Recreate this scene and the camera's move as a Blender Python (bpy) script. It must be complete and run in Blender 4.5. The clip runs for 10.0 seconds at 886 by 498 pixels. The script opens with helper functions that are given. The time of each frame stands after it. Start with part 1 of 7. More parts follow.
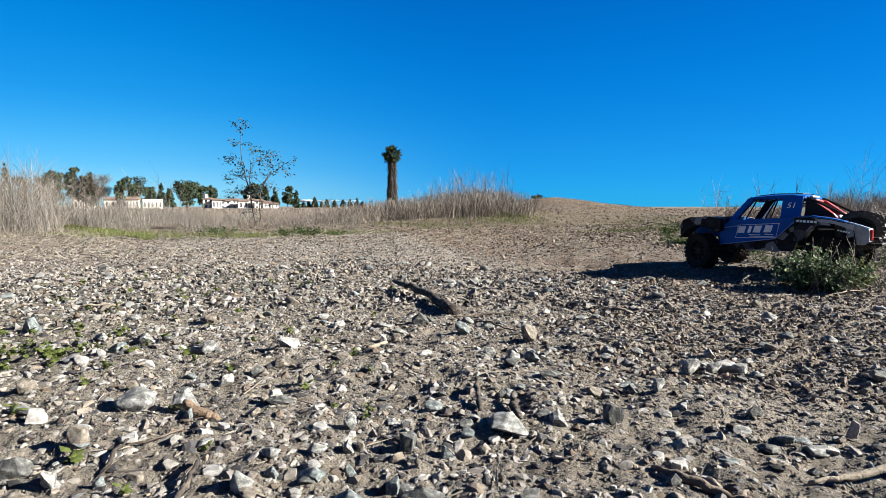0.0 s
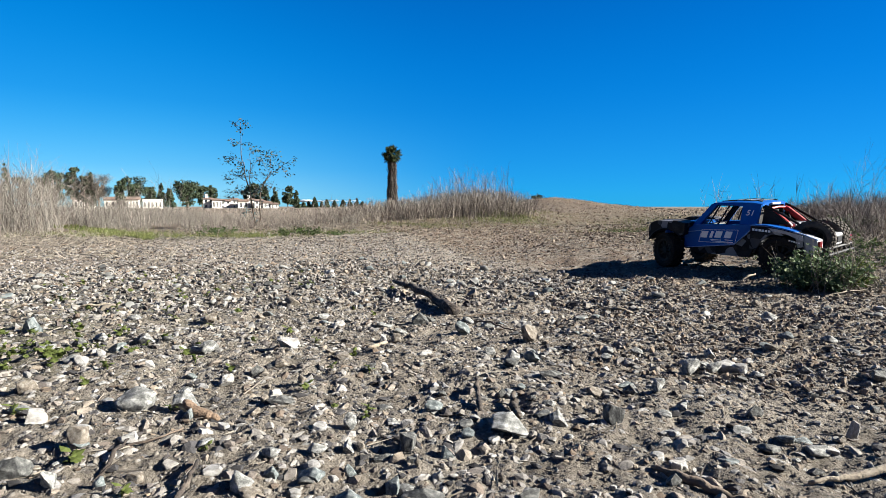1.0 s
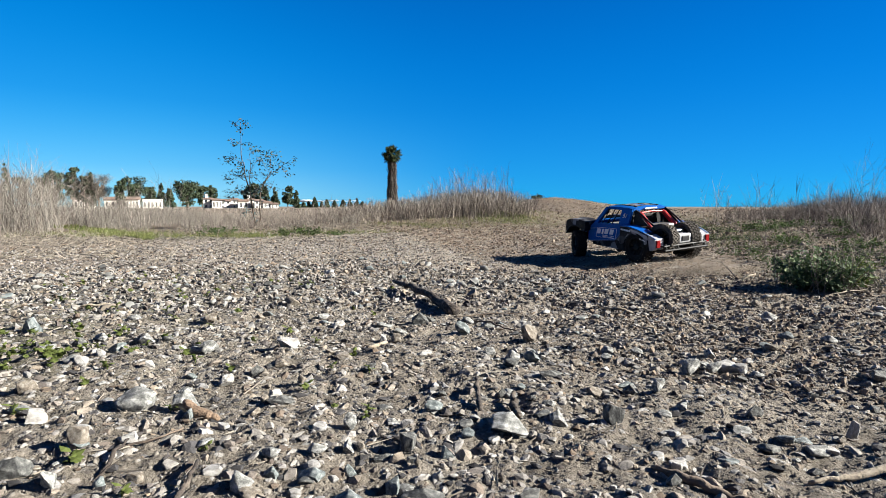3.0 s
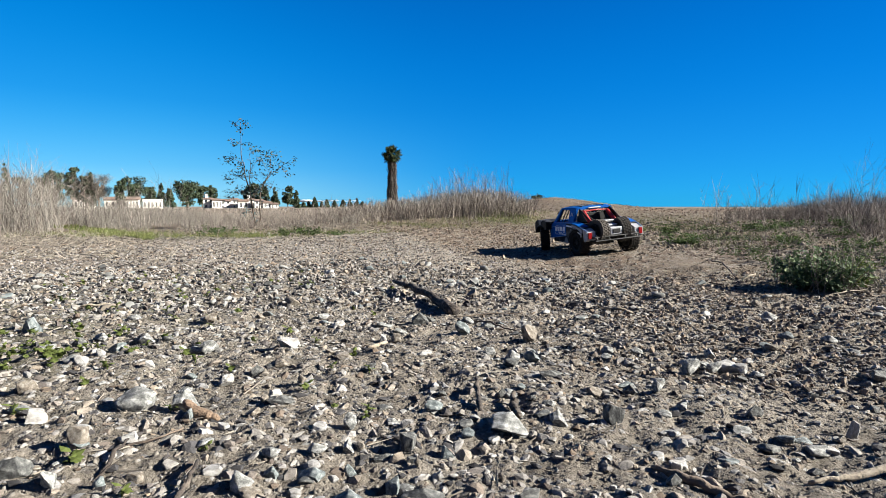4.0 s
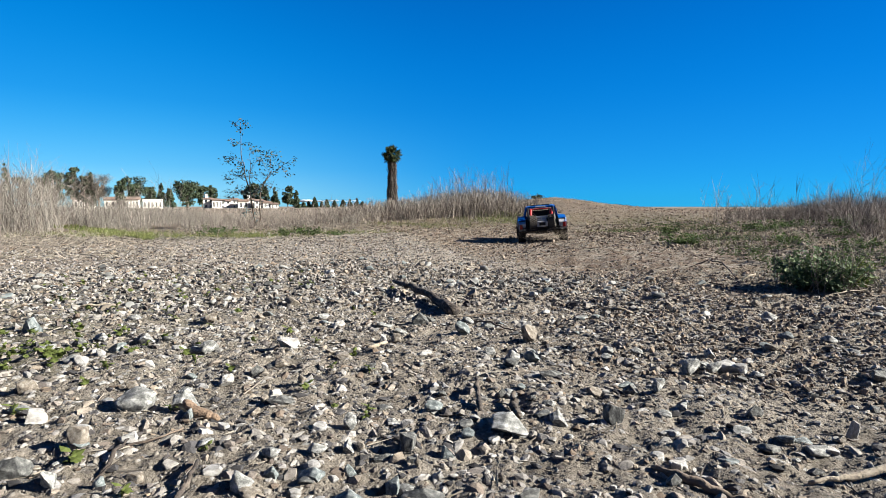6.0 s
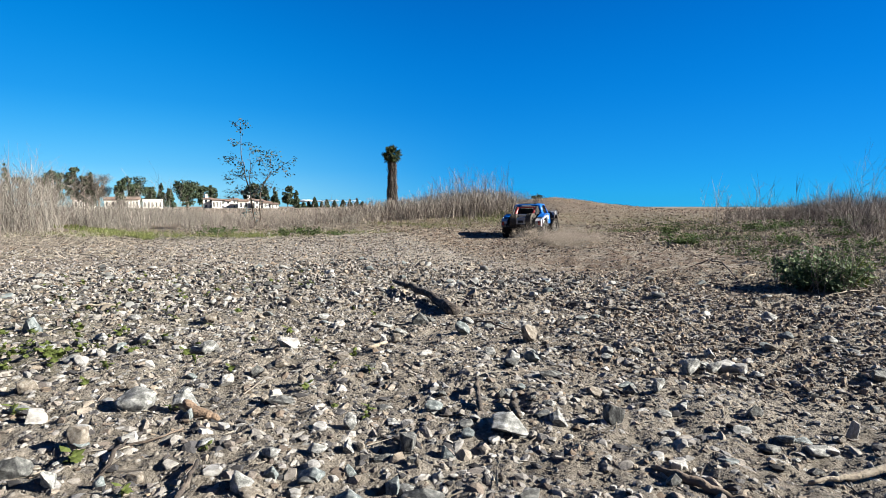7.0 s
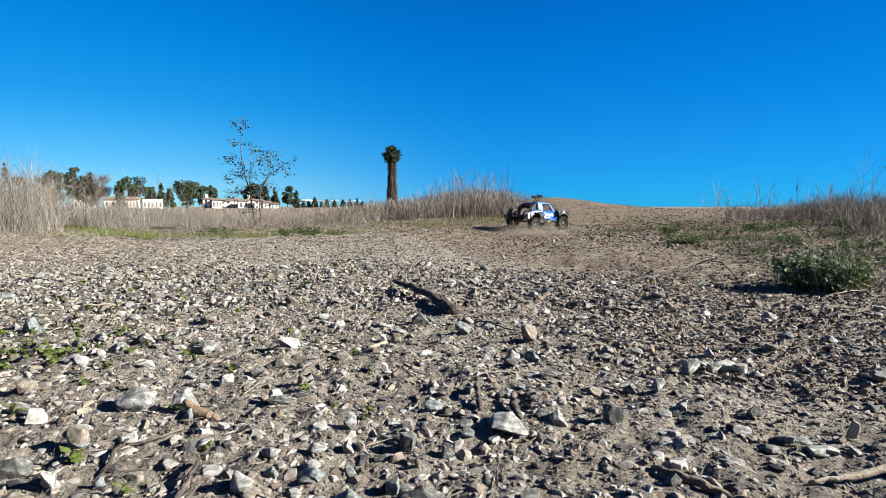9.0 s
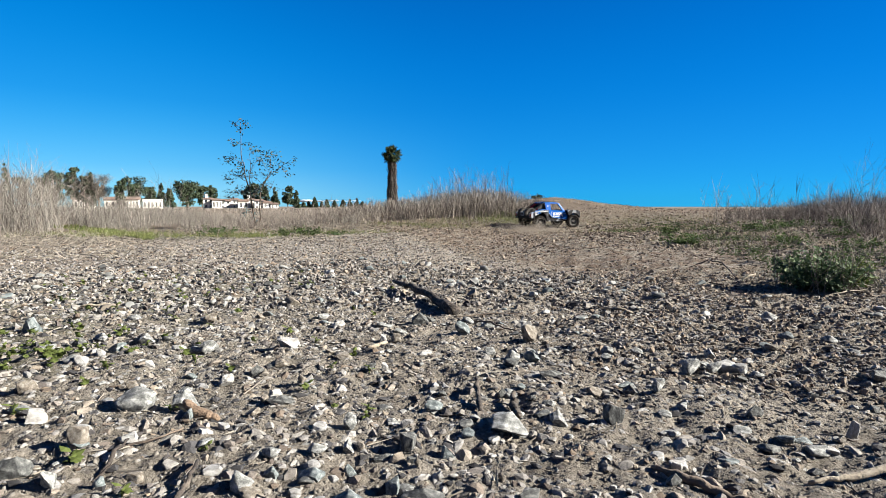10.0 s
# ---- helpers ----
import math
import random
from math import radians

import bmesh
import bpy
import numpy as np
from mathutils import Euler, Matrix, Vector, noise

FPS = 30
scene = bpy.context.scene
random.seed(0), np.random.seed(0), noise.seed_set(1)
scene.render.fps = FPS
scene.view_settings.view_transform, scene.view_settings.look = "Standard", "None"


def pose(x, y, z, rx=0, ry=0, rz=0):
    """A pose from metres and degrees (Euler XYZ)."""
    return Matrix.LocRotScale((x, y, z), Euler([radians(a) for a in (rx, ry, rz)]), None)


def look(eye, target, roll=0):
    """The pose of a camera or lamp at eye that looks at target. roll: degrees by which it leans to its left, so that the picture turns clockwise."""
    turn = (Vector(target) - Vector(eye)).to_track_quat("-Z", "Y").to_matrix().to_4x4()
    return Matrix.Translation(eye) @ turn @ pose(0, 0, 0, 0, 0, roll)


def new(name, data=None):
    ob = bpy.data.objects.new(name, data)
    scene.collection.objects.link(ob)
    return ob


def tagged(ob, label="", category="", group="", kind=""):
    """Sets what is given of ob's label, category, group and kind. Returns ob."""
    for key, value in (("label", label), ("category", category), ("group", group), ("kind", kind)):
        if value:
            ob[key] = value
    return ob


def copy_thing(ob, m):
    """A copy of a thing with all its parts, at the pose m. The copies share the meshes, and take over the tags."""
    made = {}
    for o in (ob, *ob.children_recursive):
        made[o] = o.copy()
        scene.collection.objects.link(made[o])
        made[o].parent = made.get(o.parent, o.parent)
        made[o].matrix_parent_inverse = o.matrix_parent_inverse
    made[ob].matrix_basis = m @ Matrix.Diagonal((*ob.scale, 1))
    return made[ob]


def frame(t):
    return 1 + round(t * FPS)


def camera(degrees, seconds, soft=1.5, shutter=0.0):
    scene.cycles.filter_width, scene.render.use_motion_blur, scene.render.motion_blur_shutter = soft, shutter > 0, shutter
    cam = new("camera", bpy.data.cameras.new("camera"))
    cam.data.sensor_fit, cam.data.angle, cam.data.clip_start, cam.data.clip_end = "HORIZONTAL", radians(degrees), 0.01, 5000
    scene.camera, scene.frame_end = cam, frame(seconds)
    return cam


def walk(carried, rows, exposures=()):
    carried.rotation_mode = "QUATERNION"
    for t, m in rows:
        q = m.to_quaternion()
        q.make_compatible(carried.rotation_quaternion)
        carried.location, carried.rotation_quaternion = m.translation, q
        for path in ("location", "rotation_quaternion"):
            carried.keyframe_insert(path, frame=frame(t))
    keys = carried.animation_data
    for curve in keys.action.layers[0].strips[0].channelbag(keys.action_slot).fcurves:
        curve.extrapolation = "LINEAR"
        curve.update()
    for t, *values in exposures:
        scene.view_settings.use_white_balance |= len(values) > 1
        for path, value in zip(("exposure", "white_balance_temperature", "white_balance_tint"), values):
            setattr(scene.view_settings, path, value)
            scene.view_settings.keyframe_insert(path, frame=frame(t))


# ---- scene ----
cam = camera(82.118, 10.0, soft=0.65)
EYE = 0.29
walk(cam, [(0.0, pose(0, 0, EYE, 85.213)), (10.0, pose(0, 0, EYE, 85.213))])

# ---- world and sun ----
SUN_AZ = radians(94)      # from +y towards +x
SUN_EL = radians(26)
world = bpy.data.worlds.new("sky")
scene.world = world
world.use_nodes = True
wn, wl = world.node_tree.nodes, world.node_tree.links
sky = wn.new("ShaderNodeTexSky")
sky.sky_type = "NISHITA"
sky.sun_disc = False
sky.sun_elevation = SUN_EL
sky.sun_rotation = SUN_AZ
sky.air_density, sky.dust_density, sky.ozone_density = 0.75, 0.0, 2.0
sky.altitude = 1000
hue = wn.new("ShaderNodeHueSaturation")
hue.inputs["Saturation"].default_value = 1.5
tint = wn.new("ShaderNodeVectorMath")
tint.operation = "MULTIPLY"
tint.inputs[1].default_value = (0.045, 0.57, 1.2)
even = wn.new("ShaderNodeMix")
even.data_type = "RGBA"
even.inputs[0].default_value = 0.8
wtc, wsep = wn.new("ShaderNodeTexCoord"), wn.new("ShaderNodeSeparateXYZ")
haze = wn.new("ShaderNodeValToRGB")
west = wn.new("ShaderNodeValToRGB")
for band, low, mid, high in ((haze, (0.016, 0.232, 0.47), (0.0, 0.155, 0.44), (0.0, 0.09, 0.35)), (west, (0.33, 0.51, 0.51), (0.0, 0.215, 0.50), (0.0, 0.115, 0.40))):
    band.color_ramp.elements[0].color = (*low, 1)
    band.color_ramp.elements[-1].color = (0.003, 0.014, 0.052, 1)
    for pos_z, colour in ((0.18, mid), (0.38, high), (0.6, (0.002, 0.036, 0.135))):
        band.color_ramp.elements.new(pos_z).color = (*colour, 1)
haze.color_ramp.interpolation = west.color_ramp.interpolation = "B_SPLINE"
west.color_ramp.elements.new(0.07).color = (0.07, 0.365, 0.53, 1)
# unseen sky behind the camera, set dimmer and greyer to tone down blue fill
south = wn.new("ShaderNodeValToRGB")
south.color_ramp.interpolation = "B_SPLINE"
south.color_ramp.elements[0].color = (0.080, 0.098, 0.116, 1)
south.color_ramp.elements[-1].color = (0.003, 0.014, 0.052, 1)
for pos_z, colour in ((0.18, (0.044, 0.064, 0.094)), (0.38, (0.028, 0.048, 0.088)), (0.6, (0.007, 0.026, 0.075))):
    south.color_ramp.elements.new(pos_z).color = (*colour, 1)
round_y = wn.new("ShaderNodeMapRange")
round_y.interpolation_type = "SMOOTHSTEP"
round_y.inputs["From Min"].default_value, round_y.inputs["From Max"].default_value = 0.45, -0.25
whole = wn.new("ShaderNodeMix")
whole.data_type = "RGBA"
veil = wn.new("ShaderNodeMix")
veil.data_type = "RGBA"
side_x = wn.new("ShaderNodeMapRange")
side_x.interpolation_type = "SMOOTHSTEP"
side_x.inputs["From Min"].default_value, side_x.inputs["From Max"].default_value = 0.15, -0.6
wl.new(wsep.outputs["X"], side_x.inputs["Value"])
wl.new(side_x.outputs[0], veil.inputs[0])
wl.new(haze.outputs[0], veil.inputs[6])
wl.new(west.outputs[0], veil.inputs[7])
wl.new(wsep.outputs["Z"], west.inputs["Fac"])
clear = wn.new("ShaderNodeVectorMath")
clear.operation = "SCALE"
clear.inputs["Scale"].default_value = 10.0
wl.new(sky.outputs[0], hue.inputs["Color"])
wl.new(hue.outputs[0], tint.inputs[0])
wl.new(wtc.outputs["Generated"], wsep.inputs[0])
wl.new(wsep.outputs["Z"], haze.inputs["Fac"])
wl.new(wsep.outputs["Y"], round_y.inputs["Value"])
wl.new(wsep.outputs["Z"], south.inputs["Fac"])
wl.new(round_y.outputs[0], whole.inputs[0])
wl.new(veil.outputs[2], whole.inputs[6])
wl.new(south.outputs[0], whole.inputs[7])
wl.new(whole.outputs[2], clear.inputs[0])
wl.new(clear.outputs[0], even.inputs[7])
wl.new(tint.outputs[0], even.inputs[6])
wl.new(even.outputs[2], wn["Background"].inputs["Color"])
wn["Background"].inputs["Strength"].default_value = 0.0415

sun_data = bpy.data.lights.new("sun", "SUN")
sun_data.energy, sun_data.angle, sun_data.color = 5.0, radians(0.55), (0.985, 0.945, 0.855)
sun = new("sun", sun_data)
sun.matrix_world = look((math.sin(SUN_AZ) * math.cos(SUN_EL) * 50, math.cos(SUN_AZ) * math.cos(SUN_EL) * 50, math.sin(SUN_EL) * 50), (0, 0, 0))
scene.view_settings.exposure = 2.0


# ---- materials ----
def ramp(nodes, stops):
    r = nodes.new("ShaderNodeValToRGB")
    el = r.color_ramp.elements
    while len(el) < len(stops):
        el.new(0.5)
    for e, (p, c) in zip(el, stops):
        e.position, e.color = p, (*c, 1)
    return r


def surface(name, stops, rough=0.8, scale=20.0, fine=150.0, mottle=0.35, bump=0.3, metal=0.0, by="noise", bump_dist=0.004, spec=0.5, through_leaf=0.0):
    """A material whose colour runs over the stops by noise, per piece or per object, mottled by a finer noise, with relief."""
    m = bpy.data.materials.new(name)
    m.use_nodes = True
    n, l = m.node_tree.nodes, m.node_tree.links
    b = n["Principled BSDF"]
    tc = n.new("ShaderNodeTexCoord")
    big = n.new("ShaderNodeTexNoise")
    big.inputs["Scale"].default_value = scale
    big.inputs["Detail"].default_value = 4
    l.new(tc.outputs["Object"], big.inputs["Vector"])
    tiny = n.new("ShaderNodeTexNoise")
    tiny.inputs["Scale"].default_value = fine
    tiny.inputs["Detail"].default_value = 3
    l.new(tc.outputs["Object"], tiny.inputs["Vector"])
    r = ramp(n, stops)
    if by == "noise":
        spread = n.new("ShaderNodeMapRange")
        spread.inputs["From Min"].default_value, spread.inputs["From Max"].default_value = 0.3, 0.7
        l.new(big.outputs["Fac"], spread.inputs["Value"])
        l.new(spread.outputs[0], r.inputs["Fac"])
    elif by == "island":
        g = n.new("ShaderNodeNewGeometry")
        l.new(g.outputs["Random Per Island"], r.inputs["Fac"])
    else:
        g = n.new("ShaderNodeObjectInfo")
        l.new(g.outputs["Random"], r.inputs["Fac"])
    mul = n.new("ShaderNodeMapRange")
    mul.inputs["From Min"].default_value, mul.inputs["From Max"].default_value = 0.3, 0.7
    mul.inputs["To Min"].default_value, mul.inputs["To Max"].default_value = 1 - mottle, 1 + mottle
    mixn = n.new("ShaderNodeMath")
    mixn.operation = "MULTIPLY_ADD"
    mixn.inputs[1].default_value = 0.5
    half = n.new("ShaderNodeMath")
    half.operation = "MULTIPLY"
    half.inputs[1].default_value = 0.5
    l.new(big.outputs["Fac"], half.inputs[0])
    l.new(tiny.outputs["Fac"], mixn.inputs[0])
    l.new(half.outputs[0], mixn.inputs[2])
    l.new(mixn.outputs[0], mul.inputs["Value"])
    vm = n.new("ShaderNodeVectorMath")
    vm.operation = "SCALE"
    l.new(r.outputs["Color"], vm.inputs[0])
    l.new(mul.outputs[0], vm.inputs["Scale"])
    l.new(vm.outputs[0], b.inputs["Base Color"])
    b.inputs["Roughness"].default_value = rough
    b.inputs["Metallic"].default_value = metal
    b.inputs["Specular IOR Level"].default_value = spec
    if through_leaf:
        b.inputs["Transmission Weight"].default_value = 0
        b.inputs["Subsurface Weight"].default_value = 0
        tr = n.new("ShaderNodeBsdfTranslucent")
        mixs = n.new("ShaderNodeMixShader")
        mixs.inputs[0].default_value = through_leaf
        l.new(vm.outputs[0], tr.inputs["Color"])
        l.new(b.outputs[0], mixs.inputs[1])
        l.new(tr.outputs[0], mixs.inputs[2])
        l.new(mixs.outputs[0], n["Material Output"].inputs["Surface"])
    if bump:
        bp = n.new("ShaderNodeBump")
        bp.inputs["Strength"].default_value = bump
        bp.inputs["Distance"].default_value = bump_dist
        l.new(tiny.outputs["Fac"], bp.inputs["Height"])
        l.new(bp.outputs[0], b.inputs["Normal"])
    return m


def plain(name, colour, rough=0.5, metal=0.0, mottle=0.12, scale=12.0, coat=0.0, spec=0.5):
    m = surface(name, [(0, tuple(c * 0.88 for c in colour)), (1, colour)], rough, scale, scale * 12, mottle, 0.1, metal, bump_dist=0.0006, spec=spec)
    m.node_tree.nodes["Principled BSDF"].inputs["Coat Weight"].default_value = coat
    return m


def ground_material():
    """Sandy dirt with grit, straw-brown and green patches at several sizes."""
    m = bpy.data.materials.new("dirt_ground")
    m.use_nodes = True
    n, l = m.node_tree.nodes, m.node_tree.links
    b = n["Principled BSDF"]
    tc = n.new("ShaderNodeTexCoord")

    def nz(scale, detail=5, rough=0.6):
        t = n.new("ShaderNodeTexNoise")
        t.inputs["Scale"].default_value, t.inputs["Detail"].default_value, t.inputs["Roughness"].default_value = scale, detail, rough
        l.new(tc.outputs["Object"], t.inputs["Vector"])
        return t

    def mix(a, c, fac, kind="MIX"):
        x = n.new("ShaderNodeMix")
        x.data_type, x.blend_type = "RGBA", kind
        for s, v in ((x.inputs[0], fac), (x.inputs[6], a), (x.inputs[7], c)):
            if isinstance(v, (tuple, float, int)):
                s.default_value = (*v, 1) if isinstance(v, tuple) else v
            else:
                l.new(v, s)
        return x.outputs[2]

    def thresh(src, lo, hi):
        x = n.new("ShaderNodeMapRange")
        x.interpolation_type = "SMOOTHSTEP"
        x.inputs["From Min"].default_value, x.inputs["From Max"].default_value = lo, hi
        l.new(src, x.inputs["Value"])
        return x.outputs[0]

    base = ramp(n, [(0.3, (0.165, 0.144, 0.119)), (0.5, (0.214, 0.189, 0.158)), (0.72, (0.255, 0.230, 0.196))])
    l.new(nz(3.0).outputs["Fac"], base.inputs["Fac"])
    grit = ramp(n, [(0.3, (0.62, 0.60, 0.58)), (0.5, (1, 1, 1)), (0.7, (1.3, 1.29, 1.27))])
    l.new(nz(110.0, 4, 0.7).outputs["Fac"], grit.inputs["Fac"])
    col = mix(base.outputs[0], grit.outputs[0], 0.8, "MULTIPLY")
    patch = ramp(n, [(0.32, (0.55, 0.53, 0.51)), (0.5, (0.95, 0.95, 0.95)), (0.66, (1.25, 1.24, 1.22))])
    l.new(nz(13.0, 6, 0.7).outputs["Fac"], patch.inputs["Fac"])
    col = mix(col, patch.outputs[0], 0.8, "MULTIPLY")
    vor = n.new("ShaderNodeTexVoronoi")
    vor.inputs["Scale"].default_value = 75.0
    l.new(tc.outputs["Object"], vor.inputs["Vector"])
    peb = ramp(n, [(0.0, (0.0522, 0.0522, 0.0574)), (0.35, (0.1357, 0.1201, 0.1044)), (0.7, (0.1984, 0.1827, 0.1618)), (1.0, (0.3236, 0.3132, 0.2975))])
    sep = n.new("ShaderNodeSeparateColor")
    l.new(vor.outputs["Color"], sep.inputs[0])
    l.new(sep.outputs[0], peb.inputs["Fac"])
    edge = n.new("ShaderNodeMapRange")
    edge.inputs["From Min"].default_value, edge.inputs["From Max"].default_value = 0.5, 0.3
    l.new(vor.outputs["Distance"], edge.inputs["Value"])
    pick = n.new("ShaderNodeMath")
    pick.operation = "MULTIPLY"
    l.new(edge.outputs[0], pick.inputs[0])
    l.new(thresh(sep.outputs[1], 0.35, 0.45), pick.inputs[1])
    col = mix(col, peb.outputs[0], pick.outputs[0])
    # dark soil, straw litter and moss-green patches, masked by the vertex layers of the sheet
    for layer, colour, noise_scale in (("soil", (0.152, 0.109, 0.077), 9.0), ("litter", (0.150, 0.112, 0.077), 6.0), ("green", (0.0444, 0.06, 0.0157), 7.0)):
        at = n.new("ShaderNodeAttribute")
        at.attribute_name = layer
        mm = n.new("ShaderNodeMath")
        mm.operation = "MULTIPLY"
        l.new(at.outputs["Fac"], mm.inputs[0])
        l.new(thresh(nz(noise_scale, 6, 0.7).outputs["Fac"], 0.36, 0.6), mm.inputs[1])
        col = mix(col, mix(tuple(c * 0.6 for c in colour), colour, nz(40.0).outputs["Fac"]), mm.outputs[0])
    l.new(col, b.inputs["Base Color"])
    b.inputs["Roughness"].default_value = 0.95
    b.inputs["Specular IOR Level"].default_value = 0.2
    bp = n.new("ShaderNodeBump")
    bp.inputs["Strength"].default_value, bp.inputs["Distance"].default_value = 0.8, 0.005
    l.new(nz(230.0, 5, 0.75).outputs["Fac"], bp.inputs["Height"])
    bp2 = n.new("ShaderNodeBump")
    bp2.inputs["Strength"].default_value, bp2.inputs["Distance"].default_value = 0.8, 0.006
    inv = n.new("ShaderNodeMath")
    inv.operation = "MULTIPLY"
    inv.inputs[1].default_value = 1.0
    l.new(pick.outputs[0], inv.inputs[0])
    l.new(inv.outputs[0], bp2.inputs["Height"])
    l.new(bp.outputs[0], bp2.inputs["Normal"])
    bp3 = n.new("ShaderNodeBump")
    bp3.inputs["Strength"].default_value, bp3.inputs["Distance"].default_value = 0.95, 0.03
    l.new(nz(36.0, 6, 0.7).outputs["Fac"], bp3.inputs["Height"])
    l.new(bp2.outputs[0], bp3.inputs["Normal"])
    l.new(bp3.outputs[0], b.inputs["Normal"])
    return m


GROUND = ground_material()
GRAVEL = surface("mixed_gravel", [(0.0, (0.022, 0.021, 0.022)), (0.2, (0.055, 0.053, 0.055)), (0.32, (0.108, 0.082, 0.061)), (0.44, (0.148, 0.142, 0.139)), (0.57, (0.190, 0.158, 0.124)), (0.7, (0.178, 0.175, 0.171)), (0.85, (0.205, 0.190, 0.170)), (0.95, (0.220, 0.211, 0.201)), (1.0, (0.260, 0.254, 0.246))], 0.95, 130, 700, 0.45, 0.35, by="island", bump_dist=0.002, spec=0.2)
CLOD = surface("dirt_clods", [(0.0, (0.042, 0.030, 0.023)), (0.4, (0.118, 0.088, 0.063)), (0.85, (0.195, 0.152, 0.110)), (1.0, (0.285, 0.240, 0.192))], 0.95, 30, 200, 0.3, 0.0, by="island")
GRITMAT = surface("sandy_grit", [(0.0, (0.050, 0.045, 0.041)), (0.35, (0.106, 0.094, 0.081)), (0.9, (0.156, 0.141, 0.122)), (1.0, (0.215, 0.206, 0.192))], 0.95, 60, 600, 0.3, 0.0, by="island", spec=0.1)
STONE = {
    "white": surface("white_quartz", [(0, (0.185, 0.172, 0.155)), (0.5, (0.250, 0.243, 0.229)), (1, (0.285, 0.281, 0.270))], 0.75, 2.2, 11, 0.35, 0.28, bump_dist=0.012),
    "grey": surface("grey_granite", [(0, (0.092, 0.094, 0.090)), (0.5, (0.165, 0.166, 0.158)), (1, (0.262, 0.262, 0.250))], 0.9, 2.6, 13, 0.7, 0.28, bump_dist=0.012),
    "dark": surface("dark_stone", [(0, (0.033, 0.034, 0.034)), (0.5, (0.064, 0.065, 0.062)), (1, (0.122, 0.122, 0.114))], 0.9, 2.4, 12, 0.6, 0.28, bump_dist=0.012),
    "teal": surface("blue_green_schist", [(0, (0.056, 0.066, 0.068)), (0.5, (0.098, 0.114, 0.115)), (1, (0.185, 0.194, 0.188))], 0.85, 2.4, 12, 0.6, 0.28, bump_dist=0.012),
    "tan": surface("tan_sandstone", [(0, (0.0893, 0.0718, 0.0532)), (0.5, (0.1357, 0.1155, 0.0931)), (1, (0.1785, 0.1673, 0.1464))], 0.92, 2.4, 12, 0.55, 0.28, bump_dist=0.012),
}
DRY = surface("dry_stalks", [(0.0, (0.0673, 0.0538, 0.0458)), (0.4, (0.1278, 0.1090, 0.0942)), (0.75, (0.1950, 0.1681, 0.1446)), (1.0, (0.3026, 0.2690, 0.2320))], 0.85, 30, 200, 0.25, 0.0, by="island", spec=0.2)
STRAW = surface("pale_straw", [(0.0, (0.0835, 0.0705, 0.0564)), (0.4, (0.1566, 0.1368, 0.1096)), (1.0, (0.261, 0.2349, 0.1958))], 0.8, 30, 200, 0.2, 0.0, by="island", spec=0.2)
BRUSH = surface("brown_brush_twigs", [(0.0, (0.055, 0.044, 0.040)), (0.45, (0.140, 0.112, 0.099)), (0.8, (0.245, 0.205, 0.183)), (1.0, (0.390, 0.350, 0.312))], 0.85, 30, 200, 0.25, 0.0, by="island", spec=0.2)
WEED = surface("weed_leaves", [(0.0, (0.020, 0.036, 0.012)), (0.5, (0.043, 0.070, 0.022)), (1.0, (0.085, 0.118, 0.040))], 0.8, 40, 300, 0.25, 0.0, by="island", through_leaf=0.3, spec=0.15)
MALLOW = surface("mallow_leaves", [(0.0, (0.022, 0.042, 0.018)), (0.5, (0.062, 0.100, 0.044)), (1.0, (0.155, 0.205, 0.100))], 0.75, 40, 300, 0.3, 0.0, by="island", through_leaf=0.15, spec=0.25)
GREYSTRAW = surface("grey_bleached_straw", [(0.0, (0.067, 0.058, 0.050)), (0.4, (0.128, 0.114, 0.099)), (1.0, (0.225, 0.207, 0.183))], 0.8, 30, 200, 0.2, 0.0, by="island", spec=0.2)
SEEDLEAF = surface("seedling_leaves", [(0.0, (0.0519, 0.0724, 0.0172)), (1.0, (0.0980, 0.1193, 0.0346))], 0.8, 60, 300, 0.2, 0.0, by="island", through_leaf=0.3, spec=0.15)
SAPLEAF = surface("sapling_leaves", [(0.0, (0.016, 0.034, 0.034)), (0.6, (0.036, 0.064, 0.064)), (1.0, (0.075, 0.112, 0.114))], 0.7, 40, 300, 0.2, 0.0, by="island", through_leaf=0.1, spec=0.2)
FARLEAF = surface("far_foliage", [(0.0, (0.013, 0.022, 0.010)), (0.6, (0.028, 0.045, 0.018)), (1.0, (0.055, 0.078, 0.030))], 0.8, 0.3, 2, 0.3, 0.0, by="island", through_leaf=0.15)
GREYLEAF = surface("bare_twigs_far", [(0.0, (0.0731, 0.0626, 0.0496)), (1.0, (0.1305, 0.1096, 0.0887))], 0.9, 0.3, 2, 0.3, 0.0, by="island")
GREENGRASS = surface("short_green_grass", [(0.0, (0.044, 0.062, 0.014)), (0.6, (0.090, 0.108, 0.030)), (1.0, (0.150, 0.142, 0.058))], 0.7, 30, 200, 0.2, 0.0, by="island", spec=0.2)
PALMLEAF = surface("palm_fronds", [(0.0, (0.0168, 0.0240, 0.0086)), (1.0, (0.0481, 0.0601, 0.0192))], 0.8, 1, 6, 0.3, 0.0, by="island", through_leaf=0.15, spec=0.15)
DEADFROND = surface("dead_palm_fronds", [(0.0, (0.026, 0.022, 0.018)), (0.6, (0.056, 0.047, 0.039)), (1.0, (0.110, 0.095, 0.080))], 0.9, 1, 6, 0.3, 0.0, by="island")
BRANCHBARK = surface("flaking_branch_bark", [(0, (0.0132, 0.0096, 0.0078)), (0.45, (0.0360, 0.0270, 0.0216)), (0.8, (0.0750, 0.0600, 0.0498)), (1, (0.1260, 0.1110, 0.0960))], 0.95, 70, 260, 0.55, 0.9, bump_dist=0.006)
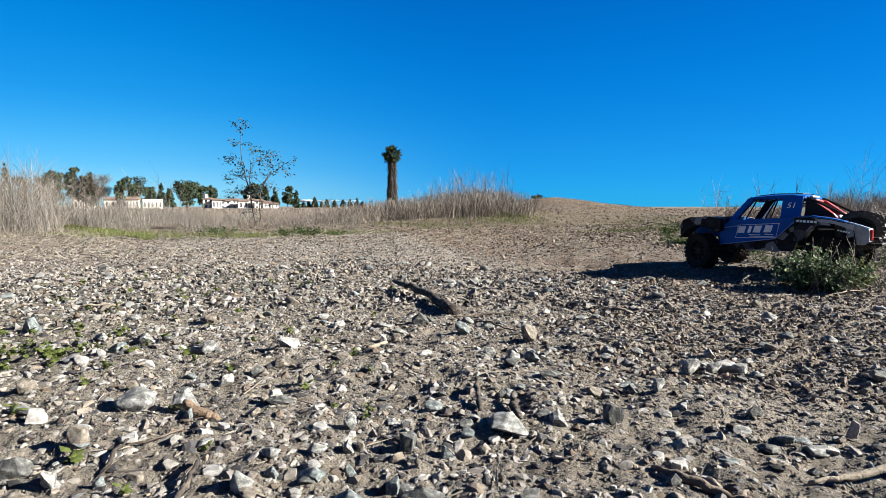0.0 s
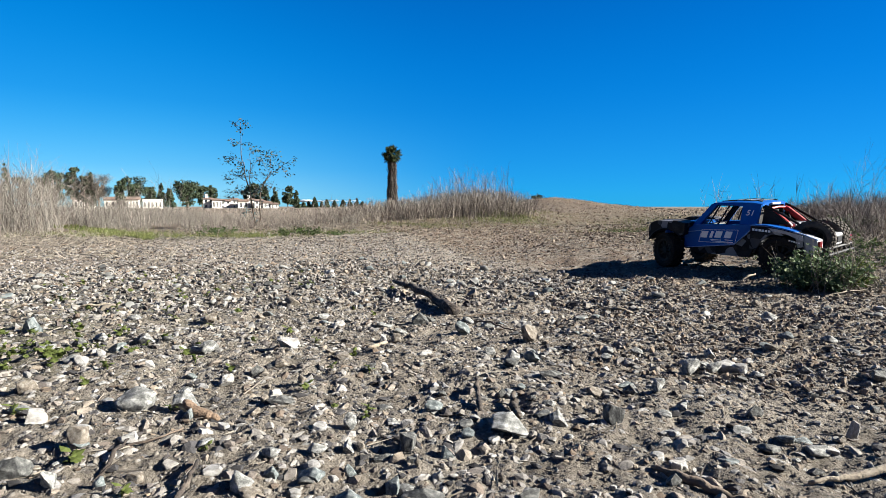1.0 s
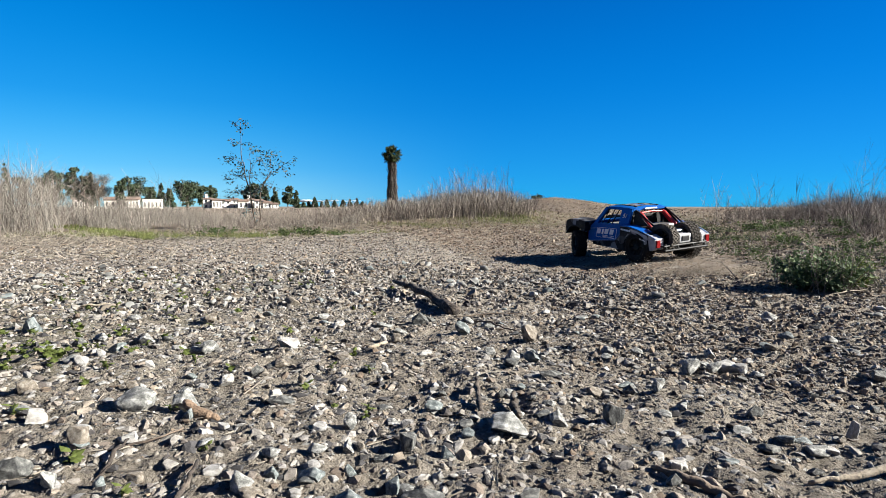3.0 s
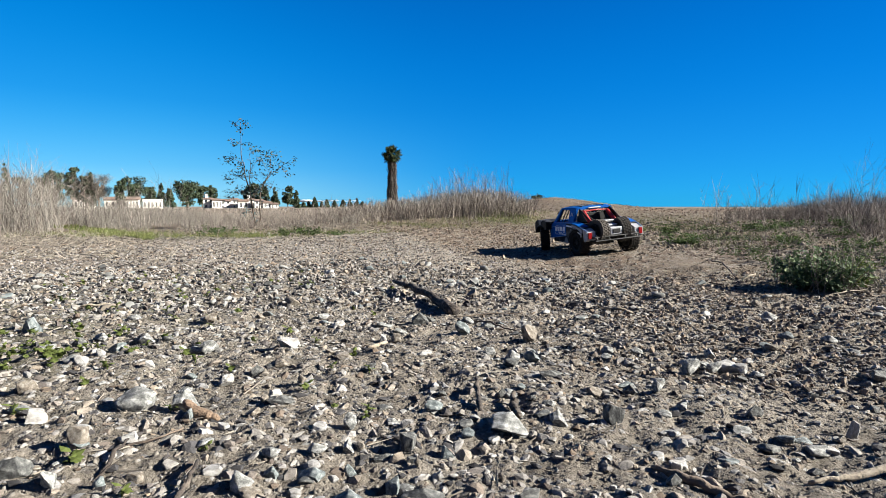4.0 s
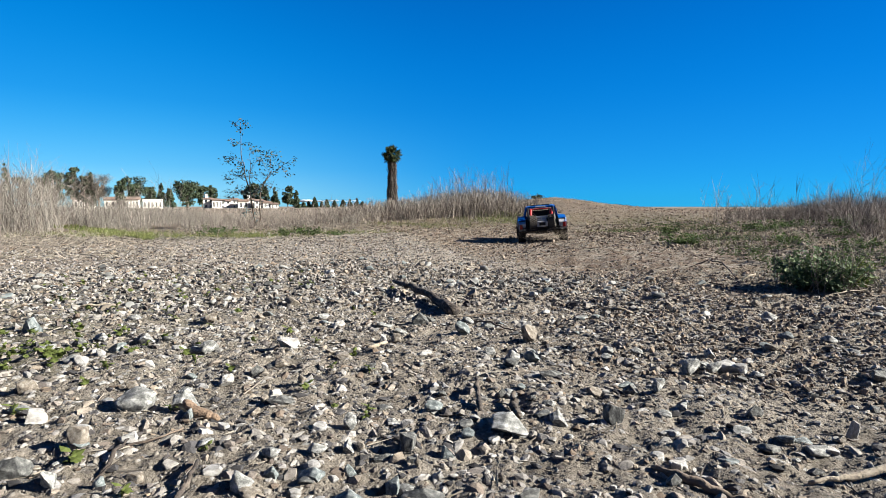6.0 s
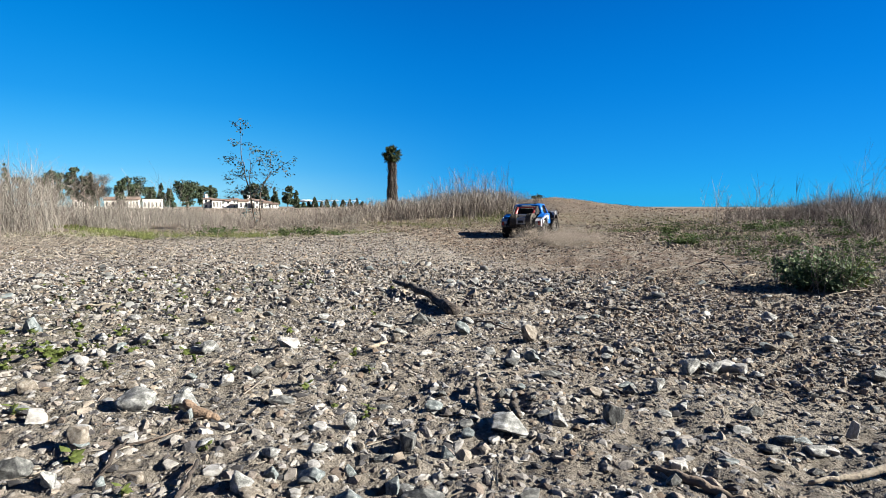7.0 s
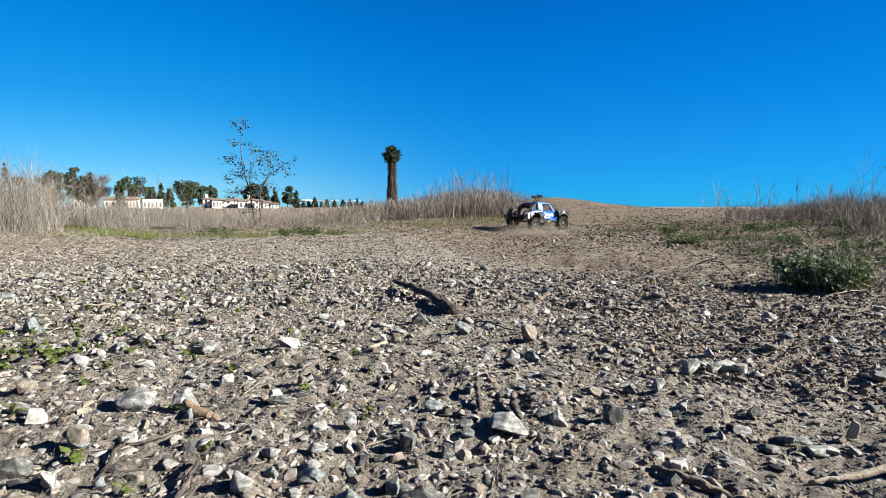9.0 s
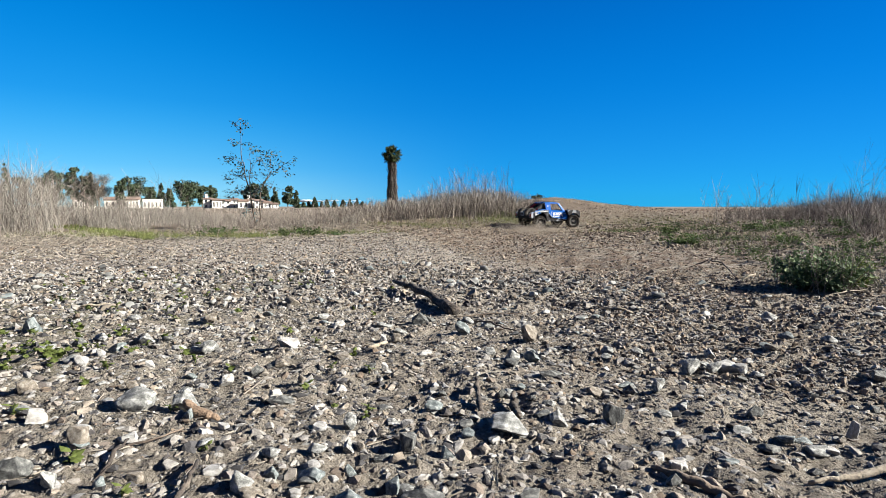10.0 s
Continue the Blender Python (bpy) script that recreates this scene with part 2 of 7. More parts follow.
BARK = surface("grey_brown_bark", [(0, (0.0438, 0.0325, 0.0251)), (1, (0.119, 0.0908, 0.0689))], 0.95, 25, 180, 0.35, 0.6)
DEADWOOD = surface("weathered_dead_wood", [(0, (0.0184, 0.0138, 0.0115)), (0.6, (0.0413, 0.0321, 0.0257)), (1, (0.0825, 0.0665, 0.0528))], 0.9, 40, 300, 0.4, 0.7)
PALEWOOD = surface("bleached_wood", [(0, (0.1566, 0.1253, 0.0887)), (1, (0.2871, 0.2453, 0.1879))], 0.9, 40, 300, 0.3, 0.5)
REDWOOD = surface("reddish_wood", [(0, (0.085, 0.053, 0.033)), (1, (0.18, 0.125, 0.085))], 0.9, 60, 300, 0.45, 0.6)
DUST = surface("dust_grains", [(0, (0.27, 0.230, 0.190)), (1, (0.33, 0.290, 0.245))], 1.0, 20, 100, 0.1, 0.0, by="island", spec=0.0, through_leaf=0.5)
CLOUD = plain("white_cloud", (0.42, 0.50, 0.60), 1.0, 0, 0.05, 0.01, spec=0.0)
STUCCO = plain("white_stucco", (0.6953, 0.6670, 0.6108), 0.9, 0, 0.1, 0.4)
TERRACOTTA = surface("terracotta_tiles", [(0, (0.105, 0.070, 0.055)), (1, (0.165, 0.115, 0.092))], 0.9, 0.5, 4, 0.25, 0.2)
PANE = plain("dark_window_glass", (0.03, 0.035, 0.045), 0.1, 0, 0.05)
# the model truck
BLUE = plain("blue_lexan", (0.002, 0.078, 0.33), 0.42, 0, 0.10, 8, 0.0, 0.12)
BLACKP = plain("black_plastic", (0.006, 0.006, 0.007), 0.6, 0, 0.3, spec=0.25)
DUSTRUBBER = plain("pale_dusty_rubber", (0.070, 0.063, 0.056), 0.95, 0, 0.5, 30, spec=0.1)
RUBBER = plain("dusty_rubber", (0.022, 0.019, 0.017), 0.95, 0, 0.4, 30, spec=0.1)
REDP = plain("red_anodised", (0.33, 0.012, 0.013), 0.45, 0.0, 0.1)
WHITEP = plain("white_plastic", (0.4635, 0.4635, 0.4698), 0.35, 0, 0.08)
BOXWHITE = plain("dusty_white_plastic", (0.33, 0.335, 0.35), 0.5, 0, 0.2, 25)
SILVER = plain("satin_metal", (0.46, 0.46, 0.47), 0.35, 0.9, 0.1)
# one dusty rim in two tones: sun and shade are put into the colour
SUNRIM = plain("dusty_sunlit_rim", (0.095, 0.088, 0.080), 0.8, 0.0, 0.4, 30, spec=0.2)
SHADERIM = plain("shaded_side_rim", (0.016, 0.015, 0.014), 0.7, 0.0, 0.4, 30, spec=0.2)
GREYP = plain("pale_grey_lexan", (0.20, 0.205, 0.22), 0.45, 0, 0.3, 20)
PALEP = plain("dusty_white_lexan", (0.31, 0.31, 0.33), 0.5, 0, 0.35, 25)
PRINT = plain("white_print", (0.80, 0.80, 0.82), 0.6, 0, 0.1)
TAIL = plain("red_tail_lens", (0.2, 0.0053, 0.007), 0.2, 0, 0.05)
PALEBLUE = plain("pale_blue_print", (0.22, 0.33, 0.55), 0.6, 0, 0.05)


def camo_material(name, stops):
    m = bpy.data.materials.new(name)
    m.use_nodes = True
    n, l = m.node_tree.nodes, m.node_tree.links
    tc = n.new("ShaderNodeTexCoord")
    v = n.new("ShaderNodeTexVoronoi")
    v.inputs["Scale"].default_value = 26
    l.new(tc.outputs["Object"], v.inputs["Vector"])
    s = n.new("ShaderNodeSeparateColor")
    l.new(v.outputs["Color"], s.inputs[0])
    r = ramp(n, stops)
    r.color_ramp.interpolation = "CONSTANT"
    l.new(s.outputs[0], r.inputs["Fac"])
    d = n.new("ShaderNodeTexNoise")
    d.inputs["Scale"].default_value = 30
    l.new(tc.outputs["Object"], d.inputs["Vector"])
    x = n.new("ShaderNodeMix")
    x.data_type = "RGBA"
    mr = n.new("ShaderNodeMapRange")
    mr.inputs["From Min"].default_value, mr.inputs["From Max"].default_value, mr.inputs["To Max"].default_value = 0.5, 0.85, 0.4
    l.new(d.outputs["Fac"], mr.inputs["Value"])
    l.new(mr.outputs[0], x.inputs[0])
    l.new(r.outputs[0], x.inputs[6])
    x.inputs[7].default_value = (0.10, 0.083, 0.065, 1)
    l.new(x.outputs[2], n["Principled BSDF"].inputs["Base Color"])
    n["Principled BSDF"].inputs["Roughness"].default_value = 0.6
    n["Principled BSDF"].inputs["Specular IOR Level"].default_value = 0.15
    return m


DARKCAMO = camo_material("dark_camo_lexan", [(0, (0.006, 0.006, 0.008)), (0.42, (0.014, 0.014, 0.017)), (0.70, (0.048, 0.050, 0.056)), (0.90, (0.17, 0.175, 0.19))])


# ---- shared builders ----
def part(name, bm, material, parent=None, label="", smooth=False):
    """Links a bmesh as one mesh object, under a thing or a part if one is given."""
    me = bpy.data.meshes.new(name)
    bmesh.ops.recalc_face_normals(bm, faces=bm.faces[:])
    bm.to_mesh(me)
    bm.free()
    me.materials.append(material)
    if smooth:
        me.shade_smooth()
    ob = new(name, me)
    ob.parent = parent
    return tagged(ob, label)


def empty(name, m=None):
    ob = new(name)
    ob.empty_display_size = 0.05
    if m is not None:
        ob.matrix_world = m
    return ob


def box(bm, centre, size, bevel=0.0, m=None):
    g = bmesh.ops.create_cube(bm, size=1.0)
    vs = g["verts"]
    bmesh.ops.scale(bm, vec=size, verts=vs)
    if bevel:
        es = list({e for v in vs for e in v.link_edges})
        r = bmesh.ops.bevel(bm, geom=vs + es, offset=bevel, segments=2, affect="EDGES", profile=0.5)
        vs = list({v for v in r["verts"]} | {v for f in r["faces"] for v in f.verts})
        # all vertices of this box hang together
        seen, todo = set(vs), list(vs)
        while todo:
            v = todo.pop()
            for e in v.link_edges:
                o = e.other_vert(v)
                if o not in seen:
                    seen.add(o)
                    todo.append(o)
        vs = list(seen)
    if m is not None:
        bmesh.ops.transform(bm, matrix=m, verts=vs)
    bmesh.ops.translate(bm, vec=centre, verts=vs)
    return vs


def prism(bm, outline, y0, y1, taper=0.0):
    """An outline in x and z, drawn out from y0 to y1; taper pulls the y1 side in."""
    cx = sum(p[0] for p in outline) / len(outline)
    cz = sum(p[1] for p in outline) / len(outline)
    a = [bm.verts.new((x, y0, z)) for x, z in outline]
    b = [bm.verts.new((x + (cx - x) * taper, y1, z + (cz - z) * taper)) for x, z in outline]
    n = len(outline)
    bm.faces.new(a)
    bm.faces.new(b[::-1])
    for i in range(n):
        bm.faces.new((a[i], a[(i + 1) % n], b[(i + 1) % n], b[i]))


def panel(bm, pts, thick):
    """A flat panel with thickness, given its corners; it grows away from its normal."""
    p = [Vector(q) for q in pts]
    nrm = (p[1] - p[0]).cross(p[2] - p[0]).normalized() * thick
    a = [bm.verts.new(q) for q in p]
    b = [bm.verts.new(q - nrm) for q in p]
    n = len(p)
    bm.faces.new(a)
    bm.faces.new(b[::-1])
    for i in range(n):
        bm.faces.new((a[i], b[i], b[(i + 1) % n], a[(i + 1) % n]))


def tube(bm, pts, radii, sides=8, cap=True):
    """A round bar along the points, with a radius at each."""
    pts = [Vector(p) for p in pts]
    rings = []
    for i, p in enumerate(pts):
        d = (pts[min(i + 1, len(pts) - 1)] - pts[max(i - 1, 0)]).normalized()
        u = d.orthogonal().normalized() if i == 0 else (u - d * u.dot(d)).normalized()
        w = d.cross(u)
        r = radii[i] if isinstance(radii, (list, tuple)) else radii
        rings.append([bm.verts.new(p + (u * math.cos(a) + w * math.sin(a)) * r) for a in (2 * math.pi * k / sides for k in range(sides))])
    for a, b in zip(rings, rings[1:]):
        for k in range(sides):
            bm.faces.new((a[k], a[(k + 1) % sides], b[(k + 1) % sides], b[k]))
    if cap:
        bm.faces.new(rings[0][::-1])
        bm.faces.new(rings[-1])


def lathe(bm, profile, steps=32):
    """Turns a profile of (y, radius) about the y axis."""
    rings = [[bm.verts.new((r * math.cos(a), y, r * math.sin(a))) for y, r in profile] for a in (2 * math.pi * k / steps for k in range(steps))]
    for i in range(steps):
        a, b = rings[i], rings[(i + 1) % steps]
        for k in range(len(profile) - 1):
            bm.faces.new((a[k], a[k + 1], b[k + 1], b[k]))


def raw_mesh(name, verts, faces, material, smooth=False):
    """One mesh from arrays: verts n x 3 and faces m x 3 or m x 4."""
    me = bpy.data.meshes.new(name)
    k = faces.shape[1]
    me.vertices.add(len(verts))
    me.vertices.foreach_set("co", np.ascontiguousarray(verts, dtype=np.float32).ravel())
    me.loops.add(faces.size)
    me.loops.foreach_set("vertex_index", np.ascontiguousarray(faces, dtype=np.int32).ravel())
    me.polygons.add(len(faces))
    me.polygons.foreach_set("loop_start", np.arange(0, faces.size, k, dtype=np.int32))
    me.polygons.foreach_set("loop_total", np.full(len(faces), k, dtype=np.int32))
    me.polygons.foreach_set("use_smooth", np.full(len(faces), smooth))
    me.update(calc_edges=True)
    me.materials.append(material)
    return new(name, me)


# ---- lie of the land ----
def vnoise(x, y, seed=0):
    """Smooth lattice noise in -1..1, on arrays."""
    x, y = np.asarray(x, float), np.asarray(y, float)
    xi, yi = np.floor(x).astype(np.int64), np.floor(y).astype(np.int64)
    u, v = x - xi, y - yi
    u, v = u * u * (3 - 2 * u), v * v * (3 - 2 * v)

    def h(i, j):
        k = (i * 374761393 + j * 668265263 + seed * 1442695041) & 0x7FFFFFFF
        k = ((k ^ (k >> 13)) * 1274126177) & 0x7FFFFFFF
        return ((k ^ (k >> 16)) & 0xFFFF) / 32767.5 - 1
    return (h(xi, yi) * (1 - u) + h(xi + 1, yi) * u) * (1 - v) + (h(xi, yi + 1) * (1 - u) + h(xi + 1, yi + 1) * u) * v


def step(a, b, x):
    t = np.clip((np.asarray(x, float) - a) / (b - a), 0, 1)
    return t * t * (3 - 2 * t)


def bell(x, y, cx, cy, rx, ry):
    return np.exp(-((x - cx) / rx) ** 2 - ((y - cy) / ry) ** 2)


def litter_bank(x, y):
    """Low heaps of brown litter pushed up at the edges of the worn ground."""
    return bell(x, y, 0.25, 5.45, 0.55, 0.16) + 0.8 * bell(x, y, 1.15, 4.72, 0.5, 0.10) + 0.5 * bell(x, y, 0.75, 5.0, 0.3, 0.08)


def land(x, y):
    """Height of the ground, without the grit."""
    x, y = np.asarray(x, float), np.asarray(y, float)
    far = step(7.5, 18, y + np.maximum(0, -x - 2) * 0.25)
    behind = step(0.05, 0.3, x / np.maximum(y, 1)) * step(30, 80, y)
    h = -0.40 * step(25, 180, y) * (1 - behind) - 2.5 * behind - 0.22 * far * (1 - step(0.5, 3.5, x - (y - 8) * 0.10)) - 0.22 * step(24, 60, y) * step(0.5, 3.5, x - (y - 8) * 0.10)
    h = h + 0.30 * bell(x, y, 0.75, 9.2, 1.25, 1.7) + 0.17 * bell(x, y, -1.1, 8.2, 1.5, 1.5)
    # bare hill behind the turning place, and the swell that runs on from it
    ridge = 0.50 * step(0.6, 2.8, x) * (1 - 0.58 * step(3.4, 6.8, x))
    h = h + ridge * step(6.2, 17.0, y) * (1 - step(18.5, 32, y))
    h = h - 0.025 * bell(x, y, 1.15, 6.3, 0.8, 0.7)
    h = h + 0.10 * step(2.0, 4.0, x) * step(3.0, 4.6, y) * (1 - step(7, 12, y))
    h = h + 0.13 * bell(x, y, 3.0, 16.8, 1.1, 3.5) + 0.028 * litter_bank(x, y)
    # the track sinks to the west
    h = h - 0.038 * (1 - step(0.62, 1.22, x)) * step(-0.5, 0.3, x) * step(1.8, 2.5, y) * (1 - step(5.3, 6.0, y))
    near = 1 - step(30, 60, np.hypot(x, y))
    return h + near * (0.012 * vnoise(x * 0.9, y * 0.9, 3) + 0.02 * step(4, 8, y) * vnoise(x * 1.7, y * 1.7, 4) + 0.022 * step(6, 9, y) * vnoise(x * 4.3, y * 4.3, 8))


def grit(x, y):
    """Fine relief of the surface."""
    near = 1 - step(8, 14, np.hypot(x, y))
    return near * (0.0075 * vnoise(x * 9, y * 9, 5) + 0.006 * vnoise(x * 28, y * 28, 6) + 0.0035 * vnoise(x * 85, y * 85, 7))


def top(x, y):
    return float(land(x, y) + grit(x, y))


def brown_track(x, y):
    """The worn brown dirt that runs from the weeds over the turning place and up the hill."""
    edge = x - (0.74 - 0.38 * (y - 2.1)) + 0.16 * vnoise(x * 2.3, y * 2.3, 16)
    return step(-0.2, 0.3, edge) * step(1.6, 2.4, y + 0.3 * vnoise(x * 1.3, y * 1.3, 20)) * (1 - step(15, 24, y))


def bare_patch(x, y):
    """Smooth trodden soil where the wheels turn."""
    return np.clip(1.25 * bell(x, y, 1.2, 3.0, 0.75, 0.6) + 0.9 * bell(x, y, 1.25, 2.35, 0.35, 0.25) + 0.9 * bell(x, y, 0.9, 4.6, 0.6, 0.7) + 0.25 * vnoise(x * 3, y * 3, 18) * step(2, 2.5, y), 0, 1)


def build_ground():
    ang = np.concatenate([np.linspace(-52, 52, 271), np.linspace(52, 308, 60)[1:-1]])
    ang = np.radians(ang)
    rad = [0.1]
    while rad[-1] < 20:
        rad.append(rad[-1] * 1.0185)
    while rad[-1] < 4200:
        rad.append(rad[-1] * 1.085)
    rad = np.array(rad)
    A, R = np.meshgrid(ang, rad)
    x, y = (np.sin(A) * R).ravel(), (np.cos(A) * R).ravel()
    z = land(x, y) + grit(x, y)
    n, k = len(ang), len(rad)
    i, j = np.meshgrid(np.arange(k - 1), np.arange(n), indexing="ij")
    j2 = (j + 1) % n
    quads = np.stack([i * n + j, i * n + j2, (i + 1) * n + j2, (i + 1) * n + j], -1).reshape(-1, 4)
    verts = np.stack([x, y, z], 1)
    ob = raw_mesh("ground", verts, quads, GROUND, True)
    me = ob.data
    field = np.clip(step(5.6 - 0.6 * step(0.3, 1.5, -x), 7.6 - 1.6 * step(0.3, 1.5, -x), y + np.maximum(0, -x - 1.5) * 0.1) * (1 - step(-0.2, 0.9, x - (y - 6) * 0.28)), 0, 1)
    hill = step(5.8, 8, y) * step(0.2, 1.5, x)
    right = step(2.0, 3.0, x + (y - 4) * 0.1) * step(2.6, 4.0, y)
    track = np.exp(-((x - 1.0 - (y - 4) * 0.02) / 0.75) ** 2) * step(2.0, 3.0, y) * (1 - step(6, 9, y))
    litter = np.clip(0.95 * field + 0.75 * hill + 0.8 * right + 0.1 * step(3.5, 6, y), 0, 1) * (1 - 0.35 * track)
    green = 0.95 * bell(x, y, -3.6, 5.3, 0.8, 0.5) + 0.8 * bell(x, y, -2.6, 4.75, 1.0, 0.25) + 0.6 * bell(x, y, -1.6, 5.2, 0.8, 0.25) + 0.8 * bell(x, y, 0.8, 7.2, 0.9, 0.5) + 0.6 * bell(x, y, -0.4, 6.5, 0.9, 0.25) + 0.4 * bell(x, y, 2.6, 4.6, 1.1, 1.2) + 0.4 * bell(x, y, 3.4, 8.0, 2.0, 2.0) + 0.5 * bell(x, y, -1.1, 1.2, 0.5, 0.8) + 0.5 * bell(x, y, 1.6, 2.0, 0.5, 0.4)
    soil = step(1.25, 1.9, x + 0.12 * vnoise(x * 3, y * 3, 15)) * step(0.7, 1.7, y + 0.4 * vnoise(x * 1.1, y * 1.1, 19)) * (1 - step(7, 10, y)) + 0.25 * step(0.22, 0.6, x / np.maximum(y, 0.2)) * step(0.8, 1.3, y) * (1 - step(2, 2.8, y)) + 0.8 * litter_bank(x, y) + 0.6 * step(0.5, 0.8, -x / np.maximum(y, 0.5)) * step(1.8, 3.0, y) + 0.3 * field + (0.65 + 0.35 * step(2.4, 3.2, y)) * brown_track(x, y) + 0.2 * hill + 0.5 * bare_patch(x, y)
    for name, val in (("soil", np.clip(soil, 0, 1)), ("litter", litter), ("green", np.clip(green, 0, 1))):
        lay = me.attributes.new(name, "FLOAT", "POINT")
        lay.data.foreach_set("value", val.astype(np.float32))
    tagged(ob, "dry sandy dirt strewn with grit, straw litter and moss", "ground", kind="structure")


build_ground()


# ---- stones ----
def cut_ball(rng, level, planes, low, high, rough):
    """A ball cut flat on several sides, as a broken stone is; points and triangles."""
    bm = bmesh.new()
    bmesh.ops.create_icosphere(bm, subdivisions=level, radius=1.0)
    bm.verts.index_update()
    v = np.array([q.co[:] for q in bm.verts])
    f = np.array([[q.index for q in g.verts] for g in bm.faces])
    bm.free()
    for _ in range(planes):
        n = rng.normal(size=3)
        n /= np.linalg.norm(n)
        over = np.maximum(0, v @ n - rng.uniform(low, high))
        v = v - over[:, None] * n[None]
    v = v * (1 + rng.normal(0, rough, (len(v), 1)))
    return v / np.abs(v).max(axis=0), f


def pebble_form(rng, level):
    """A broken pebble of unit size: a half-buried chip (-1), a shard (0), coarse (1) or fine (2)."""
    if level < 0:
        a = np.sort(rng.uniform(0, 2 * np.pi, 4) * 0.25 + np.arange(4) * np.pi / 2)
        low = np.stack([np.cos(a), np.sin(a), rng.uniform(-0.9, -0.5, 4)], 1)
        r = 0.62 * rng.uniform(0.5, 1.1, 2)
        high = np.stack([np.cos(a[::2]) * r, np.sin(a[::2]) * r, rng.uniform(0.55, 1.0, 2)], 1)
        return np.concatenate([low, high]), np.array([(0, 1, 4), (1, 5, 4), (1, 2, 5), (2, 3, 5), (3, 4, 5), (3, 0, 4)])
    if level:
        return cut_ball(rng, level, 9 if level == 2 else 5, 0.35, 0.8, 0.035)
    bm = bmesh.new()
    for _ in range(8):
        bm.verts.new(Vector(rng.normal(size=3)).normalized() * rng.uniform(0.85, 1.0))
    r = bmesh.ops.convex_hull(bm, input=bm.verts[:])
    bmesh.ops.delete(bm, geom=[g for g in r["geom_interior"] if isinstance(g, bmesh.types.BMVert)], context="VERTS")
    bmesh.ops.recalc_face_normals(bm, faces=bm.faces[:])
    bm.verts.index_update()
    v = np.array([q.co[:] for q in bm.verts])
    f = np.array([[q.index for q in g.verts] for g in bm.faces])
    bm.free()
    return v, f


def rotations(rng, n, tilt=0.5):
    """n random turns: any heading, and a tilt about x and y."""
    a, b, c = rng.uniform(0, 2 * np.pi, n), rng.normal(0, tilt, n), rng.normal(0, tilt, n)
    ca, sa, cb, sb, cc, sc = np.cos(a), np.sin(a), np.cos(b), np.sin(b), np.cos(c), np.sin(c)
    z0, o1 = np.zeros(n), np.ones(n)
    rz = np.stack([ca, -sa, z0, sa, ca, z0, z0, z0, o1], 1).reshape(n, 3, 3)
    rx = np.stack([o1, z0, z0, z0, cb, -sb, z0, sb, cb], 1).reshape(n, 3, 3)
    ry = np.stack([cc, z0, sc, z0, o1, z0, -sc, z0, cc], 1).reshape(n, 3, 3)
    return rz @ rx @ ry


def scatter(name, n, near, far, small, big, power, seed, keep, label, level=1, material=None, wide=47, sink=(-0.55, 0.15), smooth=True, thick=(0.35, 0.65)):
    """Loose gravel between two distances from the origin, as one mesh of many stones."""
    rng = np.random.default_rng(seed)
    d = np.sqrt(rng.uniform(near ** 2, far ** 2, n))
    a = np.radians(rng.uniform(-wide, wide, n))
    x, y = d * np.sin(a), d * np.cos(a)
    ok = rng.uniform(size=n) < keep(x, y)
    x, y = x[ok], y[ok]
    n = len(x)
    size = small + (big - small) * rng.uniform(size=n) ** power
    forms = [pebble_form(rng, level) for _ in range(18)]
    which = rng.integers(0, len(forms), n)
    scl = np.stack([size * rng.uniform(0.8, 1.25, n), size * rng.uniform(0.6, 1.0, n), size * rng.uniform(*thick, n)], 1) / 2
    rot = rotations(rng, n, 0.22)
    z = land(x, y) + grit(x, y) + scl[:, 2] * rng.uniform(*sink, n)
    V, F, base = [], [], 0
    for k, (fv, ff) in enumerate(forms):
        s = which == k
        m = int(s.sum())
        p = fv[None] * scl[s][:, None, :]
        p = np.einsum("nij,nvj->nvi", rot[s], p) + np.stack([x[s], y[s], z[s]], 1)[:, None, :]
        V.append(p.reshape(-1, 3))
        F.append((ff[None] + (np.arange(m) * len(fv))[:, None, None] + base).reshape(-1, 3))
        base += m * len(fv)
    ob = raw_mesh(name, np.concatenate(V), np.concatenate(F), material or GRAVEL, smooth)
    tagged(ob, label, "gravel", kind="stuff")


def worn(x, y):
    """Where wheels have ground the gravel fine."""
    return step(2.1, 2.9, y - 0.9 * np.maximum(0, -x) + 0.25 * vnoise(x * 1.5, y * 1.5, 17))


def gravel_cover(x, y):
    """How thickly the gravel lies: thick by the middle and to the west, thin on the worn track and under the weeds."""
    bare = 0.35 * np.exp(-((x - 0.45 - 0.25 * y) / 0.35) ** 2) * step(0.9, 2.6, y)
    patch = 0.55 + 0.45 * vnoise(x * 3.1, y * 3.1, 11)
    west_side = step(0.3, 1.5, -x)
    east = 0.4 * step(0.5, 0.8, x / np.maximum(y, 0.1)) * (1 - step(1.5, 2.2, y))
    edge = 1 - step(5.0 - 0.5 * west_side, 6.4 - 1.2 * west_side, y + 0.15 * vnoise(x * 2, y * 2, 12)) * 0.9
    strawy = 1 - 0.45 * step(0.4, 0.75, -x / np.maximum(y, 0.3)) * step(1.8, 2.8, y)
    return strawy * np.clip((0.5 + 0.75 * patch - bare - east) * edge * (1 - 0.55 * brown_track(x, y)) * (1 - 0.6 * worn(x, y)) * (1 - 0.85 * bare_patch(x, y)), 0.04, 1)


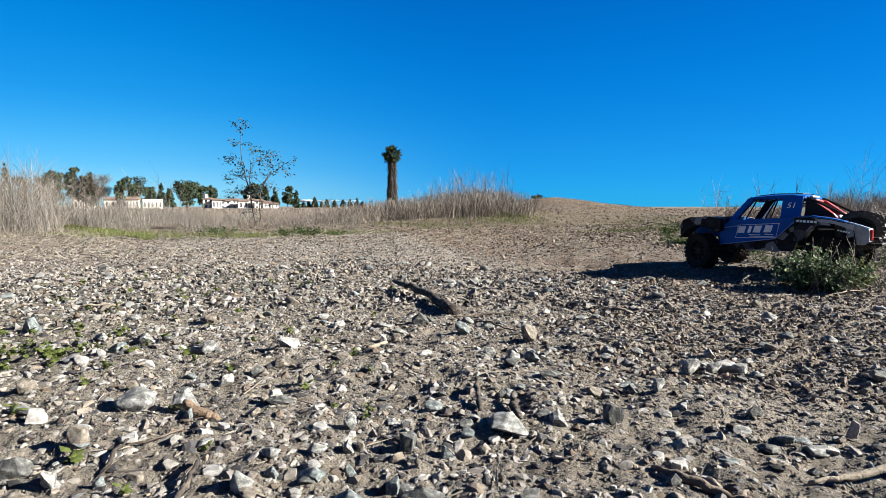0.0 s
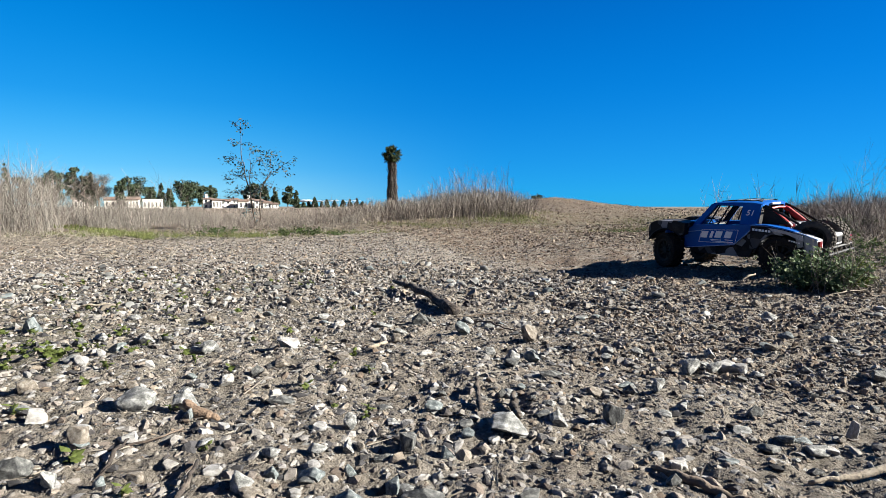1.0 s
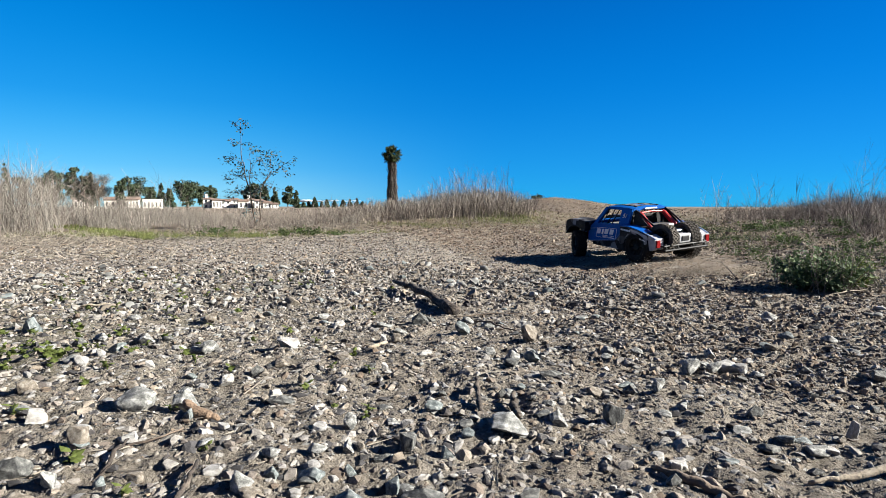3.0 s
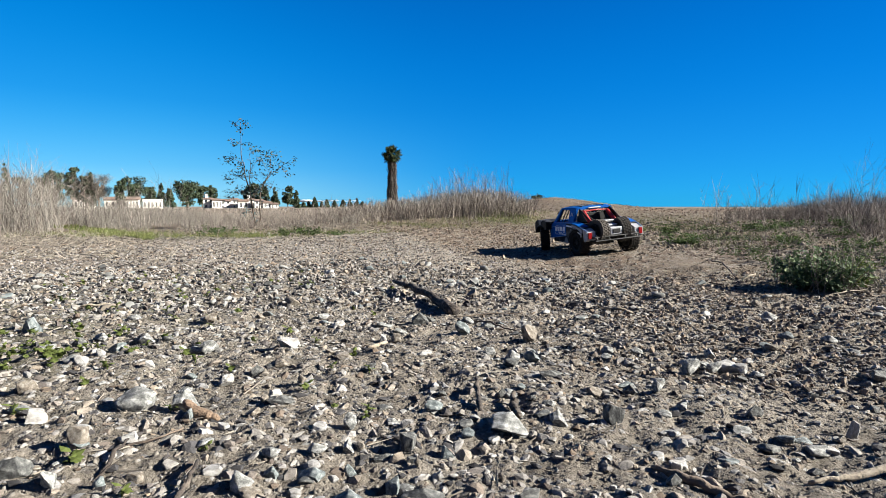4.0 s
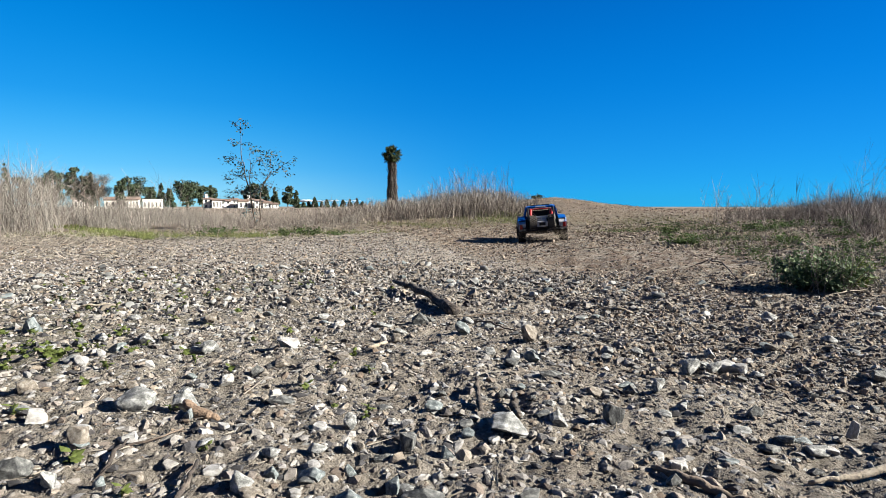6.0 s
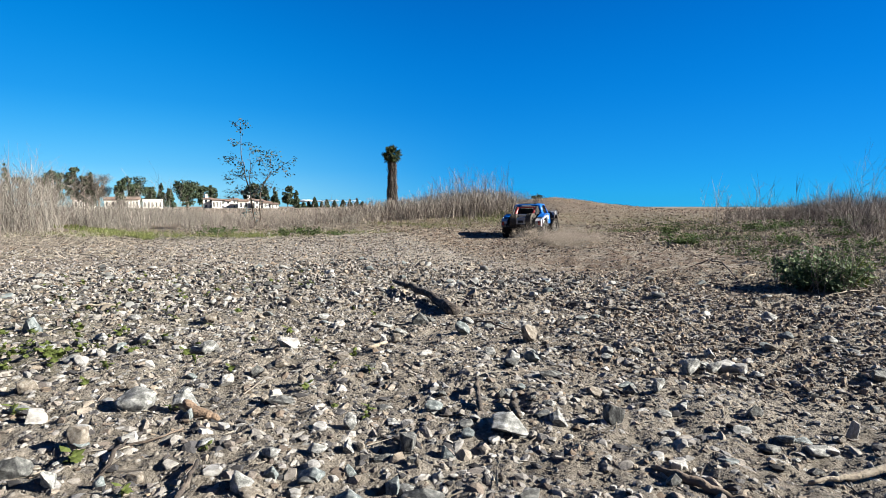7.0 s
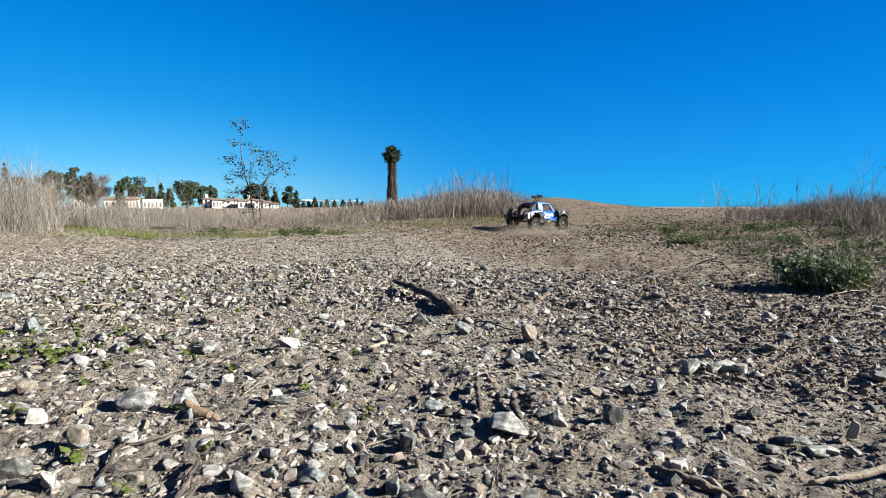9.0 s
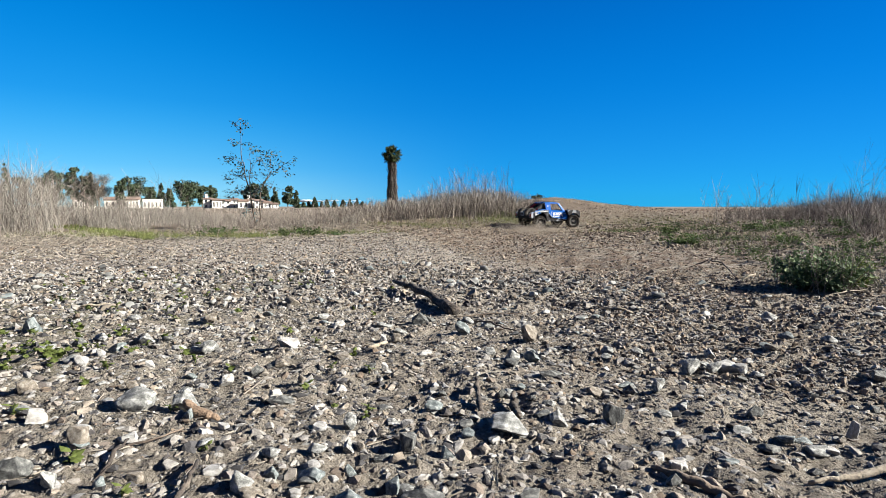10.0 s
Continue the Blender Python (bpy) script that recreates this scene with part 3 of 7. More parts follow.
def build_gravel():
    # loose crumbs that cover the dirt, then stones from small and near to larger and far
    crumbs = "fine mixed grey and tan grit lying on dirt"
    stones = "crushed grey, white and tan gravel on dirt"
    debris = "dark brown soil crumbs and small debris on dirt"
    scatter("fine_gravel", 21000, 0.34, 1.25, 0.0025, 0.0085, 1.7, 21, lambda x, y: np.full(x.shape, 1.0), crumbs, -1, GRITMAT, sink=(-0.55, 0.25), smooth=True, thick=(0.5, 0.9))
    scatter("fine_gravel", 28000, 1.2, 2.6, 0.005, 0.014, 1.7, 31, lambda x, y: np.clip(0.55 + 0.5 * vnoise(x * 5, y * 5, 33), 0.2, 1), crumbs, -1, GRITMAT, sink=(-0.55, 0.25), smooth=True, thick=(0.5, 0.9))
    scatter("gravel", 4600, 0.36, 1.35, 0.009, 0.027, 1.8, 22, gravel_cover, stones, 2, sink=(-0.85, -0.15), smooth=False, thick=(0.45, 0.75))
    scatter("gravel", 12000, 0.36, 2.0, 0.006, 0.021, 2.0, 26, gravel_cover, stones, 1, sink=(-0.8, 0.0), smooth=False, thick=(0.45, 0.75))
    scatter("gravel", 14000, 1.2, 2.6, 0.008, 0.026, 2.0, 23, gravel_cover, stones, 0, sink=(-0.6, 0.15), smooth=False, thick=(0.6, 1.1))
    scatter("gravel", 40000, 2.4, 4.4, 0.008, 0.026, 2.0, 35, lambda x, y: np.clip(gravel_cover(x, y) + 0.22, 0, 1) * (1 - 0.8 * bare_patch(x, y)), stones, -1, sink=(-0.3, 0.3), smooth=False, thick=(0.4, 0.8))
    scatter("fine_gravel", 38000, 4.2, 7.6, 0.012, 0.036, 2.0, 28, lambda x, y: np.clip(gravel_cover(x, y) + 0.15, 0, 1), crumbs, -1, GRITMAT, sink=(-0.3, 0.3), smooth=False, thick=(0.35, 0.7))
    scatter("gravel", 10000, 1.5, 2.7, 0.012, 0.028, 1.8, 39, lambda x, y: np.clip((0.7 + 0.5 * vnoise(x * 4, y * 4, 60)) * (1 - step(0.5, 0.9, x)) * (1 - bare_patch(x, y)), 0, 1), stones, 0, sink=(-0.1, 0.5), smooth=False, thick=(0.65, 1.1))
    scatter("soil_crumbs", 36000, 2.2, 7.0, 0.010, 0.030, 1.8, 36, lambda x, y: np.clip(0.35 + 0.6 * brown_track(x, y) + 0.5 * vnoise(x * 4, y * 4, 37), 0.05, 1) * (1 - 0.6 * bare_patch(x, y)), debris, -1, CLOD, sink=(-0.3, 0.3), smooth=False, thick=(0.35, 0.7))
    scatter("soil_crumbs", 7000, 0.45, 1.6, 0.004, 0.013, 1.8, 27, lambda x, y: 0.15 + 0.7 * step(0.0, 0.4, x / y), debris, 0, CLOD, smooth=False)
    scatter("soil_crumbs", 26000, 1.5, 6.5, 0.007, 0.034, 2.6, 25, lambda x, y: np.clip((brown_track(x, y) + 0.6 * step(0.2, 0.45, x / y) * (1 - step(1.9, 2.6, y))) * (0.75 + 0.6 * vnoise(x * 4, y * 4, 13)) * (1 - 0.8 * bare_patch(x, y)) + 0.04, 0, 1), debris, -1, CLOD, sink=(-0.4, 0.2), smooth=False, thick=(0.5, 0.95))
    scatter("gravel", 11000, 0.95, 2.5, 0.006, 0.019, 1.8, 29, lambda x, y: np.clip(step(0.0, 0.3, x / y) * (1.05 - step(1.55, 2.05, y + 0.25 * np.maximum(0, x - 0.6))) * (0.75 + 0.4 * vnoise(x * 6, y * 6, 38)), 0, 1), stones, 0, sink=(-0.35, 0.5), smooth=False, thick=(0.5, 0.9))
    scatter("soil_crumbs", 30000, 0.95, 2.7, 0.006, 0.019, 1.8, 40, lambda x, y: step(0.1, 0.5, x / y) * (1 - 0.7 * bare_patch(x, y)), debris, -1, CLOD, sink=(-0.3, 0.4), smooth=False, thick=(0.4, 0.9))
    scatter("gravel", 20000, 0.3, 3.2, 0.010, 0.030, 2.0, 41, lambda x, y: np.where(y < np.abs(x), 0.8, 0.0), stones, -1, wide=180, sink=(-0.3, 0.3), smooth=False, thick=(0.4, 0.8))
    scatter("soil_crumbs", 9000, 4.3, 6.2, 0.012, 0.045, 2.0, 32, lambda x, y: np.clip(litter_bank(x, y) * (0.7 + 0.7 * vnoise(x * 6, y * 6, 34)), 0, 1), "dark brown crumbs heaped in low banks of litter", 0, CLOD, sink=(-0.3, 0.5), smooth=False, thick=(0.5, 0.95))
    scatter("clods", 30000, 4.0, 18.0, 0.012, 0.06, 2.4, 24, lambda x, y: 0.85 * step(-0.2, 0.8, x - (y - 8) * 0.05) + 0.03, "small stones and dirt clods on a slope", -1, CLOD, sink=(-0.3, 0.4), smooth=False, thick=(0.5, 0.95))


build_gravel()


def rock_mesh(seed, planes=12, fine=True):
    """A worn, broken stone of unit size."""
    rng = np.random.default_rng(seed)
    v, f = cut_ball(rng, 4 if fine else 3, planes, 0.38, 0.8, 0.0)
    me = bpy.data.meshes.new("stone")
    off = Vector(rng.uniform(-50, 50, 3))
    pts = []
    for p in v:
        p = Vector(p)
        pts.append(p * (1 + 0.07 * noise.noise(p * 1.6 + off) + 0.045 * noise.noise(p * 4.0 + off) + 0.028 * noise.noise(p * 10 + off)))
    me.from_pydata(pts, [], f.tolist())
    me.shade_smooth()
    return me


# colour, then x, y, width and height over the ground of each stone
ROCKS = [
    ("white", [(-0.524, 0.887, 0.016, 0.012), (-0.553, 0.668, 0.032, 0.013), (-0.395, 0.618, 0.032, 0.009), (-0.254, 0.544, 0.025, 0.008), (-0.293, 0.656, 0.022, 0.007), (-0.165, 0.657, 0.027, 0.009), (-0.155, 0.511, 0.018, 0.005), (-0.126, 0.499, 0.016, 0.005), (-0.069, 0.637, 0.017, 0.004), (-0.004, 0.549, 0.011, 0.007), (-0.323, 1.022, 0.054, 0.017), (-0.135, 1.124, 0.02, 0.013), (-0.106, 0.897, 0.016, 0.011), (-0.356, 0.823, 0.03, 0.013), (-0.267, 0.781, 0.025, 0.011), (-0.19, 0.754, 0.02, 0.005), (0.066, 0.621, 0.017, 0.007), (0.202, 1.2, 0.030, 0.032), (0.252, 0.57, 0.017, 0.005), (0.061, 0.594, 0.011, 0.004)]),
    ("white", [(0.178, 0.512, 0.009, 0.005), (0.189, 0.497, 0.008, 0.004), (0.513, 0.906, 0.046, 0.022), (0.536, 0.891, 0.026, 0.013), (0.544, 0.655, 0.016, 0.021), (0.473, 0.602, 0.023, 0.008), (0.506, 0.631, 0.01, 0.004), (0.278, 0.571, 0.014, 0.006), (0.284, 0.551, 0.01, 0.007), (0.262, 0.552, 0.015, 0.008), (-1.71, 5.0, 0.05, 0.035), (-0.255, 1.243, 0.04, 0.01)]),
    ("grey", [(0.081, 0.649, 0.062, 0.018), (-0.674, 0.904, 0.028, 0.014), (-0.44, 0.716, 0.058, 0.028), (-0.378, 0.718, 0.047, 0.028), (-0.596, 0.699, 0.035, 0.008), (-0.417, 0.515, 0.021, 0.019), (-0.63, 1.056, 0.035, 0.02), (-0.478, 1.014, 0.034, 0.021), (-0.412, 0.796, 0.025, 0.008), (-0.213, 0.511, 0.031, 0.017), (-0.205, 0.58, 0.026, 0.011), (-0.124, 0.667, 0.02, 0.02), (-0.154, 0.597, 0.027, 0.01), (-0.039, 0.531, 0.024, 0.005), (-0.071, 0.684, 0.022, 0.005), (-0.118, 0.607, 0.017, 0.016), (0.156, 0.676, 0.029, 0.019), (0.155, 0.735, 0.023, 0.009), (0.343, 0.793, 0.025, 0.018), (0.139, 0.989, 0.031, 0.019), (0.32, 0.968, 0.024, 0.01)]),
    ("grey", [(0.304, 0.658, 0.024, 0.008), (0.319, 0.704, 0.022, 0.01), (0.484, 0.894, 0.034, 0.015), (0.443, 0.895, 0.038, 0.022), (0.521, 0.975, 0.022, 0.018), (0.443, 0.553, 0.016, 0.008), (0.858, 1.106, 0.035, 0.012), (0.548, 0.866, 0.025, 0.009), (0.399, 0.651, 0.031, 0.007), (0.351, 0.725, 0.026, 0.008), (0.099, 1.019, 0.025, 0.014), (0.399, 1.019, 0.025, 0.011), (0.872, 1.341, 0.042, 0.02), (-0.726, 1.064, 0.036, 0.012)]),
    ("dark", [(-0.738, 1.011, 0.025, 0.016), (-0.47, 0.535, 0.033, 0.018), (-0.02, 0.498, 0.046, 0.011), (-0.043, 0.609, 0.021, 0.025), (-0.069, 0.59, 0.027, 0.006), (-0.038, 0.579, 0.016, 0.009), (-0.327, 0.872, 0.026, 0.014), (-0.242, 0.739, 0.035, 0.008), (0.237, 0.693, 0.036, 0.032), (0.141, 0.691, 0.025, 0.007), (0.301, 0.793, 0.025, 0.013), (0.093, 0.785, 0.016, 0.013), (0.186, 0.856, 0.036, 0.009), (0.247, 0.522, 0.016, 0.011), (0.108, 0.542, 0.009, 0.005), (0.029, 0.656, 0.022, 0.009), (0.656, 0.9, 0.026, 0.01), (0.444, 0.704, 0.024, 0.016), (0.408, 0.613, 0.032, 0.007), (0.432, 0.566, 0.018, 0.006)]),
    ("dark", [(0.588, 0.792, 0.021, 0.01), (0.642, 0.733, 0.018, 0.01), (0.934, 1.493, 0.027, 0.02), (-0.057, 1.269, 0.042, 0.022), (-0.495, 1.031, 0.03, 0.014)]),
    ("teal", [(-0.924, 1.125, 0.048, 0.029), (-0.654, 0.996, 0.038, 0.013), (-0.347, 0.674, 0.018, 0.012), (-0.366, 0.518, 0.014, 0.008), (-0.191, 0.543, 0.021, 0.01), (-0.146, 0.546, 0.037, 0.008), (-0.097, 0.497, 0.039, 0.012), (-0.14, 0.501, 0.015, 0.007), (-0.056, 0.519, 0.018, 0.014), (-0.107, 0.559, 0.017, 0.012), (-0.012, 0.733, 0.03, 0.012), (0.004, 0.593, 0.018, 0.012), (0.172, 0.942, 0.032, 0.015), (0.047, 1.152, 0.039, 0.024), (0.335, 0.57, 0.027, 0.006), (0.466, 0.637, 0.026, 0.006), (0.792, 1.156, 0.036, 0.01)]),
    ("tan", [(-0.656, 0.778, 0.03, 0.022), (-0.444, 0.595, 0.031, 0.02), (-0.433, 0.494, 0.034, 0.007), (-0.342, 0.54, 0.025, 0.01), (-0.504, 0.8, 0.023, 0.013), (-0.029, 0.565, 0.01, 0.008), (-0.104, 1.126, 0.025, 0.019), (-0.196, 0.967, 0.041, 0.009), (-0.233, 0.83, 0.019, 0.015), (-0.27, 0.747, 0.015, 0.01), (-0.103, 0.609, 0.013, 0.008), (0.187, 1.1, 0.040, 0.030), (0.24, 0.791, 0.027, 0.012), (0.066, 0.539, 0.012, 0.008), (0.671, 1.019, 0.036, 0.012), (0.511, 0.629, 0.013, 0.007), (0.253, 0.943, 0.025, 0.01), (-0.57, 1.237, 0.034, 0.018), (0.928, 1.488, 0.03, 0.018)]),
    ("tan", [(-0.444, 1.493, 0.06, 0.025)]),
]
STONE_WORDS = {"white": "white quartz stone lying in grey gravel", "grey": "rough grey granite stone lying in gravel", "dark": "dark angular stone casting a shadow on gravel", "teal": "blue-green schist stone lying in gravel", "tan": "tan sandstone lump lying in gravel"}


def build_rocks():
    rng = np.random.default_rng(5)
    forms = {c: [rock_mesh(100 * i + k, 9 + 3 * k) for k in range(4)] for i, c in enumerate(STONE)}
    small = {c: [rock_mesh(1000 + 100 * i + k, 7 + 2 * k, False) for k in range(4)] for i, c in enumerate(STONE)}
    for c, ms in list(forms.items()) + list(small.items()):
        for me in ms:
            me.materials.append(STONE[c])

    def put(c, x, y, w, h, spread, shapes):
        """A stone of width w that stands h out of the ground, with its lower part sunk."""
        ob = new("stone", shapes[c][int(rng.integers(4))])
        sunk = max(0.35 * h, 0.12 * w)
        ob.scale = (w / 2, w / 2 * rng.uniform(*spread), (h + sunk) / 2)
        ob.rotation_euler = (rng.normal(0, 0.10), rng.normal(0, 0.10), rng.uniform(-0.35, 0.35) + (math.pi if rng.uniform() < 0.5 else 0))
        ob.location = (x, y, top(x, y) + (h - sunk) / 2)
        tagged(ob, STONE_WORDS[c], "stone", "loose stones")
    for c, rows in ROCKS:
        for x, y, w, h in rows:
            put(c, x, y, w * 1.05, h * 1.2, (0.65, 0.95), forms)
    names = ["white", "grey", "grey", "grey", "dark", "dark", "teal", "tan", "tan"]
    made, far = 0, {}
    while made < 520:
        d = math.sqrt(rng.uniform(0.45 ** 2, 2.9 ** 2))
        a = math.radians(rng.uniform(-43, 43))
        x, y = d * math.sin(a), d * math.cos(a)
        if rng.uniform() > float(gravel_cover(x, y)) + 0.2 - 0.6 * float(bare_patch(x, y)):
            continue
        w = (0.012 + 0.021 * rng.uniform() ** 2) * (0.75 + 0.35 * d)
        kind = names[int(rng.integers(len(names)))]
        kind = "grey" if kind == "white" and d > 1.6 else kind
        high = w * rng.uniform(0.25, 0.5)
        if d < 1.62:
            put(kind, x, y, w, high, (0.6, 1.0), small)
        else:
            me = small[kind][int(rng.integers(4))]
            co = np.empty(len(me.vertices) * 3)
            me.vertices.foreach_get("co", co)
            turn = rng.uniform(0, 6.28)
            co = co.reshape(-1, 3) * np.array([w / 2, w / 2 * rng.uniform(0.6, 1.0), high * 0.7])
            co = co @ np.array([[math.cos(turn), math.sin(turn), 0], [-math.sin(turn), math.cos(turn), 0], [0, 0, 1]])
            tri = np.array([p.vertices[:] for p in me.polygons])
            far.setdefault(kind, []).append((co + np.array([x, y, top(x, y) + high * 0.3]), tri))
        made += 1
    for kind, rows in far.items():
        base = np.cumsum([0] + [len(v) for v, _ in rows[:-1]])
        ob = raw_mesh("small_stones", np.concatenate([v for v, _ in rows]), np.concatenate([f + b for (_, f), b in zip(rows, base)]), STONE[kind], True)
        tagged(ob, "small loose " + kind.replace("teal", "blue-green") + " stones strewn over gravel", "stones", kind="stuff")


# ---- sticks and straws ----
def stick(name, pts, radii, material, label, seed, wobble=0.15, branch=(), knots=0.12):
    """A broken piece of wood along the points; branch holds further runs that grow from it."""
    rng = np.random.default_rng(seed)
    bm = bmesh.new()
    for run, rr in ((pts, radii), *branch):
        fine, fr = [], []
        steps = 6
        for i in range(len(run) - 1):
            for k in range(steps):
                t = k / steps
                p = Vector(run[i]).lerp(Vector(run[i + 1]), t)
                r = rr[i] * (1 - t) + rr[i + 1] * t
                fine.append(p + Vector(rng.normal(0, wobble, 3)) * r)
                fr.append(r * (1 + rng.normal(0, knots)))
        fine.append(Vector(run[-1]))
        fr.append(rr[-1])
        tube(bm, fine, fr, 9)
    return tagged(part(name, bm, material, smooth=True), label, "stick")


def gz(x, y, up=0.0):
    return (x, y, top(x, y) + up)


def build_sticks():
    stick("branch", [gz(-0.182, 1.83, 0.028), gz(-0.12, 1.72, 0.03), gz(-0.05, 1.58, 0.022), gz(0.032, 1.37, 0.012)], [0.006, 0.010, 0.013, 0.017], BRANCHBARK, "dark weathered broken branch lying on gravel", 1, 0.22, knots=0.17)
    stick("twig", [gz(0.178, 2.089, 0.004), gz(0.26, 2.03, 0.006), gz(0.33, 1.95, 0.005), gz(0.489, 1.771, 0.004)], [0.002, 0.003, 0.0035, 0.0035], BARK, "long thin dark twig lying on gravel", 2, 0.6)
    stick("twig", [gz(0.054, 1.328, 0.006), gz(0.12, 1.25, 0.012), gz(0.18, 1.174, 0.006)], [0.002, 0.0026, 0.0018], BARK, "thin brown twig lying beside a branch", 3, 0.6)
    stick("twig", [gz(0.217, 1.364, 0.008), gz(0.12, 1.36, 0.010), gz(0.03, 1.33, 0.008)], [0.0015, 0.0022, 0.0018], BARK, "thin brown twig lying beside a branch", 4, 0.6)
    stick("stick", [gz(0.40, 0.532, 0.006), gz(0.45, 0.536, 0.009), gz(0.53, 0.548, 0.012)], [0.002, 0.004, 0.005], PALEWOOD, "bleached thin stick half sunk in grit", 5, 0.3)
    stick("driftwood", [gz(0.235, 0.552, 0.004), gz(0.265, 0.525, 0.006), gz(0.29, 0.500, 0.003), gz(0.32, 0.47, 0.004)], [0.002, 0.0055, 0.0045, 0.005], BARK, "dark rotten piece of wood in the grit", 6, 0.3)
    stick("stick", [gz(-0.262, 0.475, 0.008), gz(-0.268, 0.51, 0.012), gz(-0.278, 0.554, 0.010)], [0.003, 0.0028, 0.0018], DEADWOOD, "dark bent stick leaning over stones", 7, 0.4)
    stick("stick", [gz(-0.376, 0.538, 0.006), gz(-0.383, 0.57, 0.011), gz(-0.388, 0.605, 0.008)], [0.002, 0.0026, 0.0014], DEADWOOD, "short dark stick lying between stones", 8, 0.4)
    stick("straw", [gz(-0.40, 0.59, 0.004), gz(-0.36, 0.612, 0.006), gz(-0.34, 0.645, 0.004)], [0.0013, 0.0013, 0.0012], BARK, "dry tan straw stalk lying on dirt", 9, 0.4)
    stick("straw", [gz(0.47, 1.458, 0.006), gz(0.505, 1.44, 0.008), gz(0.54, 1.425, 0.006)], [0.004, 0.005, 0.004], PALEWOOD, "white dry stalk lying on gravel", 10, 0.2)
    stick("straw", [gz(-0.157, 1.034, 0.004), gz(-0.122, 1.078, 0.006)], [0.005, 0.004], PALEWOOD, "white dry stalk lying on gravel", 11, 0.2)
    stick("twig", [gz(0.055, 0.82, 0.014), gz(0.054, 0.76, 0.010), gz(0.053, 0.70, 0.003)], [0.003, 0.004, 0.004], DEADWOOD, "short dark twig stub standing in the gravel", 12, 0.3)
    stick("twig", [gz(0.108, 0.765, 0.016), gz(0.104, 0.73, 0.012), gz(0.106, 0.687, 0.003)], [0.003, 0.006, 0.004], DEADWOOD, "short dark twig stub standing in the gravel", 13, 0.3)
    stick("straw", [gz(-1.019, 1.409, 0.006), gz(-0.96, 1.425, 0.009), gz(-0.905, 1.449, 0.006)], [0.003, 0.004, 0.004], PALEWOOD, "dry tan stalk lying on gravel", 14, 0.3)
    stick("wood_chunk", [gz(-0.362, 0.690, 0.020), gz(-0.355, 0.687, 0.015), gz(-0.342, 0.682, 0.007), gz(-0.322, 0.677, 0.004), gz(-0.306, 0.673, 0.004)], [0.003, 0.006, 0.0085, 0.0075, 0.003], REDWOOD, "reddish brown broken chunk of wood", 15, 0.05, knots=0.04)
    stick("twig", [gz(1.20, 2.46, 0.0), gz(1.28, 2.44, 0.035), gz(1.27, 2.30, 0.04), gz(1.20, 2.05, 0.0)], [0.002, 0.003, 0.003, 0.003], DEADWOOD, "curved dark twig arching over the dirt", 16, 0.4)
    stick("straw", [gz(1.17, 1.98, 0.0), gz(1.20, 1.99, 0.022), gz(1.25, 2.02, 0.03)], [0.004, 0.004, 0.003], PALEWOOD, "pale curved stalk beside a green bush", 17, 0.3)
    stick("straw", [gz(1.27, 1.68, 0.004), gz(1.36, 1.70, 0.010), gz(1.43, 1.72, 0.012), gz(1.50, 1.75, 0.004)], [0.0015, 0.002, 0.002, 0.0015], PALEWOOD, "long pale stalk lying before a green bush", 18, 0.5)


# ---- stalks, weeds and leaves ----
def stalks(pos, direc, height, radius, bend, rng, segs=3):
    """Bent three-sided stems, all at once. pos n x 3, direc n x 3 (unit), height and radius n."""
    n = len(pos)
    u = np.cross(direc, rng.normal(size=(n, 3)))
    u /= np.linalg.norm(u, axis=1, keepdims=True) + 1e-9
    w = np.cross(direc, u)
    sag = rng.normal(0, 1, (n, 1)) * u + rng.normal(0, 1, (n, 1)) * w
    rings = []
    for s in range(segs + 1):
        t = s / segs
        c = pos + direc * (height * t)[:, None] + sag * (bend * height * t * t)[:, None]
        r = radius * (1 - 0.75 * t)
        for k in range(3):
            a = 2 * math.pi * k / 3
            rings.append(c + (u * math.cos(a) + w * math.sin(a)) * r[:, None])
    V = np.stack(rings, 1)
    f = []
    for s in range(segs):
        for k in range(3):
            a, b = s * 3 + k, s * 3 + (k + 1) % 3
            f += [(a, b, b + 3), (a, b + 3, a + 3)]
    f = np.array(f)
    F = f[None] + (np.arange(n) * V.shape[1])[:, None, None]
    mid = pos + direc * (height * 0.6)[:, None] + sag * (bend * height * 0.36)[:, None]
    return V.reshape(-1, 3), F.reshape(-1, 3), mid


def brush(name, x, y, height, radius, lean, bend, twigs, rng, material, label, category, drop=0.02):
    """A stand of dry stems with side twigs, one mesh."""
    n = len(x)
    pos = np.stack([x, y, land(x, y) - drop], 1)
    d = np.stack([rng.normal(0, lean, n), rng.normal(0, lean, n), np.ones(n)], 1)
    d /= np.linalg.norm(d, axis=1, keepdims=True)
    V, F, _ = stalks(pos, d, height, radius, np.full(n, bend), rng, 3 if twigs > 3 else 2)
    Vs, Fs = [V], [F]
    base = len(V)
    for _ in range(twigs):
        at = rng.uniform(0.3, 0.85, n)
        p = pos + d * (height * at)[:, None]
        e = d + rng.normal(0, 0.55, (n, 3))
        e /= np.linalg.norm(e, axis=1, keepdims=True)
        v, f, _ = stalks(p, e, height * rng.uniform(0.15, 0.4, n), radius * 0.6, np.full(n, bend), rng, 2)
        Vs.append(v)
        Fs.append(f + base)
        base += len(v)
    ob = raw_mesh(name, np.concatenate(Vs), np.concatenate(Fs), material)
    return tagged(ob, label, category, kind="stuff")


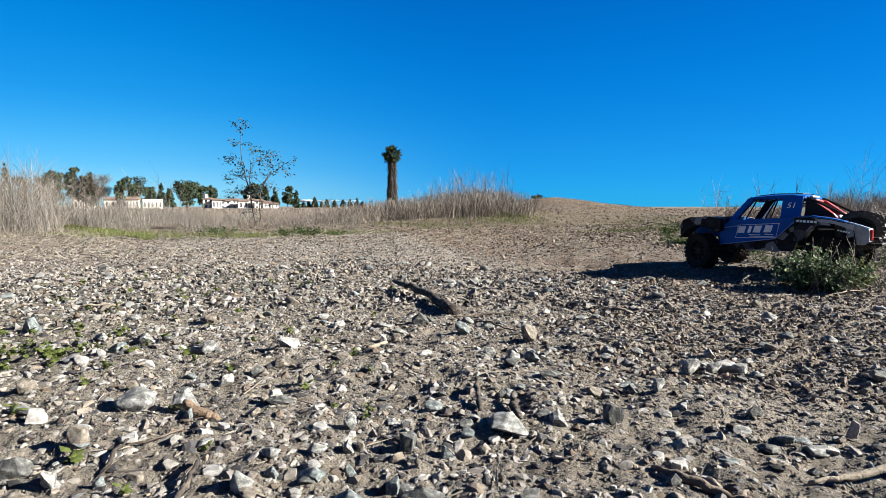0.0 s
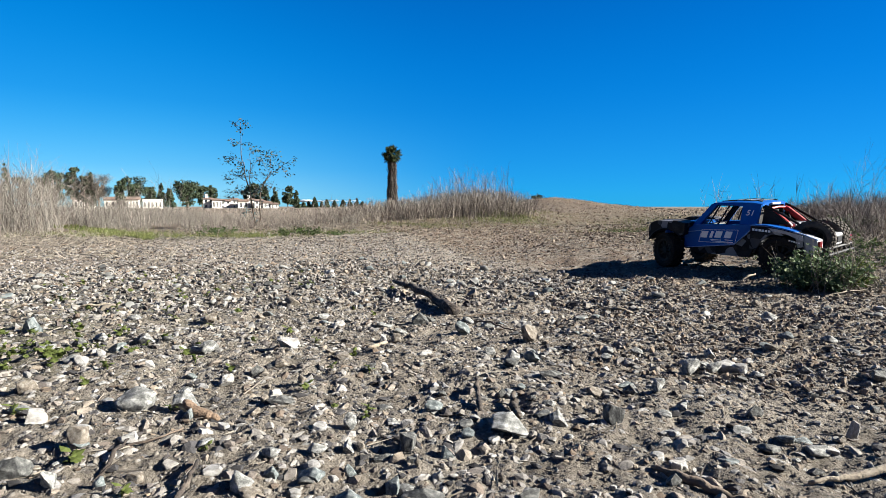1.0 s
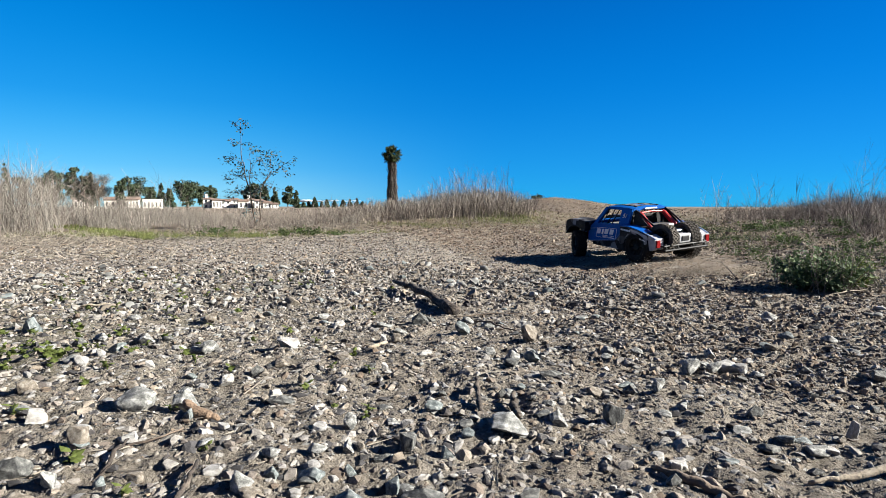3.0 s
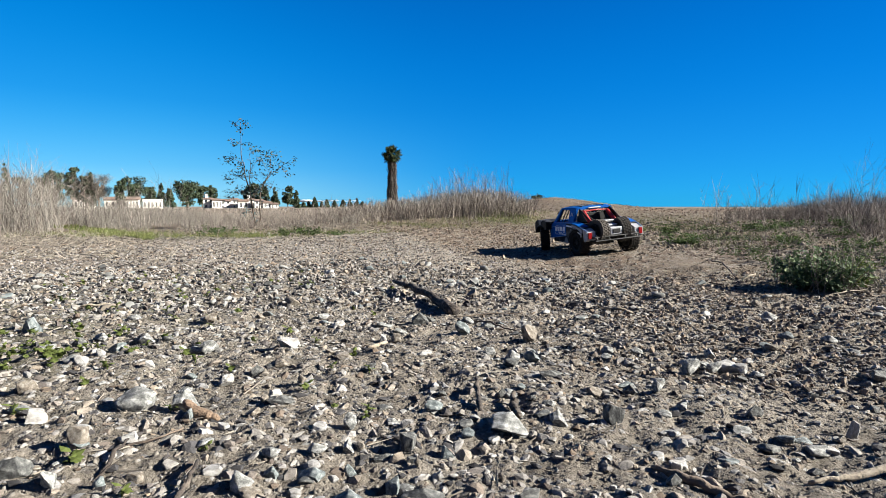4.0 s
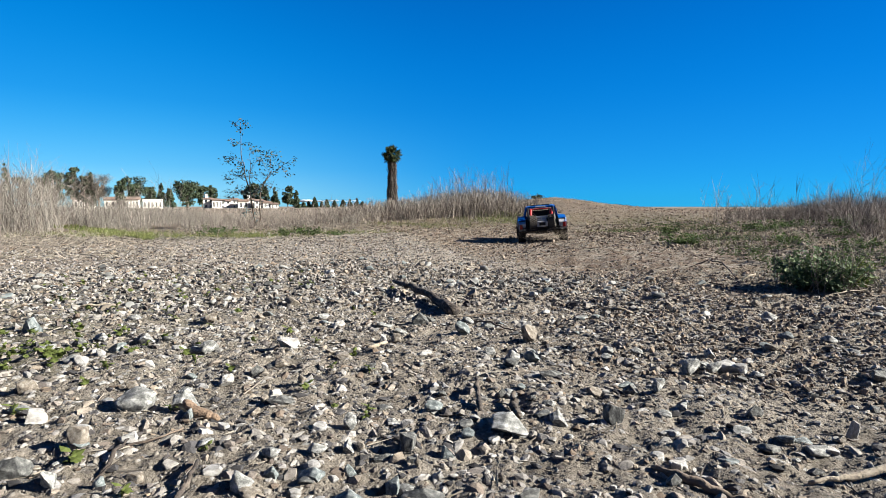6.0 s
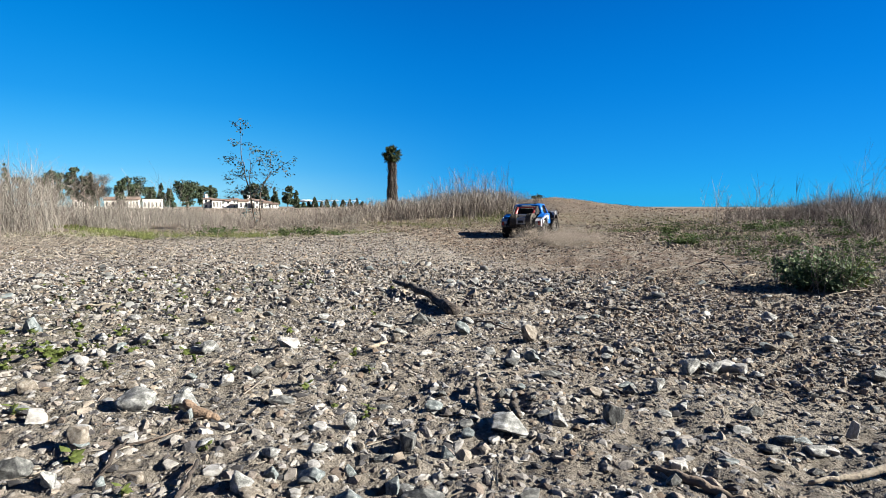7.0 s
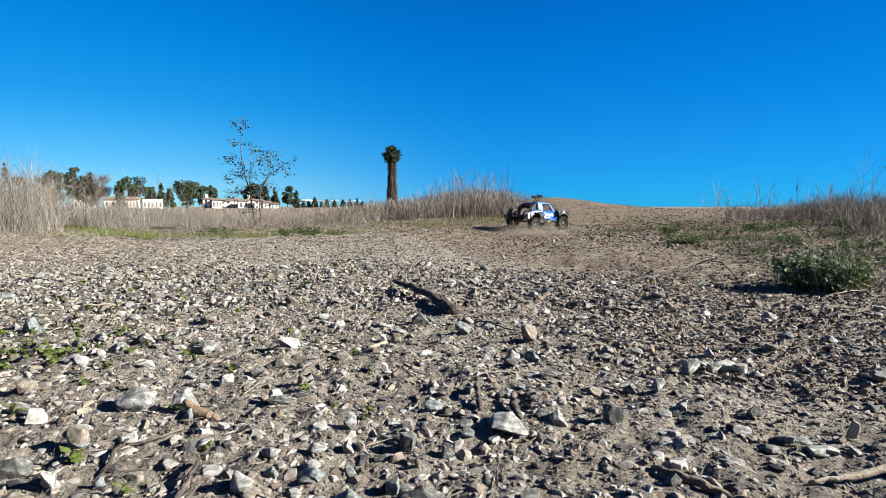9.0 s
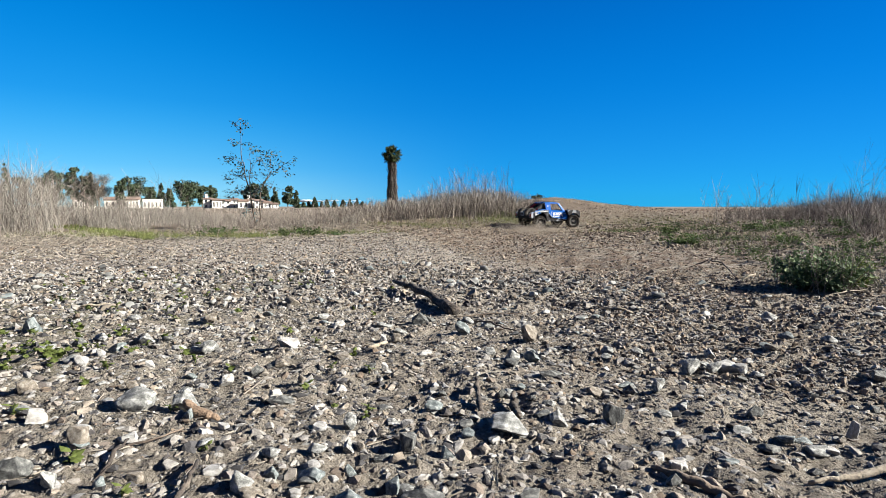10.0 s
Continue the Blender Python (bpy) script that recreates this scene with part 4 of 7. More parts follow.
def leaves(pos, size, rng, upward=0.4, long=1.6):
    """Folded leaves of two triangles each side, n x 6 points."""
    n = len(pos)
    d = rng.normal(size=(n, 3))
    d[:, 2] = np.abs(d[:, 2]) * upward
    d /= np.linalg.norm(d, axis=1, keepdims=True)
    s = np.cross(d, rng.normal(size=(n, 3)) * 0.5 + np.array([0, 0, 1.0]))
    s /= np.linalg.norm(s, axis=1, keepdims=True) + 1e-9
    nn = np.cross(s, d)
    L, W = (size * long / 2)[:, None], (size / 2)[:, None]
    pts = np.stack([pos, pos + d * L * 0.9 + s * W - nn * W * 0.35, pos + d * L * 2 - nn * W * 0.5, pos + d * L * 0.9 - s * W - nn * W * 0.35, pos + d * L], 1)
    f = np.array([(0, 1, 4), (1, 2, 4), (2, 3, 4), (3, 0, 4)])
    F = f[None] + (np.arange(n) * 5)[:, None, None]
    return pts.reshape(-1, 3), F.reshape(-1, 3)


def bank_line(x, y):
    """How far off the dry weeds begin behind the green bank; 0 beside it."""
    u = -x / y
    return np.where((u > 0.56) & (u < 0.78), 4.95 + 2.7 * np.clip((u - 0.59) / 0.16, 0, 1), 0.0)


def leaf_flecks(pos, size, rng):
    """Flat sprays of foliage of two triangles each, for trees far off."""
    n = len(pos)
    d = rng.normal(size=(n, 3))
    d /= np.linalg.norm(d, axis=1, keepdims=True)
    s = np.cross(d, rng.normal(size=(n, 3)))
    s /= np.linalg.norm(s, axis=1, keepdims=True) + 1e-9
    L, W = (size * 0.75)[:, None], (size * 0.5)[:, None]
    pts = np.stack([pos - d * L, pos + s * W, pos + d * L, pos - s * W], 1)
    F = np.array([(0, 1, 2), (0, 2, 3)])[None] + (np.arange(n) * 4)[:, None, None]
    return pts.reshape(-1, 3), F.reshape(-1, 3)


def round_leaves(pos, size, rng):
    """Round lobed leaves, cupped and creased, on no stalk: a centre and nine points of the rim."""
    n, k = len(pos), 9
    up = rng.normal(0, 0.55, (n, 3)) + np.array([0.25, -0.25, 0.8])
    up /= np.linalg.norm(up, axis=1, keepdims=True)
    u = np.cross(up, rng.normal(size=(n, 3)))
    u /= np.linalg.norm(u, axis=1, keepdims=True) + 1e-9
    w = np.cross(up, u)
    pts = [pos]
    for i in range(k):
        a = -2.75 + 5.5 * i / (k - 1)
        r = (size * 0.5 * (1.0 if i % 2 else 0.84))[:, None] * rng.uniform(0.88, 1.1, (n, 1))
        pts.append(pos + (u * math.cos(a) + w * math.sin(a)) * r + up * r * (0.28 if i % 2 else 0.12))
    F = np.array([(0, i, i + 1) for i in range(1, k)])[None] + (np.arange(n) * (k + 1))[:, None, None]
    return np.stack(pts, 1).reshape(-1, 3), F.reshape(-1, 3)


def build_dry_stands():
    rng = np.random.default_rng(31)
    # tall pale stand at the western edge
    n = 2500
    x = rng.uniform(-8.2, -3.0, n)
    y = rng.uniform(5.3, 8.6, n)
    tall = 0.20 + 0.54 * step(0.62, 0.84, -x / y)
    ok = (x / y > -1.05) & (rng.uniform(size=n) < np.clip(0.55 + 0.6 * vnoise(x * 1.7, y * 1.7, 40), 0.1, 1)) & (-x / y > 0.58) & ~((np.abs(x + 0.68 * y) < 0.42) & (y < 6.3))
    ok &= ~((-x / y < 0.745) & (y < bank_line(x, y)))
    x, y, tall = x[ok], y[ok], tall[ok]
    brush("tall_dry_grass", x, y, tall * rng.uniform(0.5, 1.2, len(x)), rng.uniform(0.0016, 0.0036, len(x)), 0.24, 0.36, 5, rng, GREYSTRAW, "tall bleached dry weed stalks standing in a tangle", "dry grass")
    n = 620
    x, y = rng.uniform(-7.6, -3.6, n), rng.uniform(5.4, 7.6, n)
    ok = (-x / y > 0.66) & (-x / y < 1.0) & ~((-x / y < 0.745) & (y < bank_line(x, y)))
    x, y = x[ok], y[ok]
    n = len(x)
    brush("tall_dry_grass", x, y, (0.25 + 0.45 * step(0.66, 0.82, -x / y)) * rng.uniform(0.6, 1.15, n), rng.uniform(0.0026, 0.0044, n), 0.16, 0.3, 6, rng, GREYSTRAW, "thick bleached grey weed stalks standing upright", "dry grass")
    n = 90
    x, y = rng.uniform(-6.6, -3.6, n), rng.uniform(5.8, 7.4, n)
    brush("tall_dry_grass", x, y, rng.uniform(0.45, 0.8, n) + 0.35 * step(0.7, 0.85, -x / y), rng.uniform(0.002, 0.0034, n), 0.22, 0.3, 7, rng, DRY, "sparse tall bare weed stems", "dry grass")
    # low dry field out to the houses
    n = 9000
    d = 5.0 + 42 * rng.uniform(size=n) ** 2.2
    a = np.radians(rng.uniform(-43, 3, n))
    x, y = d * np.sin(a), d * np.cos(a)
    path = ((np.abs(x + 0.545 * y) < 0.25) & (y < 6.4)) | ((np.abs(x + 0.68 * y) < 0.5) & (y < 6.0)) | ((x > -1.3) & (y < 6.6)) | ((np.abs(x + 0.366 * y) < 0.2) & (y < 6.8))
    ok = ~path & (x < 0.4) & (y > bank_line(x, y)) & (rng.uniform(size=n) < 0.45 + 0.6 * vnoise(x * 0.9, y * 0.9, 41) + 0.3 * step(10, 14, y))
    x, y = x[ok], y[ok]
    brush("dry_field_grass", x, y, (0.06 + 0.12 * step(4.8, 6.8, y) + 0.16 * step(9, 20, y)) * rng.uniform(0.4, 1.2, len(x)), 0.0012 + 0.00016 * np.hypot(x, y), 0.34, 0.2, 2, rng, DRY, "field of grey-brown dry weeds", "dry grass")
    n = 2200
    d = 42 + 160 * rng.uniform(size=n) ** 1.5
    a = np.radians(rng.uniform(-44, 8, n))
    x, y = d * np.sin(a), d * np.cos(a)
    brush("dry_field_grass", x, y, rng.uniform(0.25, 0.5, n), 0.0006 * d, 0.4, 0.1, 1, rng, DRY, "far field of grey-brown dry weeds", "dry grass")
    # the field stands higher towards the west
    n = 3600
    u, y = rng.uniform(0.38, 0.74, n), rng.uniform(6.8, 11.5, n)
    x = -u * y
    ok = rng.uniform(size=n) < np.clip(0.6 + 0.5 * vnoise(x * 1.6, y * 1.6, 49), 0.1, 1) * (0.4 + 0.6 * step(0.38, 0.5, u))
    x, y, u = x[ok], y[ok], u[ok]
    brush("dry_field_grass", x, y, (0.20 + 0.27 * step(0.40, 0.66, u)) * rng.uniform(0.55, 1.1, len(x)), rng.uniform(0.0018, 0.0032, len(x)), 0.26, 0.26, 3, rng, GREYSTRAW, "thick grey dry weeds at the field's western side", "dry grass")
    # the green bank that runs slantwise to the field's edge
    n = 5200
    u = rng.uniform(0.57, 0.765, n)
    y = bank_line(-u, np.ones(n)) * rng.uniform(0.88, 1.01, n)
    x = -u * y
    brush("green_grass", x, y, rng.uniform(0.015, 0.05, n), rng.uniform(0.0022, 0.0042, n), 0.5, 0.3, 0, rng, GREENGRASS, "short green grass on a low bank before dry weeds", "grass", 0.005)
    # short green grass by the gravel's edge
    for cx, cy, rx, ry, n in ((-3.7, 5.5, 0.7, 0.5, 1000), (-2.9, 4.8, 0.6, 0.18, 400), (-1.9, 4.95, 0.5, 0.18, 400), (-1.2, 5.5, 0.7, 0.2, 600), (-2.0, 4.8, 0.6, 0.12, 500), (-0.3, 6.6, 0.7, 0.2, 500), (0.6, 7.1, 0.6, 0.25, 800), (1.0, 7.6, 0.45, 0.35, 1500), (1.5, 8.6, 0.6, 0.6, 350), (2.4, 5.9, 0.8, 0.3, 700), (2.4, 4.4, 0.5, 0.4, 250), (2.0, 3.8, 0.35, 0.3, 150), (3.0, 7.2, 0.9, 0.8, 500)):
        x, y = rng.normal(cx, rx * 0.55, n), rng.normal(cy, ry * 0.55, n)
        brush("green_grass", x, y, rng.uniform(0.015, 0.06, n), rng.uniform(0.0016, 0.003, n), 0.5, 0.3, 0, rng, GREENGRASS, "short sparse green grass at the gravel's edge", "grass", 0.005)
    # overgrown mound
    n = 5600
    x = rng.uniform(-2.9, 1.42, n)
    front = np.where(x < -0.5, 7.2 + (x + 0.5) * 0.6, 7.2 + 0.25 * x)
    y = front + rng.uniform(0, 1, n) ** 1.2 * 3.4
    ok = rng.uniform(size=n) < np.clip(1.3 + 0.5 * vnoise(x * 2, y * 2, 42) - 0.9 * step(1.1, 1.42, x), 0, 1)
    x, y = x[ok], y[ok]
    tall = (0.22 + 0.10 * step(-1.0, 0.8, x)) * (0.5 + 0.5 * step(-2.0, -0.6, x)) * rng.uniform(0.5, 1.15, len(x))
    brush("mound_grass", x, y, tall, rng.uniform(0.0026, 0.0056, len(x)), 0.22, 0.26, 3, rng, DRY, "dense dry brown weeds covering a mound", "dry grass")
    n = 270
    x = rng.uniform(-2.2, 1.25, n)
    y = rng.uniform(8.4, 10, n)
    brush("mound_grass", x, y, rng.uniform(0.36, 0.80, n) * (0.42 + 0.54 * step(-0.9, 0.7, x)), rng.uniform(0.0020, 0.0034, n), 0.10, 0.12, 9, rng, BRUSH, "bare taller weed stems on a mound", "dry grass")
    n = 3200
    x = rng.uniform(-3.4, 1.0, n)
    y = 5.5 + 0.35 * np.maximum(x, 0) + rng.uniform(size=n) ** 0.7 * 2.6
    ok = rng.uniform(size=n) < np.clip(0.5 + 0.8 * vnoise(x * 1.9, y * 1.9, 46) - 0.7 * step(-0.6, 0.6, x) * (y < 6.7), 0.05, 1) * ((np.abs(x + 0.366 * y) > 0.22) | (y > 6.7))
    x, y = x[ok], y[ok]
    brush("mound_grass", x, y, (0.03 + 0.12 * step(5.6, 7.4, y)) * rng.uniform(0.5, 1.3, len(x)), rng.uniform(0.0012, 0.0024, len(x)), 0.5, 0.3, 2, rng, DRY, "short broken dry weeds at the foot of a mound", "dry grass")
    n = 2400
    x, y = rng.uniform(-5.0, -1.0, n), rng.uniform(4.5, 7.0, n)
    ok = (y > bank_line(x, y)) & (np.abs(x + 0.545 * y) > 0.2) & (np.abs(x + 0.366 * y) > 0.18) & ((np.abs(x + 0.68 * y) > 0.45) | (y > 6.0)) & (rng.uniform(size=n) < np.clip(0.1 + 0.8 * step(4.5, 5.4, y) + 0.5 * vnoise(x * 2, y * 2, 47), 0, 1))
    x, y = x[ok], y[ok]
    brush("dry_field_grass", x, y, (0.04 + 0.14 * step(4.8, 6.6, y)) * rng.uniform(0.5, 1.3, len(x)), rng.uniform(0.0012, 0.0024, len(x)), 0.4, 0.3, 2, rng, GREYSTRAW, "short grey weeds at the field's edge", "dry grass")
    # brown brush on the eastern edge, which comes nearer towards the side
    def in_brush(x, y, least):
        u = x / y
        return (u > least) & (u < 1.0) & (y > 6.2 - 2.6 * step(0.70, 0.86, u))
    n = 11000
    x, y = rng.uniform(2.4, 8.6, n), rng.uniform(3.4, 9.2, n)
    ok = in_brush(x, y, 0.52) & (rng.uniform(size=n) < np.clip(0.6 + 0.9 * vnoise(x * 1.8, y * 1.8, 44), 0.05, 1) * (0.12 + 0.88 * step(0.54, 0.72, x / y)))
    x, y = x[ok], y[ok]
    tall = (0.10 + 0.20 * step(0.52, 0.76, x / y) + 0.08 * step(0.68, 0.82, x / y)) * rng.uniform(0.4, 1.2, len(x)) * (0.45 + 0.55 * step(3.5, 6.8, y))
    brush("dry_brush", x, y, tall, rng.uniform(0.0018, 0.0042, len(x)), 0.36, 0.34, 4, rng, BRUSH, "tangled brown dry brush at the track's edge", "dry brush")
    n = 1500
    x, y = rng.uniform(1.5, 5.0, n), rng.uniform(2.2, 6.6, n)
    ok = (x / y > 0.46) & (x / y < 1.0) & (rng.uniform(size=n) < 0.45 + 0.7 * vnoise(x * 2.2, y * 2.2, 48))
    x, y = x[ok], y[ok]
    brush("dry_brush", x, y, rng.uniform(0.05, 0.16, len(x)), rng.uniform(0.0018, 0.0038, len(x)), 1.6, 0.5, 3, rng, BRUSH, "brown broken stems lying in litter", "dry brush")
    n = 6500
    x, y = rng.uniform(1.5, 6.2, n), rng.uniform(2.5, 6.9, n)
    ok = (x / y > 0.40) & (x / y < 1.0) & (rng.uniform(size=n) < np.clip(0.35 + 0.9 * vnoise(x * 2.6, y * 2.6, 50), 0, 1) * step(0.40, 0.55, x / y)) & (np.hypot(x - 1.3, y - 2.4) > 0.6)
    x, y = x[ok], y[ok]
    brush("dry_litter", x, y, rng.uniform(0.025, 0.085, len(x)), rng.uniform(0.0016, 0.0036, len(x)), 0.9, 0.4, 3, rng, DEADWOOD, "dark matted plant litter under brown brush", "plant litter")
    n = 420
    x, y = rng.uniform(2.4, 7.4, n), rng.uniform(4.0, 8.4, n)
    ok = in_brush(x, y, 0.52)
    x, y = x[ok], y[ok]
    brush("dry_brush", x, y, (0.20 + 0.18 * step(0.6, 0.82, x / y)) * rng.uniform(0.7, 1.4, len(x)) * (0.45 + 0.55 * step(3.8, 7, y)), rng.uniform(0.002, 0.0038, len(x)), 0.12, 0.14, 7, rng, BRUSH, "upright bare weed stems in brown brush", "dry brush")
    n = 90
    x, y = rng.uniform(2.6, 6.4, n), rng.uniform(4.6, 7.4, n)
    ok = in_brush(x, y, 0.51) & (x / y < 0.92)
    x, y = x[ok], y[ok]
    brush("dry_brush", x, y, rng.uniform(0.30, 0.62, len(x)) * (0.55 + 0.5 * step(4.4, 7, y)), rng.uniform(0.002, 0.0034, len(x)), 0.09, 0.12, 8, rng, BRUSH, "tall thin bare weed stems", "dry brush")
    n = 2200
    x, y = rng.uniform(2.4, 7.2, n), rng.uniform(3.6, 8.0, n)
    ok = in_brush(x, y, 0.56)
    x, y = x[ok], y[ok]
    brush("dry_brush", x, y, rng.uniform(0.12, 0.30, len(x)) * (0.4 + 0.6 * step(3.5, 6.8, y)), rng.uniform(0.0016, 0.0032, len(x)), 0.3, 0.3, 4, rng, DRY, "pale grey stems standing in brown brush", "dry brush")
    n = 190
    x, y = rng.uniform(1.7, 4.4, n), rng.uniform(2.1, 5.8, n)
    ok = (x / y > 0.60) & (x / y < 0.95)
    x, y = x[ok], y[ok]
    brush("dry_brush", x, y, rng.uniform(0.10, 0.30, len(x)), rng.uniform(0.002, 0.0036, len(x)), 1.5, 0.6, 2, rng, STRAW, "pale bent stems fallen over green weeds", "dry brush")
    x = np.array([3.25, 3.32, 3.80, 4.18, 4.26, 4.6])
    y = np.array([6.0, 6.15, 6.0, 6.05, 5.9, 6.1])
    brush("dry_brush", x, y, np.array([0.50, 0.60, 0.60, 0.62, 0.55, 0.5]), np.full(6, 0.0027), 0.07, 0.14, 8, rng, BRUSH, "few tall bare weed stems above the brush", "dry brush")
    n = 4
    x, y = rng.uniform(3.46, 3.66, n), rng.uniform(4.25, 4.45, n)
    brush("dry_brush", x, y, rng.uniform(0.5, 0.8, n), rng.uniform(0.0013, 0.0019, n), 0.16, 0.25, 10, rng, BRUSH, "tall bare branching weed at the track's edge", "dry brush")
    # thin straw on the hill and litter on the gravel's edge
    n = 20000
    x, y = rng.uniform(0.3, 9.5, n), 5.2 + 14 * rng.uniform(size=n) ** 1.2
    ok = (rng.uniform(size=n) < np.clip(0.4 + 0.7 * vnoise(x * 1.1, y * 1.1, 45) - 0.5 * (y < 6.5), 0.04, 1)) & (x / y < 0.95)
    x, y = x[ok], y[ok]
    brush("hill_straw", x, y, rng.uniform(0.02, 0.10, len(x)), rng.uniform(0.0012, 0.0025, len(x)) * (0.6 + y * 0.06), 0.9, 0.2, 0, rng, STRAW, "short dry straw tufts on a dirt slope", "dry grass")
    # straw lying flat among the stones
    n = 1500
    d = np.sqrt(rng.uniform(0.42 ** 2, 4.5 ** 2, n))
    a = np.radians(rng.uniform(-44, 44, n))
    x, y = d * np.sin(a), d * np.cos(a)
    p = np.stack([x, y, land(x, y) + grit(x, y) + 0.005], 1)
    e = np.stack([rng.normal(size=n), rng.normal(size=n), rng.normal(0, 0.08, n)], 1)
    e /= np.linalg.norm(e, axis=1, keepdims=True)
    V, F, _ = stalks(p, e, rng.uniform(0.012, 0.07, n), rng.uniform(0.0006, 0.0016, n), np.full(n, 0.1), rng, 2)
    tagged(raw_mesh("straw_litter", V, F, STRAW), "bits of broken straw strewn over gravel", "straw", kind="stuff")
    n = 2600
    y = rng.uniform(2.4, 5.4, n)
    x = -rng.uniform(0.5, 1.0, n) * y
    ok = rng.uniform(size=n) < np.clip(0.5 + 0.7 * vnoise(x * 2, y * 2, 61), 0, 1) * step(0.5, 0.75, -x / y)
    x, y = x[ok], y[ok]
    brush("straw_litter", x, y, rng.uniform(0.03, 0.13, len(x)), rng.uniform(0.0012, 0.0026, len(x)), 2.6, 0.3, 1, rng, STRAW, "broken tan straw matted over gravel", "straw", -0.004)
    # dark broken twigs lying flat
    n = 4200
    d = np.sqrt(rng.uniform(0.6 ** 2, 7.5 ** 2, n))
    a = np.radians(rng.uniform(-44, 44, n))
    x, y = d * np.sin(a), d * np.cos(a)
    p = np.stack([x, y, land(x, y) + grit(x, y) + 0.004], 1)
    e = np.stack([rng.normal(size=n), rng.normal(size=n), rng.normal(0, 0.10, n)], 1)
    e /= np.linalg.norm(e, axis=1, keepdims=True)
    V, F, _ = stalks(p, e, rng.uniform(0.012, 0.03 + 0.012 * d, n), rng.uniform(0.0008, 0.0012 + 0.0006 * d, n), np.full(n, 0.15), rng, 2)
    tagged(raw_mesh("twig_litter", V, F, DEADWOOD), "dark broken twigs strewn over gravel and dirt", "twigs", kind="stuff")


def tuft(name, cx, cy, rx, ry, high, count, size, seed, label, material=None, up=0.5, low=0.3, thick=14, lobed=False):
    """A low leafy weed: stems from a root and many small leaves."""
    rng = np.random.default_rng(seed)
    thing = empty(name, Matrix.Translation((cx, cy, top(cx, cy))))
    n = max(8, count // thick)
    a = rng.uniform(0, 2 * np.pi, n)
    r = np.sqrt(rng.uniform(0, 1, n))
    tip = np.stack([np.cos(a) * r * rx, np.sin(a) * r * ry, high * np.sqrt(np.clip(1 - 0.75 * r * r, 0, 1)) * rng.uniform(0.4, 1.08, n)], 1)
    root = tip * np.array([0.25, 0.25, 0.0])
    d = tip - root
    L = np.linalg.norm(d, axis=1)
    V, F, _ = stalks(root, d / L[:, None], L, np.full(n, 0.0016), np.full(n, 0.1), rng)
    st = raw_mesh("stalk_tangle", V, F, WEED)
    st.parent = thing
    tagged(st, kind="stuff")
    pick = rng.integers(0, n, count)
    t = rng.uniform(low, 1.05, count)[:, None]
    pos = root[pick] + d[pick] * t + rng.normal(0, size * 0.7, (count, 3))
    pos[:, 2] = np.maximum(pos[:, 2], 0.004)
    big = size * rng.uniform(0.5, 1.25, count)
    V, F = round_leaves(pos, big, rng) if lobed else leaves(pos, big, rng, up, 1.3)
    lv = raw_mesh("foliage", V, F, material or WEED)
    lv.parent = thing
    tagged(lv, kind="stuff")
    return tagged(thing, label, "weed")


